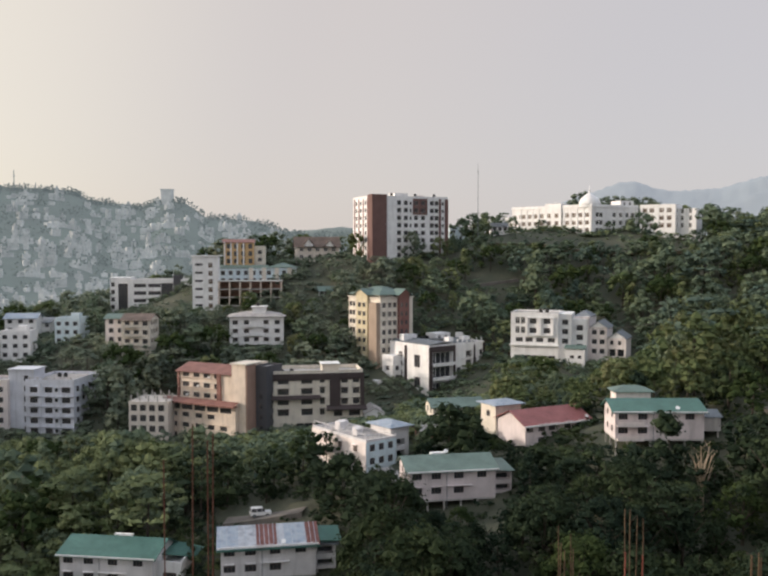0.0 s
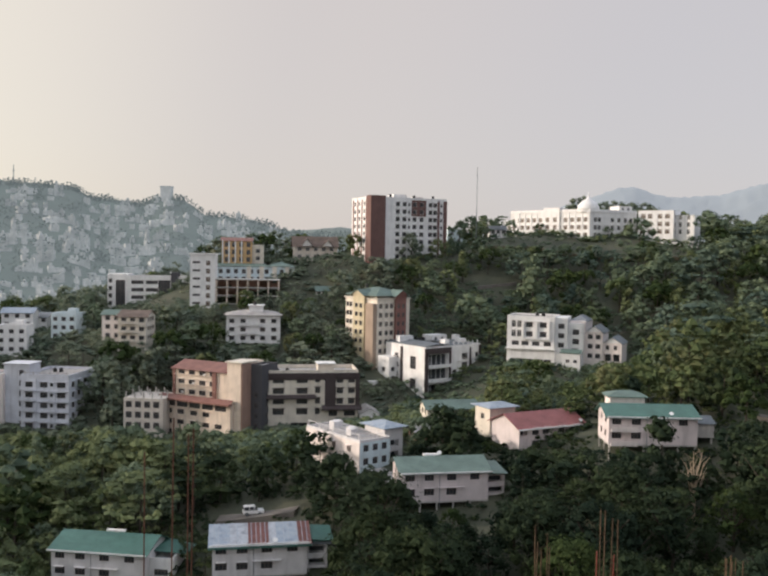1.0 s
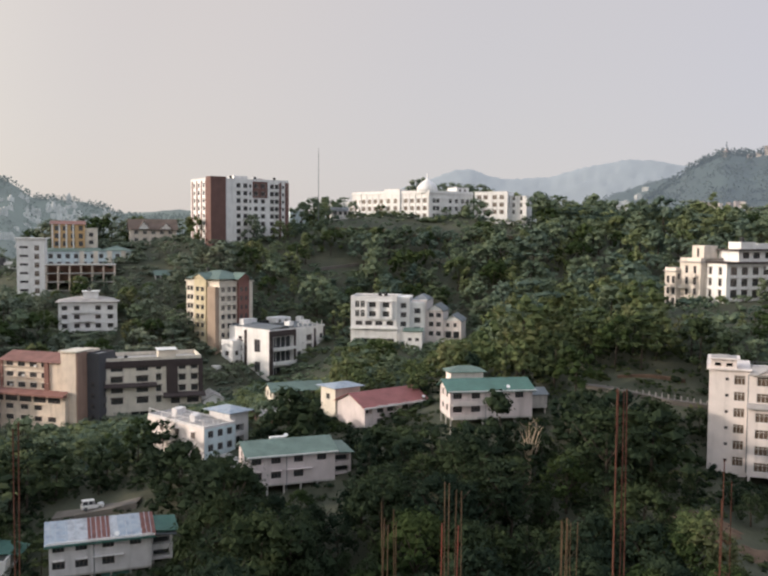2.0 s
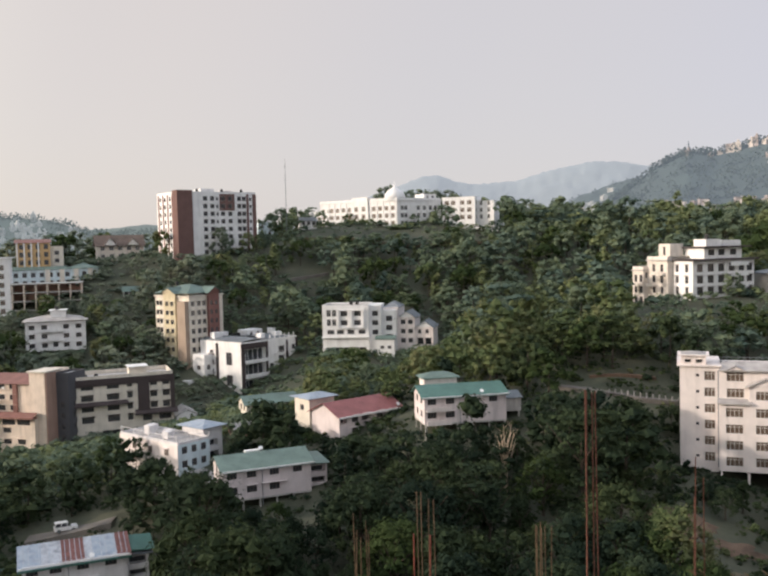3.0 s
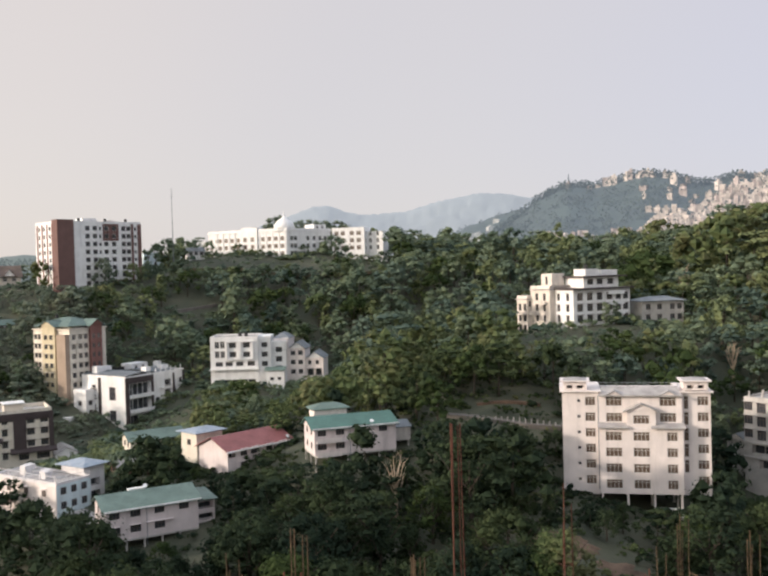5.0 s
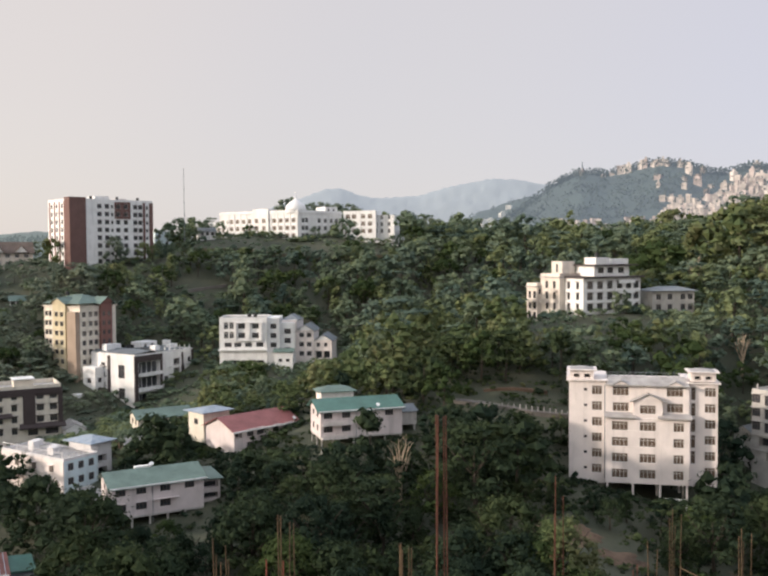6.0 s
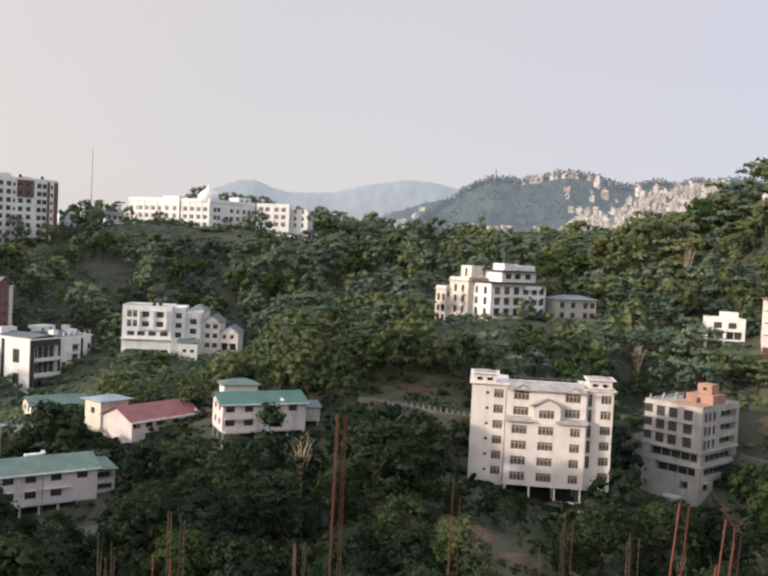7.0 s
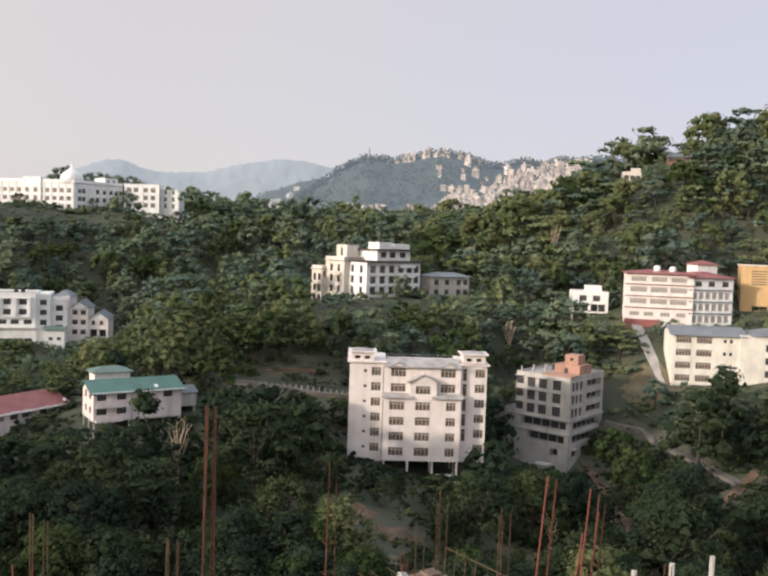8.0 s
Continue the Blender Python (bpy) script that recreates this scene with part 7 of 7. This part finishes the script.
def rod_cluster(x, y, tops, m=RUST, w=0.26, dx=0.0, dy=0.0, label="cluster of rusty reinforcing bars rising from the slab", base=0.05, r=0.013):
    e = thing("rebar_cluster", label, "reinforcing bars", x, y, SZ, group="column starter bars")
    spots = [(-w / 2, -w / 2), (w / 2, -w / 2), (0.0, w / 2), (w / 2, w / 2), (-w / 2, w / 2)]
    for (a, b), t in zip(spots, tops):
        rod(e, a, b, base, t, m, r, dx + rb.uniform(-0.03, 0.03), dy)
    for k in (0.4, 1.2):
        if tops[0] > 2.5:
            part("stirrup", M().tube([(-w / 2, -w / 2, k), (w / 2, -w / 2, k), (w / 2, w / 2, k), (-w / 2, w / 2, k), (-w / 2, -w / 2, k)], [0.008] * 5, 4), m, e)
    return e


rod_cluster(7.00, 13.81, [6.22, 6.19, 6.16, 6.13], RUST, 0.2, 0, 0, r=0.013)
rod_cluster(-3.18, 15.24, [5.85, 5.67, 5.49], RUST, 0.34, 0, 0, r=0.013)
rod_cluster(-3.60, 14.83, [5.31], RUST, 0.26, 0, 0, r=0.013)
rod_cluster(5.08, 17.49, [3.63, 3.45], OCHRE, 0.26, 0, 0, r=0.013)
rod_cluster(4.32, 15.00, [3.65, 3.59], REDSTEEL, 0.26, 0, 0, r=0.013)
rod_cluster(3.88, 18.46, [2.63, 2.51, 2.39], OCHRE, 0.26, 0, 0, r=0.013)
rod_cluster(7.64, 17.40, [2.79, 2.67, 2.55], OCHRE, 0.26, 0, 0, r=0.013)
rod_cluster(8.34, 19.35, [2.05, 1.99, 1.93], OCHRE, 0.26, 0, 0, r=0.013)
rod_cluster(12.53, 19.39, [3.33, 2.79, 2.25], RUST, 0.26, 0, 0, r=0.013)
rod_cluster(14.79, 18.64, [1.65, 1.41], OCHRE, 0.26, 0, 0, r=0.013)
rod_cluster(15.74, 18.94, [2.29, 2.11, 1.93, 1.75], OCHRE, 0.26, 0, 0, r=0.013)
rod_cluster(16.12, 16.82, [2.38, 2.23, 2.08, 1.93], OCHRE, 0.26, 0, 0, r=0.013)
rod_cluster(14.46, 13.94, [4.07, 3.98], REDSTEEL, 0.3, 0.35, 0, label="red oxide steel bars leaning from the slab", r=0.022)
rod_cluster(15.20, 13.42, [3.83, 3.29, 2.75], REDSTEEL, 0.3, 0.4, 0, label="red oxide steel bars leaning from the slab", r=0.022)
rod_cluster(16.43, 14.16, [3.35, 3.11], RUST, 0.2, 0.25, 0, r=0.02)
rod_cluster(18.04, 13.34, [1.79, 1.67], RUST, 0.26, 0, 0, r=0.013)
rod_cluster(5.15, 18.09, [3.47, 3.29], OCHRE, 0.26, 0, 0, r=0.013)
rod_cluster(3.84, 18.40, [3.02, 2.84], OCHRE, 0.26, 0, 0, r=0.013)

# starter bars sticking out of the parapet
for i in range(26):
    x = 3.0 + i * 0.47 + rb.uniform(-0.1, 0.1)
    ob = thing("parapet_dowel", "thin rusty bar sticking out over the parapet", "reinforcing bar", x, SY1 - 0.1, SZ + 0.2, group="parapet dowels")
    part("bar", M().tube([(0, -0.05, 0), (-0.14, 0.5, 0.16)], [0.012, 0.012], 5), OCHRE, ob)
for i in range(9):
    ob = thing("parapet_dowel", "thin rusty bar standing on the parapet", "reinforcing bar", SX1 - 0.05, 18.2 - i * 0.42, SZ + 0.2, group="parapet dowels")
    part("bar", M().tube([(0, 0, 0), (0.06, 0.0, 0.75 + rb.uniform(-0.2, 0.2))], [0.011, 0.011], 5), OCHRE, ob)
ob = thing("guard_rope", "pale bamboo guard rail along the parapet", "rail", SX1 + 0.2, 18.4, SZ + 0.85)
part("rail_pole", M().tube([(0, 0, 0), (0.3, -2.3, -0.1), (0.5, -4.6, -0.25)], [0.016, 0.016, 0.016], 5), OCHRE, ob)

# wrapped column stub
net = thing("wrapped_column", "column stub wrapped in green netting and pale sacking", "column", *(12.10, 15.36), SZ)
r3 = np.random.default_rng(2)


def lumpy(z0, z1, r0, r1, n=14, rows=12):
    v, f = [], []
    for j in range(rows + 1):
        k = j / rows
        for i in range(n):
            a = 2 * math.pi * i / n
            r = (r0 + (r1 - r0) * k) * (1 + 0.22 * math.sin(3 * a + k * 7) * math.sin(k * 9 + i) + 0.12 * math.sin(5 * a - k * 5) + r3.normal() * 0.10)
            v.append((r * math.cos(a), r * math.sin(a), z0 + (z1 - z0) * k))
    for j in range(rows):
        for i in range(n):
            a, b = j * n + i, j * n + (i + 1) % n
            f.append((a, b, b + n, a + n))
    f.append(tuple(rows * n + i for i in range(n)))
    s = M()
    s.v, s.f = v, f
    return s


part("net_wrap", lumpy(0.0, 1.45, 0.30, 0.25), NET, net, "bright green shade netting", smooth=True)
part("sacking_top", lumpy(1.42, 1.88, 0.22, 0.10), SACK, net, "pale grey sacking tied round the bar ends", smooth=True)
for i in range(4):
    rod(net, 0.1 * (i % 2) - 0.05, 0.1 * (i // 2) - 0.05, 1.4, 2.05 + 0.12 * i, RUST, 0.012)

# neighbouring posts on a lower roof
lower = thing("neighbour_roof", "lower concrete roof with round column stubs", "building", 22.0, 15.0, 38.4, -8)
part("roof_slab", M().box(-3.5, -6, -0.3, 14, 3.5, 0), ROOFSLAB, lower)
part("outer_wall", M().box(-3.2, -5.7, -28, 13.7, 3.2, -0.3), CONC, lower)
for px, py, h in ((-1.17, 1.6, 2.51), (-0.43, 0.91, 2.88), (1.75, 1.55, 2.58), (0.45, 0.02, 2.51)):
    part("column_stub", M().tube([(px, py, 0), (px, py, h)], [0.08, 0.08], 10), CONC, lower, "pale round concrete column stub")
for i in range(7):
    part("plank", M().box(3.2 + i * 0.42, 0.4, 0.75 + 0.03 * (i % 3), 3.55 + i * 0.42, 3.0, 0.8 + 0.03 * (i % 3)), ROOFSLAB, lower)
for i in range(2):
    part("trestle", M().box(3.3, 0.8 + i * 1.6, 0, 6.0, 0.9 + i * 1.6, 0.75), BARK, lower)

# ---- utility pole and overhead wires ----
ux0, uy0 = polar(20.5, 238)
uz0 = float(height(ux0, uy0))
pole = thing("utility_pole", "wooden utility pole carrying overhead wires", "pole", ux0, uy0, uz0)
part("pole_shaft", M().tube([(0, 0, -1), (0, 0, 15)], [0.16, 0.11], 7), BARK, pole)
part("cross_arm", M().box(-1.1, -0.07, 13.8, 1.1, 0.07, 14.0), BARK, pole)
wires = thing("overhead_wires", "sagging black overhead wires", "wires", ux0, uy0, uz0 + 14.2)
ex, ey, ez = 62.3 - ux0, 285.1 - uy0, 24.0 - uz0 - 14.2
for o in (-0.9, 0.0, 0.9):
    part("wire", M().tube([(o + ex * k, ey * k, ez * k - 6 * k * (1 - k)) for k in [i / 12 for i in range(13)]], [0.03] * 13, 4), TYRE, wires)
